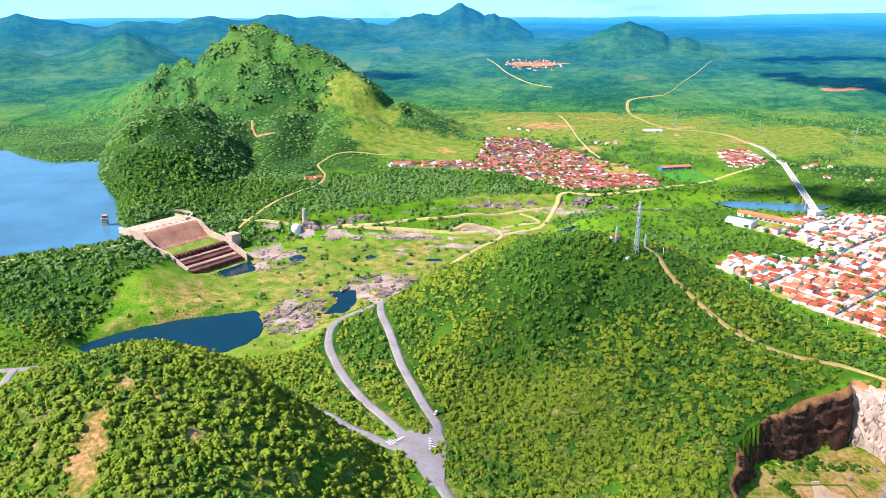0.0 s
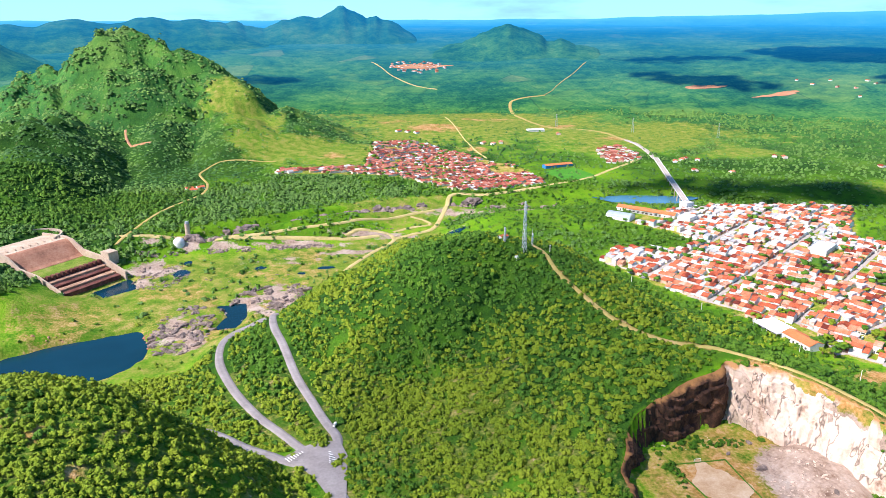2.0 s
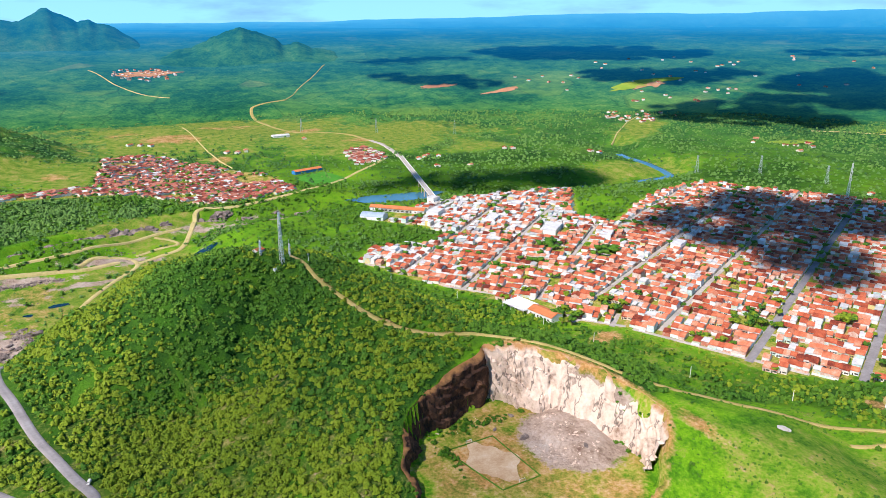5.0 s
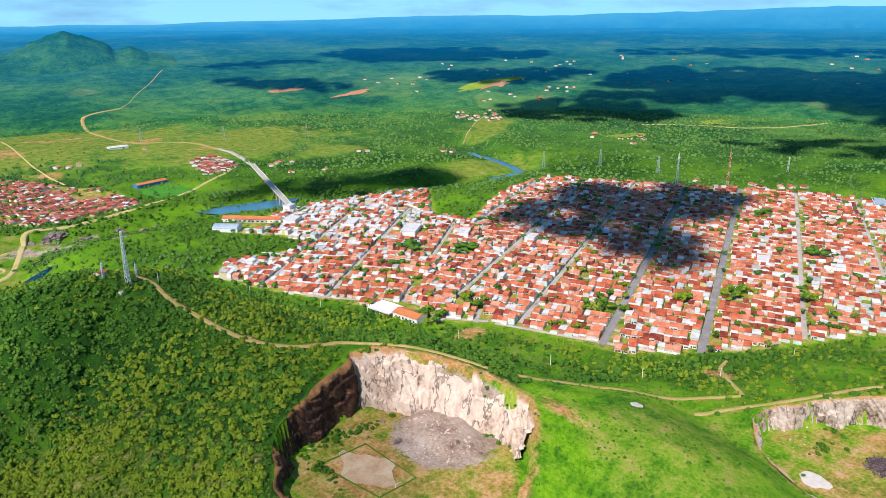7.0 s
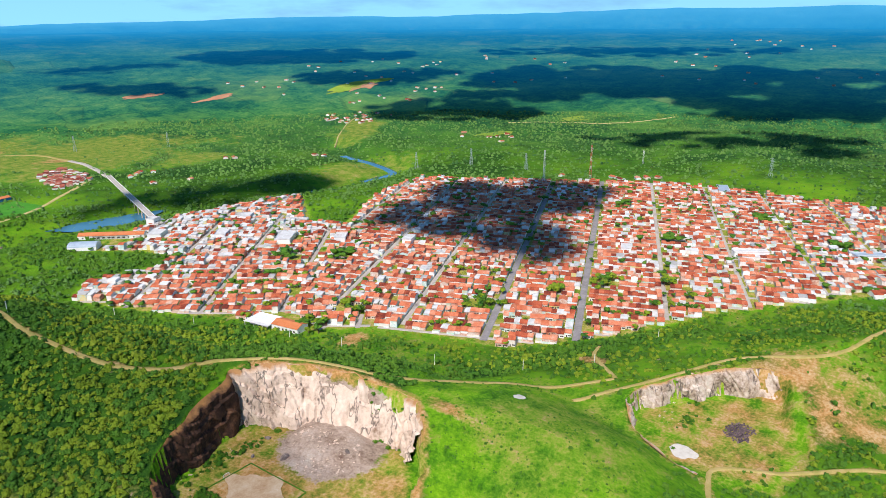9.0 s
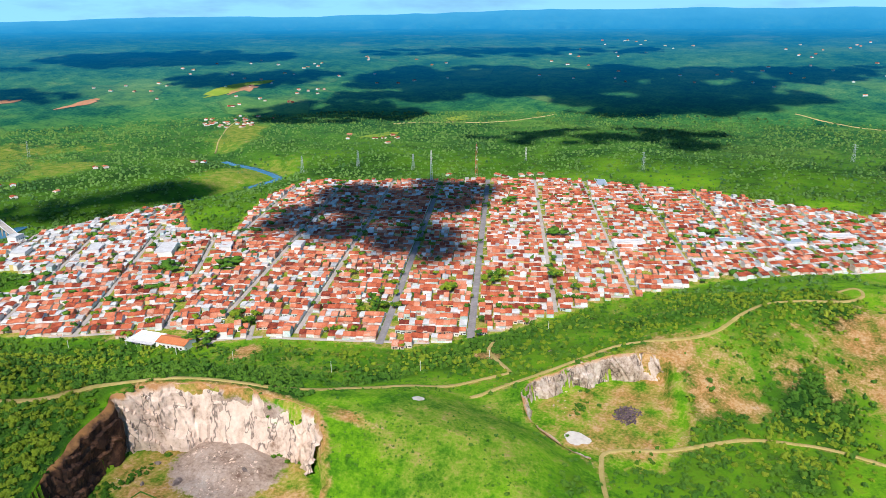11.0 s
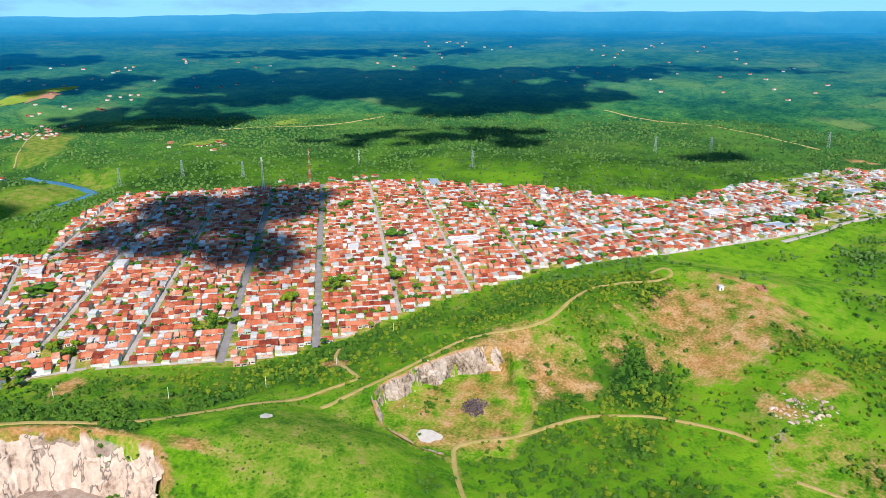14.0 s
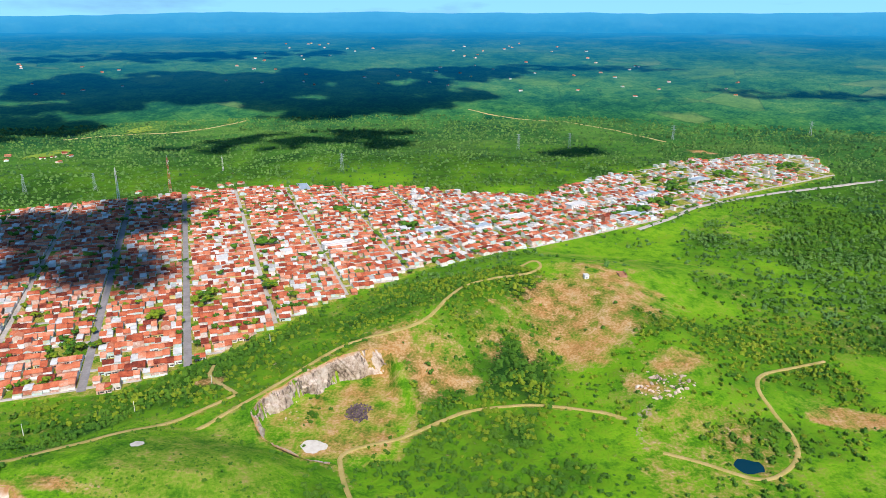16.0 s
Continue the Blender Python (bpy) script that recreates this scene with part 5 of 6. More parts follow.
def mast(x, y, h, w, label, painted=False, z=None, group="radio masts", turn=20):
    """A square lattice mast: legs, bracing and antennas."""
    e = base("lattice_mast", x, y, turn, label, "mast", group, z)
    top = w * 0.35
    levels = max(5, int(h / 4))
    bar = 0.2 if h > 30 else 0.16

    def at(k, cx, cy):
        s = (w + (top - w) * k / levels) / 2
        return (cx * s, cy * s, h * k / levels)

    corners = [(-1, -1), (1, -1), (1, 1), (-1, 1)]
    for cx, cy in corners:
        part("leg", *beam(at(0, cx, cy), at(levels, cx, cy), bar * 1.3), RED_PAINT if painted else WHITE, e)
    for k in range(levels):
        paint = RED_PAINT if painted and (k // 2) % 2 else WHITE
        for a, b in zip(corners, corners[1:] + corners[:1]):
            part("brace", *beam(at(k, *a), at(k + 1, *b), bar), paint, e)
            part("strut", *beam(at(k + 1, *a), at(k + 1, *b), bar), paint, e)
    part("rod", *beam((0, 0, h), (0, 0, h + 4), 0.18), STEEL, e)
    for k, zz in enumerate((0.55, 0.78, 0.9)):
        ring = [(0.9 * math.cos(a * 0.785), 0.9 * math.sin(a * 0.785)) for a in range(8)]
        v, f = prism(ring, -0.25, 0.25)
        v = [(px, -w * 0.4 - 0.3 + pz, zz * h + py) for px, py, pz in v]
        part("dish", v, f, WHITE, e, "white round dish antenna")
    return e


def pylon(x, y, h, turn, label="grey steel lattice power pylon on the plain"):
    e = base("power_pylon", x, y, turn, label, "pylon", "power pylons")
    w = h * 0.16
    lv = 6

    def at(k, cx, cy):
        s = (w * (1 - 0.75 * k / lv)) / 2
        return (cx * s, cy * s, h * k / lv)

    corners = [(-1, -1), (1, -1), (1, 1), (-1, 1)]
    for cx, cy in corners:
        part("leg", *beam(at(0, cx, cy), at(lv, cx, cy), 0.26), STEEL, e)
    for k in range(lv):
        for a, b in zip(corners, corners[1:] + corners[:1]):
            part("brace", *beam(at(k, *a), at(k + 1, *b), 0.16), STEEL, e)
    for zz in (0.72, 0.84, 0.96):
        part("cross_arm", *beam((-h * 0.16, 0, h * zz), (h * 0.16, 0, h * zz), 0.35), STEEL, e)
    return e


mast(166, 574, 46, 3.2, "tall white steel lattice mast with dishes on a wooded hilltop")
mast(1096, 543, 60, 4.2, "tall red and white lattice mast behind the town", True)
mast(1015, 587, 56, 3.6, "tall grey lattice mast at the edge of the town")
mast(1290, 530, 26, 3.0, "slim grey lattice mast on the plain")
mast(152, 590, 14, 1.6, "short grey lattice mast beside a tall one")
mast(176, 584, 12, 1.4, "short grey lattice mast beside a tall one")
for x, y, h in ((1267, 295, 34), (1530, -34, 34), (1572, -147, 34), (1700, -399, 34), (1800, -751, 34), (1080, 784, 32), (1106, 678, 30), (982, 837, 32), (861, 1463, 34), (700, 1560, 34), (560, 1700, 32)):
    pylon(x, y, h, 60)


def gabled(e, w, d, h, rise, x=0, y=0, roof=None, wall=None, names=("wall", "roof"), label=""):
    wv, wf, rv_, rf2 = house_mesh(w, d, h, rise, 0.6)
    part(names[0], [(a + x, b + y, c) for a, b, c in wv], wf, wall or WHITE, e)
    return part(names[1], [(a + x, b + y, c) for a, b, c in rv_], rf2, roof or ORANGE_ROOF, e, label)


def windows(e, y, x0, x1, z0, z1, n, wide):
    for k in range(n):
        x = x0 + (x1 - x0) * (k + 0.5) / n
        w = part("window", *box(x - wide / 2, y - 0.07, z0, x + wide / 2, y + 0.07, z1), DARK, e)
        part("sill", *box(x - wide / 2 - 0.1, y - 0.16, z0 - 0.12, x + wide / 2 + 0.1, y + 0.05, z0 - 0.01), WHITE, w)


def depot():
    """A long white building with an orange gabled hall beside it, on the town's edge."""
    e = base("market_hall", 382, 498, -80, "long white hall with an orange tiled roof at the town edge", "hall")
    gabled(e, 30, 15, 5.5, 2.4, 14, 0)
    part("annex", *box(-30, -8, -2, -1.5, 8, 5), WHITE, e)
    part("canopy", *box(-30.5, -13, 4.2, -1, -8.05, 4.6), SLAB, e)
    part("parapet", *merged(box(-30.2, 7.6, 5.02, -1.5, 8.2, 5.8), box(-30.2, -8.0, 5.02, -1.5, -7.4, 5.8)), WHITE, e)
    for k in range(6):
        part("post", *box(-29.5 + k * 5.4, -12.6, -2, -29.1 + k * 5.4, -12.2, 4.2), WHITE, e)
    windows(e, -7.5, 1, 27, 1.2, 3.2, 6, 2.0)


def sheds():
    """Parallel orange sheds and one with a barrel roof by the bridge."""
    for k in range(3):
        x, y = 418 + k * 13, 905 - k * 13
        e = base("warehouse", x, y, 45 - 90, "long brick-red tiled warehouse beside the bridge", "warehouse", "warehouses by the bridge")
        gabled(e, 46, 14, 5, 2.6)
        windows(e, -7.0, -20, 20, 1, 3, 6, 2.0)
    e = base("barrel_hall", 386, 876, -45, "hall with a rounded blue-grey sheet roof", "warehouse")
    arc = [(10 * math.cos(math.pi * k / 12), 4.2 * math.sin(math.pi * k / 12)) for k in range(13)]
    v = [(-17, a, 4.5 + b) for a, b in arc] + [(17, a, 4.5 + b) for a, b in arc]
    part("roof", v, [(k, k + 1, 14 + k, 13 + k) for k in range(12)], GREY_SHEET, e)
    part("gable", [(-16.9, a, 4.5 + b) for a, b in arc] + [(16.9, a, 4.5 + b) for a, b in arc], [tuple(range(13)), tuple(range(25, 12, -1))], WHITE, e)
    part("wall", *box(-17, -10, -2, 17, 10, 4.5), WHITE, e)


def plain_block(x, y, turn, w, d, h, label, mat=None, roof=None):
    e = base("town_building", x, y, turn, label, "building", "large buildings of the town")
    part("wall", *box(-w / 2, -d / 2, -2, w / 2, d / 2, h), mat or WHITE, e)
    part("roof", *box(-w / 2 - 0.3, -d / 2 - 0.3, h + 0.01, w / 2 + 0.3, d / 2 + 0.3, h + 0.5), roof or SLAB, e)
    part("parapet", *merged(box(-w / 2 - 0.3, -d / 2 - 0.3, h + 0.51, w / 2 + 0.3, -d / 2 + 0.1, h + 1.2), box(-w / 2 - 0.3, d / 2 - 0.1, h + 0.51, w / 2 + 0.3, d / 2 + 0.3, h + 1.2)), WHITE, e)
    for fl in range(max(1, int(h // 3.2))):
        windows(e, -d / 2, -w / 2 + 1, w / 2 - 1, 1 + fl * 3.2, 2.3 + fl * 3.2, max(3, int(w / 4)), 1.4)


depot()
sheds()
plain_block(497, 905, 24, 16, 12, 9, "white block house at the end of the bridge")
plain_block(470, 850, 37, 24, 18, 6, "large white flat-roofed building in the town")
plain_block(560, 700, 37, 38, 20, 6, "large white flat-roofed market building")
for x, y, turn, w, d, h in ((600, 640, 37, 24, 14, 7), (520, 780, 37, 26, 16, 6), (590, 820, 37, 20, 14, 7), (640, 560, 24, 22, 12, 9), (840, 207, -54, 40, 10, 6), (905, 95, -54, 34, 14, 6), (985, -20, -54, 36, 14, 5),
                            (1050, -110, -54, 30, 16, 7), (1010, -190, -54, 40, 18, 5), (930, 30, -54, 26, 16, 6), (1130, -230, -54, 34, 16, 6), (1240, -340, -54, 36, 18, 6), (1130, 330, 24, 44, 16, 5), (770, 330, 24, 18, 12, 7)):
    plain_block(x, y, turn, w, d, h, "large pale flat-roofed town building", None, random.Random(int(x)).choice((SLAB, SLAB, GREY_SHEET)))


def bridge():
    a, b = Vector((498, 893, 2.5)), Vector((614, 1255, 1.5))
    d = b - a
    n = 15
    e = new("road_bridge")
    e.location = a
    tagged(e, "long pale concrete road bridge on slender piers", "bridge")
    turn = Vector((d.x, d.y, 0)).to_track_quat("Y", "Z").to_matrix().to_4x4()

    def put(v):
        return [tuple(turn @ Vector(c)) for c in v]

    L = Vector((d.x, d.y)).length
    v, f = box(-4.5, 0, -1.2, 4.5, L, 0)
    part("deck", put(v), f, PAVING, e, "grey concrete deck")
    for sx in (-4.4, 4.4):
        v, f = box(sx - 0.2, 0, 0.01, sx + 0.2, L, 0.9)
        part("railing", put(v), f, WHITE, e, "white concrete railing")
    for k in range(1, n):
        for sx in (-2.6, 2.6):
            v, f = box(sx - 0.6, L * k / n - 0.6, -22, sx + 0.6, L * k / n + 0.6, -1.21)
            part("pier", put(v), f, CONCRETE, e)


bridge()
strip("road_bridge_end", [(614, 1255), (626, 1310), (640, 1390), (643, 1463)], 8.0, PAVING, "pale road beyond the bridge", 1.2)
strip("road_bridge_start", [(498, 893), (490, 870), (480, 840)], 8.0, PAVING, "pale road before the bridge", 0.6)
strip("road_dam", [(-700, 640), (-600, 670), (-480, 719), (-457, 743), (-422, 761), (-392, 776), (-375, 800)], 6.5, DIRT, "pale road along the dam crest", 0.6)


MAROON = simple("dark_stained_concrete", [(0.3, (0.06, 0.022, 0.02)), (0.5, (0.15, 0.055, 0.045)), (0.7, (0.26, 0.12, 0.09))], 0.12, 0.9, 0.15, 0.3, 0.3)
SAND_STEP = simple("sandy_concrete", [(0.3, (0.24, 0.12, 0.08)), (0.5, (0.42, 0.25, 0.17)), (0.7, (0.55, 0.38, 0.27))], 0.12, 0.9, 0.15, 0.3, 0.3)


def spillway():
    """Concrete apron, chute, basin and stepped toe between side walls."""
    e = new("spillway")
    e.matrix_world = pose(SPILL_O[0], SPILL_O[1], 0, 0, 0, math.degrees(SPILL_DIR))
    tagged(e, "broad weathered concrete spillway with a stepped toe", "spillway")

    def slab(name, prof, half, mat, label="", low=5.0):
        v, f = [], []
        for s, z in prof:
            v += [(s, -half, z), (s, half, z), (s, half, z - low), (s, -half, z - low)]
        for k in range(len(prof) - 1):
            a, b = k * 4, k * 4 + 4
            f += [(a, b, b + 1, a + 1), (a + 1, b + 1, b + 2, a + 2), (a + 3, b + 3, b, a), (a + 2, b + 2, b + 3, a + 3)]
        n = len(prof) * 4 - 4
        f += [(0, 1, 2, 3), (n + 3, n + 2, n + 1, n)]
        return part(name, v, f, mat, e, label)

    slab("apron", [(-50, 3.2), (-20, 5.2), (-8, 6.2), (-3, 6.4)], 38, CONCRETE, "pale sandy concrete apron")
    slab("chute", [(-2.9, 6.4), (1, 5.6), (6, 2.6), (14, -3.5), (22, -9), (27, -11)], 38, RUST, "orange-brown stained chute")
    slab("basin", [(27.1, -11.4), (58, -12.2)], 38, GROUND_GRASS, "grassy basin floor")
    for k in range(4):
        s = 64 + k * 8
        slab("step", [(s, -14.5 - k * 2.6), (s + 6.4, -14.9 - k * 2.6)], 36, SAND_STEP if k % 2 == 0 else MAROON, "", 7)
    for k in range(13):
        c = -37 + k * 5.8
        part("baffle_block", *box(58.5, c, -16, 63.4, c + 3.6, -9.5), MAROON, e)
    for side in (-1, 1):
        v, f = [], []
        for s, z in ((-50, 6.5), (-4, 9.0), (8, 7), (27, -3), (60, -6), (100, -19)):
            y0, y1 = side * 38.3, side * 40.4
            v += [(s, y0, z), (s, y1, z), (s, y1, z - 20), (s, y0, z - 20)]
        for k in range(5):
            a, b = k * 4, k * 4 + 4
            f += [(a, a + 1, b + 1, b), (a + 1, a + 2, b + 2, b + 1), (a, b, b + 3, a + 3)]
        part("side_wall", v, f + [(0, 3, 2, 1), (20, 21, 22, 23)], CONCRETE, e)
    for k in range(9):
        part("crest_pier", *box(-16, -37 + k * 8.9, 4, -11, -35.6 + k * 8.9, 7.6), CONCRETE, e)
    part("pier_block", *box(56, 41, -20, 70, 54, -2), CONCRETE, e)
    ring = [(-40 + 26 * math.cos(a), 26 + 26 * math.sin(a)) for a in [math.pi * (0.05 + 0.09 * k) for k in range(11)]]
    ring += [(-40 + 28 * math.cos(a), 26 + 28 * math.sin(a)) for a in [math.pi * (0.95 - 0.09 * k) for k in range(11)]]
    part("curved_wall", *prism(ring, -4, 9), CONCRETE, e)


spillway()


def intake():
    e = base("intake_tower", -441, 884, 10, "square concrete intake tower standing in the reservoir", "tower", z=-9)
    part("shaft", *box(-3.2, -3.2, -4, 3.2, 3.2, 17), CONCRETE, e)
    part("gallery", *box(-4.2, -4.2, 17.01, 4.2, 4.2, 17.8), CONCRETE, e)
    part("cabin", *box(-2.8, -2.8, 17.81, 2.8, 2.8, 21), RUST, e)
    part("roof", *box(-3.3, -3.3, 21.01, 3.3, 3.3, 21.6), CONCRETE, e)
    windows(e, -2.8, -2, 2, 18.5, 20.2, 2, 1.0)


intake()


def tank():
    e = base("valve_house", -196, 899, 0, "white domed valve house beside the valley road", "building")
    v, f = [], []
    for k in range(7):
        a = k * math.pi / 12
        for j in range(16):
            b = j * math.pi / 8
            v.append((7 * math.cos(a) * math.cos(b), 7 * math.cos(a) * math.sin(b), 3 + 6.5 * math.sin(a)))
    for k in range(6):
        for j in range(16):
            f.append((k * 16 + j, k * 16 + (j + 1) % 16, k * 16 + 16 + (j + 1) % 16, k * 16 + 16 + j))
    part("dome", v, f, WHITE, e)
    part("wall", *prism([(7 * math.cos(j * math.pi / 8), 7 * math.sin(j * math.pi / 8)) for j in range(16)], -4, 3), WHITE, e)
    e = base("surge_tank", -187, 916, 0, "tall grey surge tank with a rounded top", "tank")
    part("shell", *prism([(3.2 * math.cos(j * math.pi / 8), 3.2 * math.sin(j * math.pi / 8)) for j in range(16)], -3, 16), CONCRETE, e)
    part("cap", *prism([(2.4 * math.cos(j * math.pi / 8), 2.4 * math.sin(j * math.pi / 8)) for j in range(16)], 16.01, 19), STEEL, e)


tank()


def small_houses():
    for x, y, turn in ((-222, 1136, 20), (-206, 1142, 30), (-214, 1126, 10)):
        e = base("hillside_house", x, y, turn, "small white house on the hillside track", "house", "houses on the hillside")
        gabled(e, 12, 9, 3.2, 1.6, roof=TILE, wall=WHITE)
        windows(e, -4.5, -5, 5, 1, 2.2, 3, 1.0)
    e = base("mast_hut", 154, 604, 30, "small brick hut beside the mast", "hut")
    gabled(e, 9, 6, 3, 1.3, roof=TILE, wall=WHITE)
    e = base("equipment_box", 158, 566, 20, "white equipment cabin at the foot of the mast", "cabin")
    part("body", *box(-2.2, -1.5, -0.6, 2.2, 1.5, 2.6), WHITE, e)
    part("roof", *box(-2.4, -1.7, 2.61, 2.4, 1.7, 2.85), SLAB, e)
    e = base("hilltop_hut", 683, -83, 15, "small white hut on a grassy hilltop", "hut")
    part("wall", *box(-2.6, -2.2, -0.6, 2.6, 2.2, 3.4), WHITE, e)
    part("roof", *box(-2.9, -2.5, 3.41, 2.9, 2.5, 3.75), SLAB, e)
    part("door", *box(-2.68, -0.5, 0, -2.55, 0.5, 2.1), DARK, e)
    e = base("brick_ruin", 699, -121, 10, "roofless red brick foundation in the grass", "ruin")
    for k, b in enumerate(((-6, -4, -6 + 0.6, 4), (5.4, -4, 6, 4), (-5.39, -4, 5.39, -3.4), (-5.39, 3.4, 5.39, 4), (-0.3, -3.39, 0.3, 3.39))):
        part("wall", *box(b[0], b[1], -1, b[2], b[3], 1.6 + 0.3 * (k % 3)), RUST, e)
    e = base("school", 409, 1222, 12, "long blue-walled building with an orange roof by the field", "school")
    gabled(e, 56, 13, 5, 2.2, wall=BLUE_PAINT)
    e = base("round_hall", 489, 1642, 0, "low pale building in the meadows", "building")
    gabled(e, 40, 22, 4, 2, roof=SLAB)
    rnd = random.Random(3)
    for x, y in ((1357, 1323), (1340, 1345), (1380, 1360), (1310, 1300), (984, 1089), (970, 1100), (858, 1216), (845, 1228), (659, 1238), (672, 1250), (690, 1235), (640, 1225), (700, 1130), (640, 1150), (1125, 500), (1140, 520), (1150, 480), (1165, 470), (1180, 455), (1100, 600),
                 (520, 1560), (180, 1640), (200, 1630), (160, 1650), (330, 1500), (350, 1490), (370, 1500)):
        e = base("farmhouse", x, y, rnd.uniform(0, 90), "small tile-roofed house among fields", "house", "scattered farmhouses")
        gabled(e, rnd.uniform(9, 16), 9, 3.2, 1.5, roof=TILE_ONE, wall=WALL_ONE)


small_houses()


def patch(name, ring, mat, label, lift=0.25, category="field", kind="structure", n=10):
    """A flat area draped on the ground, given by its outline."""
    cx, cy = sum(p[0] for p in ring) / len(ring), sum(p[1] for p in ring) / len(ring)
    v, f, m = [], [], len(ring)
    for k in range(n + 1):
        for x, y in ring:
            v.append((cx + (x - cx) * k / n, cy + (y - cy) * k / n))
    xy = np.array(v)
    z = height(xy[:, 0], xy[:, 1]) + lift
    for k in range(n):
        for j in range(m):
            f.append((k * m + j, (k + 1) * m + j, (k + 1) * m + (j + 1) % m, k * m + (j + 1) % m))
    return tagged(new(name, make(name, [(a, b, c) for (a, b), c in zip(v, z)], f, mat, True)), label, category, kind=kind)


def blob(cx, cy, rx, ry, seed, n=40, amp=0.18):
    return [(cx + rx * (1 + amp * float(wave(cx + 9 * math.cos(a), cy + 9 * math.sin(a), 5, 2, seed))) * math.cos(a), cy + ry * (1 + amp * float(wave(cx + 9 * math.sin(a), cy + 9 * math.cos(a), 5, 2, seed))) * math.sin(a)) for a in [2 * math.pi * k / n for k in range(n)]]


patch("pavement_sand", blob(412, 128, 7.5, 9, 1.0, 40, 0.4), PALE_SAND, "pale round sand patch on the quarry floor")
TAN = simple("trodden_sand", [(0.3, (0.42, 0.25, 0.13)), (0.5, (0.55, 0.38, 0.24)), (0.7, (0.64, 0.5, 0.36))], 0.12, 0.95, 0.1, 0.2, 0.1)
patch("pavement_pitch", blob(206, 302, 13, 19, 4.0, 40, 0.5), TAN, "pale trodden sand in the middle of a pitch", 0.2)
patch("pavement_pad", blob(359, 221, 5, 3.5, 2.0), PALE_SAND, "small bare pad on the meadow", 0.3)
patch("field_sports", [(372, 1190), (400, 1204), (436, 1205), (455, 1142), (420, 1120), (385, 1112)], PITCH_GREEN, "bright green sports field")
patch("road_junction", [(-40, 393), (-27, 404), (-15, 409), (-2, 404), (2, 388), (1, 366), (0, 346), (-9, 346), (-17, 366), (-28, 384)], ASPHALT, "grey asphalt road junction", 0.62, "road")
patch("pavement_forecourt", [(398, 460), (412, 500), (404, 528), (418, 532), (432, 505), (428, 460)], PAVING, "pale paved square in front of the hall", 0.2, "square")


def marking():
    """White hatched islands at the junction."""
    for (x, y, turn, n) in ((-31, 394, 38, 7), (-8, 388, 100, 7)):
        e = base("road_marking", x, y, turn, "white hatched road marking on grey asphalt", "road marking", "hatched islands", z=0)
        for k in range(n):
            half = 0.6 + 2.0 * (1 - k / n)
            xx = -6 + k * 1.9
            c, s = math.cos(radians(turn)), math.sin(radians(turn))
            g = max(ground_at(x + xx * c - q * s, y + xx * s + q * c) for q in (-half, 0, half)) + 1.35
            part("stripe", *box(xx, -half, g, xx + 0.7, half, g + 0.05), WHITE, e)


marking()


def pitch_lines():
    a, b, c, d = (188, 326), (221, 325), (224, 279), (197, 278)
    for p, q in ((a, b), (b, c), (c, d), (d, a)):
        strip("trim_pitch_line", [p, ((p[0] + q[0]) / 2, (p[1] + q[1]) / 2), q], 0.35, SHRUB, "green hedge line round a sandy pitch", 0.5, 3, category="line")
    for x, y in ((204, 326), (211, 279)):
        e = base("goal", x, y, 0, "small white football goal on a sandy pitch", "goal", "football goals")
        for sx in (-2, 2):
            part("post", *box(sx - 0.08, -0.08, -0.2, sx + 0.08, 0.08, 2.2), WHITE, e)
        part("crossbar", *box(-2.08, -0.08, 2.21, 2.08, 0.08, 2.37), WHITE, e)


pitch_lines()


def vehicle(x, y, turn):
    e = base("van", x, y, turn, "small white van parked on the asphalt road", "van", z=ground_at(x, y) + 0.75)
    v = [(-0.85, -2.2, 0.35), (0.85, -2.2, 0.35), (0.85, 2.2, 0.35), (-0.85, 2.2, 0.35), (-0.85, -2.2, 1.0), (0.85, -2.2, 1.0), (0.85, 2.2, 1.05), (-0.85, 2.2, 1.05)]
    part("body", v, box(0, 0, 0, 1, 1, 1)[1], WHITE, e)
    v = [(-0.82, -1.5, 1.0), (0.82, -1.5, 1.0), (0.82, 2.15, 1.0), (-0.82, 2.15, 1.0), (-0.7, -0.7, 1.85), (0.7, -0.7, 1.85), (0.7, 2.0, 1.85), (-0.7, 2.0, 1.85)]
    part("cabin", v, box(0, 0, 0, 1, 1, 1)[1], WHITE, e)
    part("windscreen", [(-0.7, -1.46, 1.08), (0.7, -1.46, 1.08), (0.62, -0.76, 1.75), (-0.62, -0.76, 1.75), (-0.7, -1.56, 1.08), (0.7, -1.56, 1.08), (0.62, -0.86, 1.75), (-0.62, -0.86, 1.75)], [(4, 5, 6, 7), (0, 3, 2, 1), (0, 1, 5, 4), (1, 2, 6, 5), (2, 3, 7, 6), (3, 0, 4, 7)], DARK, e)
    for sx in (-0.8, 0.8):
        for sy in (-1.4, 1.4):
            w = prism([(0.33 * math.cos(k * math.pi / 6), 0.33 * math.sin(k * math.pi / 6)) for k in range(12)], -0.11, 0.11)
            wh = part("wheel", [(sx + c, sy + a, 0.33 + b) for a, b, c in w[0]], w[1], RUBBER, e)
            r = prism([(0.19 * math.cos(k * math.pi / 6), 0.19 * math.sin(k * math.pi / 6)) for k in range(12)], -0.125, 0.125)
            part("rim", [(sx + c, sy + a, 0.33 + b) for a, b, c in r[0]], r[1], STEEL, wh)


vehicle(-5.5, 424, -22)


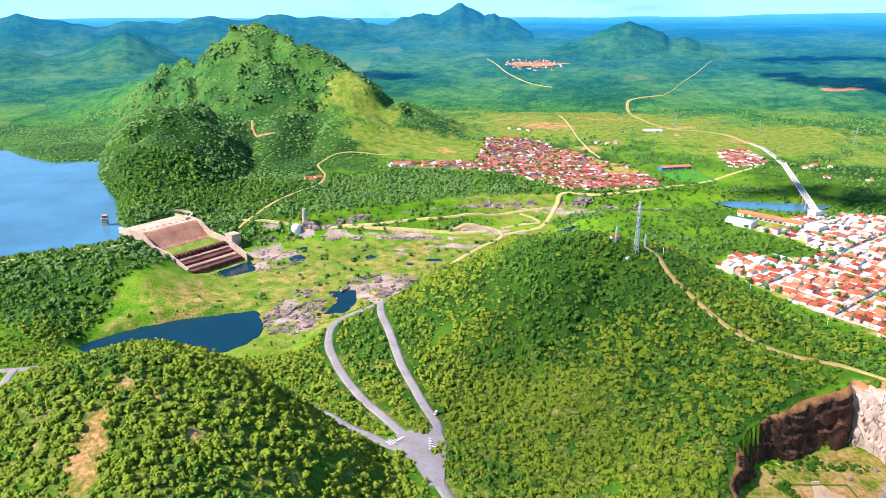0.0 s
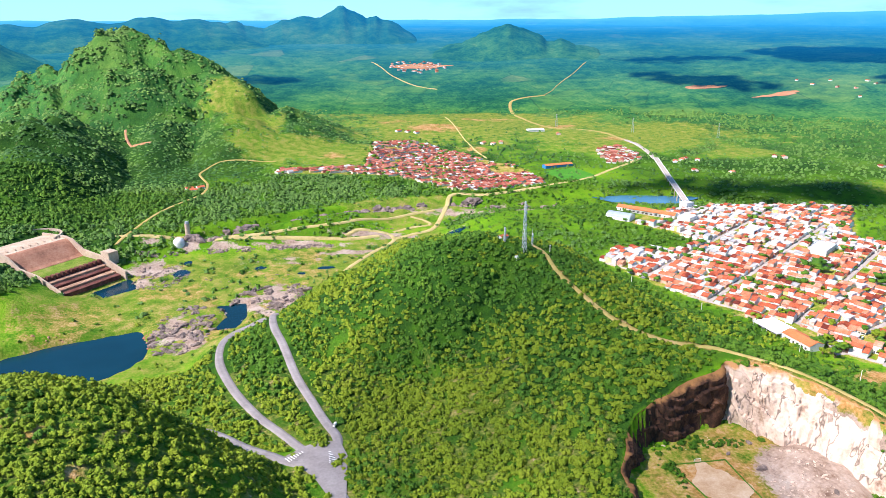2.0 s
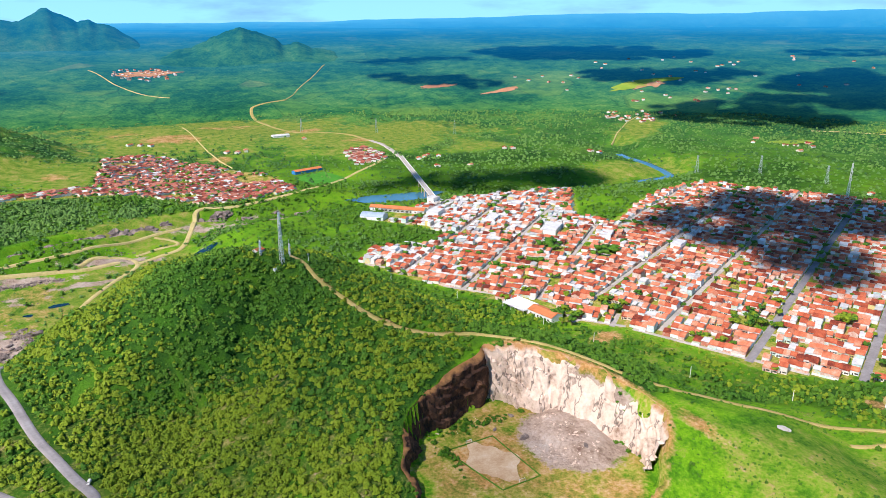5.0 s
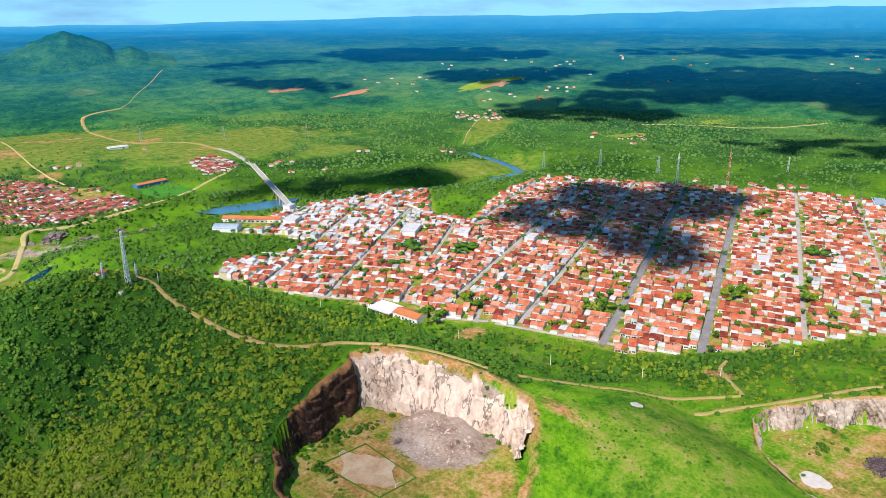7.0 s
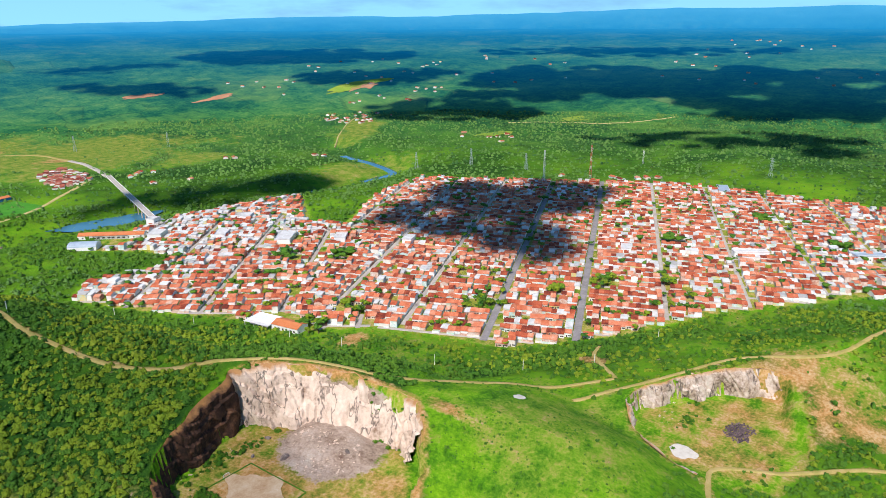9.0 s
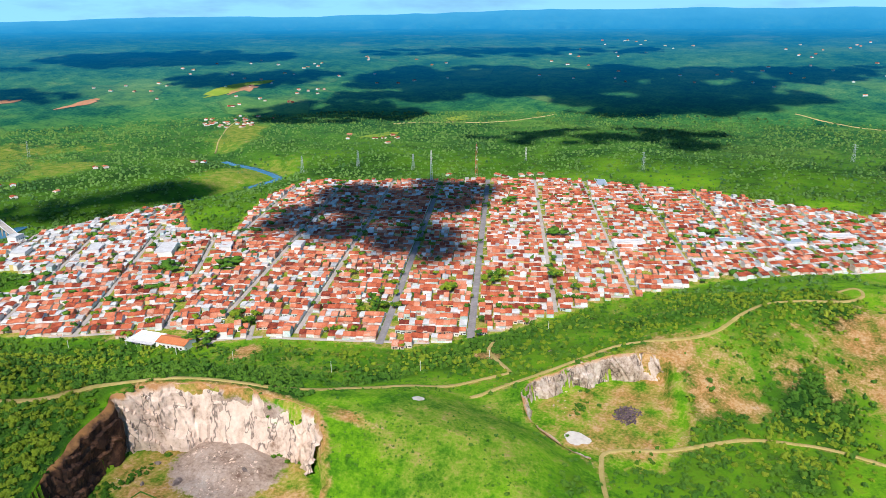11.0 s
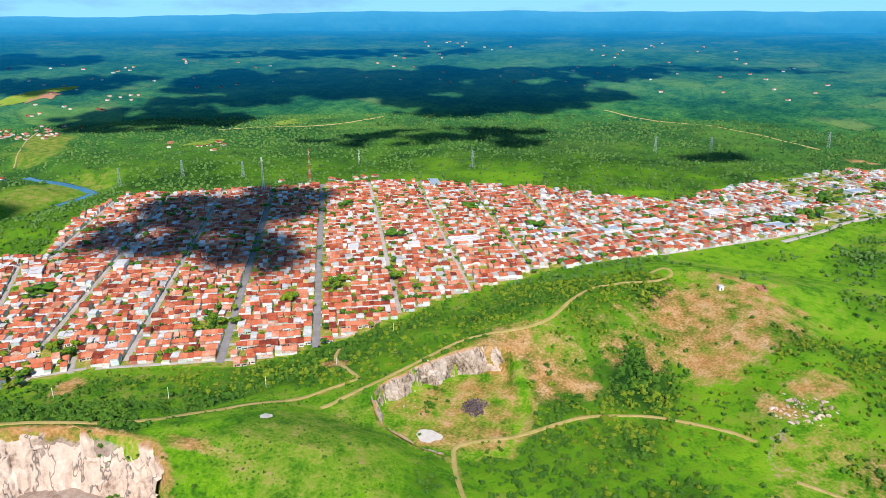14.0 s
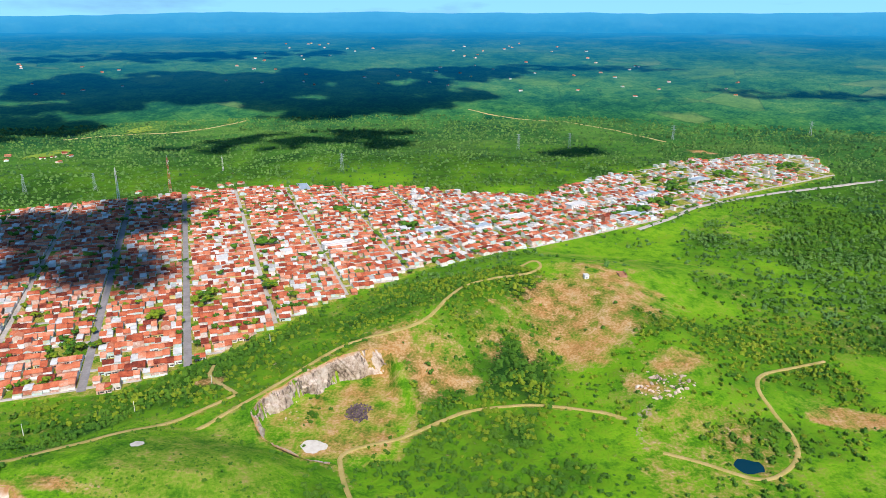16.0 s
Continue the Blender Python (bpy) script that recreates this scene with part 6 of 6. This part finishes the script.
# ---- rocks ----
def boulder_shape(rnd):
    bm = bmesh.new()
    bmesh.ops.create_icosphere(bm, subdivisions=1, radius=1.0)
    cuts = [(Vector((rnd.uniform(-1, 1), rnd.uniform(-1, 1), rnd.uniform(-0.4, 1))).normalized(), rnd.uniform(0.5, 0.85)) for _ in range(7)]
    for v in bm.verts:
        for n, d in cuts:
            over = v.co.dot(n) - d
            if over > 0:
                v.co -= n * over
    vs = np.array([v.co[:] for v in bm.verts]) * np.array([1.5, 0.8, 0.6])
    fs = np.array([[v.index for v in f.verts] for f in bm.faces])
    bm.free()
    return vs, fs


BOULDERS = [boulder_shape(random.Random(40 + k)) for k in range(6)]


def rocks(name, spots, label, seed, mat=None):
    rng = np.random.default_rng(seed)
    pts, size = [], []
    for cx, cy, rx, ry, n, lo, hi in spots:
        a, q = rng.uniform(0, 2 * np.pi, n), np.sqrt(rng.random(n))
        pts.append(np.column_stack([cx + rx * q * np.cos(a), cy + ry * q * np.sin(a)]))
        size.append(lo + (hi - lo) * rng.random(n) ** 2.5)
    pts, size = np.concatenate(pts), np.concatenate(size)
    keep = wave(pts[:, 0], pts[:, 1], 17, 3, 2.7) > -0.12
    ob = joined_crowns(name, pts[keep], size[keep], BOULDERS, mat or ROCK, label, 0.1)
    ob["category"] = "rocks"
    for p in ob.data.polygons:
        p.use_smooth = False


rocks("valley_rocks", [(-60, 725, 52, 40, 560, 0.6, 4.5), (-150, 660, 28, 60, 520, 0.7, 4.2), (-205, 815, 34, 40, 300, 0.6, 2.8), (-110, 690, 14, 40, 120, 0.6, 3), (-100, 790, 60, 30, 90, 0.5, 1.8), (-40, 850, 90, 20, 90, 0.5, 1.6)], "pale grey and pink rocks on the valley floor", 1)
rocks("gorge_rocks", [(x + (k - 2) * 9, y + (k - 2) * 3, 14, 5, 34, 1.4, 8.0) for x, y in GORGE for k in range(5)] + [(x, y, 20, 4.5, 110, 0.6, 2.4) for x, y in ((-226, 872), (-190, 880), (-155, 886), (-120, 889), (-85, 890), (-50, 893), (-20, 896))] + [(30, 950, 60, 8, 60, 0.6, 2.0), (230, 965, 60, 22, 120, 0.8, 3)], "grey and pink rocks along the gorge", 2)
for k, (x, y, rx, ry) in enumerate(((-180, 824, 9, 11), (-179, 859, 5, 7), (-90, 827, 7, 6), (-12, 815, 11, 5), (163, 912, 16, 9), (-40, 800, 5, 4))):
    patch("water_puddle", blob(x, y, rx, ry, 9.0 + k, 30, 0.35), POOL, "small dark blue pool in the marshy valley", 0.3, "water")
rocks("quarry_rubble", [(256, 300, 22, 26, 170, 0.3, 1.5), (205, 345, 20, 8, 40, 0.3, 1.4), (458, 150, 30, 8, 40, 0.3, 1.4), (500, -125, 14, 22, 80, 0.6, 2.8), (512, -110, 10, 10, 30, 0.8, 3.0)], "broken pale rocks on the quarry floor", 3, FACE)
rocks("shore_rocks", [(-180, 640, 8, 30, 60, 0.5, 2.4), (-262, 652, 30, 4, 14, 0.5, 2.0)], "rusty orange rocks on the pool shore", 8, RUST)
for x, y, s, k in ((238, 314, 3.2, 0), (226, 330, 1.8, 1), (262, 284, 2.2, 2), (244, 338, 2.0, 3), (-92, 741, 6, 4), (-30, 742, 6, 5), (-60, 700, 5, 0), (-150, 668, 4.5, 1)):
    v, f = BOULDERS[k]
    ob = tagged(new("boulder", make("boulder", [tuple(c) for c in v * s], [tuple(int(i) for i in q) for q in f], ROCK)), "large pale angular boulder lying on bare ground", "boulder", "large boulders")
    ob.matrix_world = pose(x, y, ground_at(x, y) + s * 0.25, 0, 0, 40 * k)


def scrap():
    rnd = random.Random(6)
    pieces = []
    for k in range(260):
        a, q = rnd.uniform(0, 6.28), math.sqrt(rnd.random()) * rnd.uniform(0.7, 1.15)
        x, y = 13 * q * math.cos(a), 9 * q * math.sin(a)
        s = rnd.uniform(0.4, 1.3)
        v, f = box(-s, -s * 0.4, -0.2, s, s * 0.4, 0.4)
        m = pose(x, y, 1.6 * (1 - q * q) * rnd.random() + 0.3, rnd.uniform(-30, 30), rnd.uniform(-30, 30), rnd.uniform(0, 180))
        pieces.append(([tuple(m @ Vector(c)) for c in v], f))
    ob = tagged(new("scrap_heap", make("scrap_heap", *merged(*pieces), SCRAP)), "dark heap of burnt scrap on the quarry floor", "heap", kind="stuff")
    ob.matrix_world = pose(457, 106, ground_at(457, 106))


scrap()


# ---- poles ----
def pole(x, y, h=9.0):
    e = base("utility_pole", x, y, 30, "pale concrete utility pole on the slope below the town", "pole", "utility poles")
    part("shaft", *beam((0, 0, -0.5), (0, 0, h), 0.35), WHITE, e)
    part("crossarm", *beam((-0.9, 0, h - 0.7), (0.9, 0, h - 0.7), 0.16), WHITE, e)


for x, y in ((372, 470), (386, 418), (405, 330), (440, 268), (478, 225), (560, 205), (334, 560), (187, 566), (300, 640)):
    pole(x, y)


# ---- trees in the town ----
def leafy(rnd):
    """A crown of many clumps."""
    vs, fs = [], []
    for k in range(9):
        a, q = rnd.uniform(0, 6.28), math.sqrt(rnd.random())
        v, f = COARSE[rnd.randrange(8)]
        s = rnd.uniform(0.32, 0.5)
        v = v * s + np.array([0.62 * q * math.cos(a), 0.62 * q * math.sin(a), rnd.uniform(0.0, 0.45) + 0.25 * (1 - q)])
        fs += [tuple(int(i) + len(vs) for i in t) for t in f]
        vs += [tuple(c) for c in v]
    return vs, fs


TREE_CROWNS = [make("crown", *leafy(random.Random(60 + k)), DARKWOODS if k % 2 else WOODS, True) for k in range(5)]


def trunk_mesh():
    pieces = [beam((0, 0, -0.4), (0.03, 0, 0.5), 0.11)]
    for k in range(4):
        a = k * 1.6
        pieces.append(beam((0.02, 0, 0.35 + 0.04 * k), (0.3 * math.cos(a), 0.3 * math.sin(a), 0.72), 0.06))
    return make("trunk", *merged(*pieces), BARK)


TRUNK = trunk_mesh()
rnd_tr = random.Random(12)
spots = []
for cx, cy, r in PARKS:
    for k in range(int(r * 0.9)):
        a, q = rnd_tr.uniform(0, 6.28), math.sqrt(rnd_tr.random())
        spots.append((cx + r * q * math.cos(a), cy + r * q * math.sin(a), rnd_tr.uniform(3.2, 5.6)))
for turn0, org, rule in GRIDS:
    c, s = math.cos(radians(turn0)), math.sin(radians(turn0))
    for k in range(24000):
        iu, v = rnd_tr.randrange(-30, 33), rnd_tr.uniform(-1250, 940)
        u = iu * PITCH_U + PITCH_U / 2 + rnd_tr.uniform(-2.0, 2.0)
        x, y = org[0] + u * c - v * s, org[1] + u * s + v * c
        if rnd_tr.random() < 0.15 + 0.85 * max(0.0, min(1.0, (float(wave(x, y, 48, 3, 4.4)) - 0.12) * 4)) and rule(np.array([x]), np.array([y]))[0] and inside(np.array([x]), np.array([y]), TOWN)[0] > 0 and all(math.hypot(x - hx, y - hy) > hr for hx, hy, hr in HALLS):
            spots.append((x, y, rnd_tr.uniform(2.0, 4.6)))
spots.sort(key=lambda p: math.hypot(p[0] - 330, p[1] - 250))
for x, y, s in spots[:260]:
    e = new("town_tree")
    e.matrix_world = pose(x, y, ground_at(x, y), 0, 0, rnd_tr.uniform(0, 360)) @ Matrix.Diagonal((s, s, s * 1.1, 1))
    tagged(e, "leafy green tree between the town houses", "tree", "trees in the town")
    part("trunk", TRUNK, None, None, e)
    cr = part("crown", TREE_CROWNS[rnd_tr.randrange(5)], None, None, e)
    cr.location = (0, 0, 0.75)
rest = np.array(spots[260:])
joined_crowns("town_trees_beyond", rest[:, :2], rest[:, 2], COARSE, DARKWOODS, "green trees among distant roofs", 0.9)
rng_q = np.random.default_rng(17)
bushes = [(205 + 9 * rng_q.normal(), 344 + 4 * rng_q.normal()) for _ in range(26)] + [(226 + 12 * rng_q.normal(), 340 + 3 * rng_q.normal()) for _ in range(30)]
bushes += [(185 + 3 * rng_q.normal(), 322 + 9 * rng_q.normal()) for _ in range(26)] + [(292 + 4 * rng_q.normal(), 268 + 14 * rng_q.normal()) for _ in range(26)] + [(455 + 16 * rng_q.normal(), 140 + 6 * rng_q.normal()) for _ in range(24)]
rim = [(147, 300), (148, 316), (158, 334), (170, 350), (190, 359), (210, 365), (228, 370)]
bushes += [(x + 3 * rng_q.normal(), y + 3 * rng_q.normal()) for x, y in rim for _ in range(9)]
bushes += [(420 + 14 * rng_q.normal(), 78 + 5 * rng_q.normal()) for _ in range(14)] + [(252 + 12 * rng_q.normal(), 362 + 2.5 * rng_q.normal()) for _ in range(20)]
joined_crowns("quarry_bushes", np.array(bushes), rng_q.uniform(0.8, 2.3, len(bushes)), FINE, SHRUB, "green bushes on the quarry floor and rim")
tuft_pts = np.column_stack([rng_q.uniform(250, 430, 5200), rng_q.uniform(125, 305, 5200)])
tuft_in = inside(tuft_pts[:, 0], tuft_pts[:, 1], MEADOW) > -6
tuft_in &= (wave(tuft_pts[:, 0], tuft_pts[:, 1], 26, 3, 4.9) + 0.5 * rng_q.uniform(-1, 1, 5200) > 0.12) & (quarry_edge(tuft_pts[:, 0], tuft_pts[:, 1]) < -3)
tuft_pts = tuft_pts[tuft_in]
joined_crowns("meadow_tufts", tuft_pts, 0.35 + 0.9 * rng_q.random(len(tuft_pts)) ** 3, TUFT, SHRUB, "low green tufts on the grassy hill", 0.0)
rng_v = np.random.default_rng(9)
vt = np.column_stack([rng_v.uniform(-110, 620, 900), rng_v.uniform(1050, 1570, 900)])
vt = vt[(inside(vt[:, 0], vt[:, 1], grown(VILLAGE, 14)) > 0)]
joined_crowns("village_trees", vt, rng_v.uniform(2.0, 4.5, len(vt)), COARSE, DARKWOODS, "green trees among village roofs", 0.6)
strip("water_river", [(905, 902), (940, 898), (985, 900), (1005, 930), (1015, 965), (1028, 1040), (1050, 1100)], 16.0, LAKE, "blue river winding through meadows", 0.5, category="water")
strip("water_river_pool", [(795, 925), (812, 905), (835, 888)], 16.0, LAKE, "blue river pool in the meadows", 0.5, category="water")
strip("road_out", [(1310, -680), (1254, -579), (1170, -440), (1079, -302), (1004, -238), (950, -185)], 7.0, PAVING, "grey road leading out of the town", 0.4)


# ---- far fields and settlements ----
RED_EARTH = simple("red_earth", [(0.3, (0.36, 0.16, 0.08)), (0.7, (0.55, 0.3, 0.18))], 0.02, 0.95, 0.1)
strip("road_track_red", [(-404, 1504), (-389, 1451), (-364, 1415), (-333, 1400)], 4.0, RED_EARTH, "red earth track on the wooded slope", 0.8)
PALE_FIELD = simple("pale_field", [(0.3, (0.16, 0.3, 0.03)), (0.7, (0.34, 0.38, 0.06))], 0.02, 0.95, 0.1)
for k, (x, y, rx, ry, mat) in enumerate(((1152, 2073, 60, 22, RED_EARTH), (1298, 1905, 70, 20, RED_EARTH), (1705, 1665, 60, 25, RED_EARTH), (1716, 1700, 150, 40, PALE_FIELD), (1373, 930, 70, 26, PALE_FIELD),
                                         (338, 2682, 120, 60, RED_EARTH), (1700, 900, 60, 30, PALE_FIELD))):
    patch("field_far", blob(x, y, rx, ry, 3.0 + k, 60, 0.75), mat, "bare reddish earth on the plain" if mat is RED_EARTH else "pale green field on the plain", 1.6, n=14)
rnd_f = random.Random(31)
wv_, wf_, rv2, rf3 = [], [], [], []
for cx, cy, r, n in ((338, 2682, 110, 50), (1375, 1383, 110, 24), (1705, 1600, 200, 16), (2300, 1500, 300, 14), (2500, 900, 300, 8), (2600, 300, 300, 10), (2700, -200, 350, 14), (2400, -600, 250, 6), (1600, 1900, 220, 10), (3200, 900, 350, 16), (3300, -100, 350, 16), (1337, 917, 90, 8), (2000, 1900, 250, 14)):
    for _ in range(n):
        a, q = rnd_f.uniform(0, 6.28), math.sqrt(rnd_f.random())
        x, y = cx + r * q * math.cos(a), cy + r * q * math.sin(a)
        m = pose(x, y, ground_at(x, y), 0, 0, rnd_f.uniform(0, 180))
        wall, wf, roof, rf = house_mesh(rnd_f.uniform(7, 13), 8, 3.0, 1.3)
        add(wall, wf, wv_, wf_, m)
        add(roof, rf, rv2, rf3, m)
tagged(new("far_house_walls", make("far_house_walls", wv_, wf_, WALLS)), "pale walls of far-off hamlets", "houses", kind="stuff")
tagged(new("far_roofs", make("far_roofs", rv2, rf3, TILE)), "red roofs of far-off hamlets", "houses", kind="stuff")
for pts in ([(350, 2290), (295, 2349), (237, 2501), (171, 2789)], [(658, 2128), (700, 2190), (757, 2292), (860, 2460), (977, 2645)], [(309, 1353), (300, 1523), (307, 1863)], [(1100, 1180), (1250, 1300), (1370, 1380)], [(1540, 1000), (1700, 800), (1900, 700)], [(1680, -380), (1900, -200), (2100, 100)]):
    strip("road_far_track", pts, 1.4, DIRT, "pale straight track across the plain", 1.2, 25)


# ---- clouds overhead, whose shadows lie on the land ----
CLOUD = simple("cloud", [(0.3, (0.75, 0.77, 0.8)), (0.7, (0.9, 0.9, 0.9))], 0.01, 1.0, 0.0)
CLOUD.node_tree.nodes["Principled BSDF"].inputs["Alpha"].default_value = 0.93


THIN = simple("dimming_veil", [(0.3, (0.75, 0.77, 0.8)), (0.7, (0.9, 0.9, 0.9))], 0.01, 1.0, 0.0)
THIN.node_tree.nodes["Principled BSDF"].inputs["Alpha"].default_value = 0.2


def cloud(x, y, rx, ry, turn, seed):
    """A cloud bank 2600 m up whose shadow falls round (x, y)."""
    rnd = random.Random(seed)
    bm = bmesh.new()
    s = 2600 / SUN_DIR.z
    c, sn = math.cos(turn), math.sin(turn)
    for k in range(85):
        a, q = rnd.uniform(0, 2 * math.pi), math.sqrt(rnd.random())
        u, v = rx * q * math.cos(a), ry * q * math.sin(a)
        size = min(rx, ry) * rnd.uniform(0.1, 0.42) * (1.25 - 0.6 * q)
        m = Matrix.Translation((u * c - v * sn, u * sn + v * c, size * 0.15)) @ Matrix.Diagonal((size, size, size * 0.45, 1))
        bmesh.ops.create_icosphere(bm, subdivisions=2, radius=1.0, matrix=m)
    me = bpy.data.meshes.new("cloud")
    bm.to_mesh(me)
    bm.free()
    me.materials.append(CLOUD)
    ob = new("shadow_cloud", me)
    ob.location = Vector((x, y, 10)) + SUN_DIR * s
    return tagged(ob, "white cumulus cloud high over the land", "cloud", kind="structure")


for n, args in enumerate(((850, 575, 195, 120, -0.3), (725, 440, 80, 60, 0.6), (640, 1020, 185, 66, -0.2), (790, 960, 60, 60, 0), (1600, 1250, 260, 170, -0.9), (1600, 480, 300, 110, -1.0), (2330, 1000, 600, 330, -1.1), (2260, 430, 380, 240, -1.2), (1900, 1240, 200, 90, -0.8), (2150, 380, 230, 90, -1.2), (1850, 1780, 240, 130, -0.8), (1230, 2200, 240, 110, -1.0), (3000, 1300, 700, 160, -1.1), (1560, 260, 70, 55, 0),
                          (1990, 520, 170, 60, -1.2), (2100, 2350, 520, 240, -0.7), (1950, 1800, 300, 120, -0.8), (2700, 300, 420, 180, -1.3), (1520, -150, 90, 50, -0.9), (1400, 2600, 260, 90, -0.4), (2900, -300, 360, 90, 1.5), (-240, 2500, 200, 80, 0.2), (2300, -900, 300, 70, 1.2))):
    cloud(*args, seed=n)


def dimming_veil(x, y, rx, ry, turn):
    """One unseen veil with a wavy edge, added to dim the ground below it."""
    bm = bmesh.new()
    bmesh.ops.create_icosphere(bm, subdivisions=4, radius=1.0)
    for v in bm.verts:
        a = math.atan2(v.co.y, v.co.x)
        q = 1 + 0.18 * math.sin(3 * a + 1) + 0.1 * math.sin(5 * a)
        v.co = (v.co.x * rx * q, v.co.y * ry * q, v.co.z * 20)
    me = bpy.data.meshes.new("cloud")
    bm.to_mesh(me)
    bm.free()
    me.materials.append(THIN)
    ob = new("shadow_cloud", me)
    ob.rotation_euler = (0, 0, turn)
    ob.location = Vector((x, y, 10)) + SUN_DIR * (2600 / SUN_DIR.z)
    return tagged(ob, "unseen thin veil added to dim the hill below", "cloud", kind="structure")


# added out of view, only to dim the tower hill
dimming_veil(150, 440, 170, 150, 0.9)
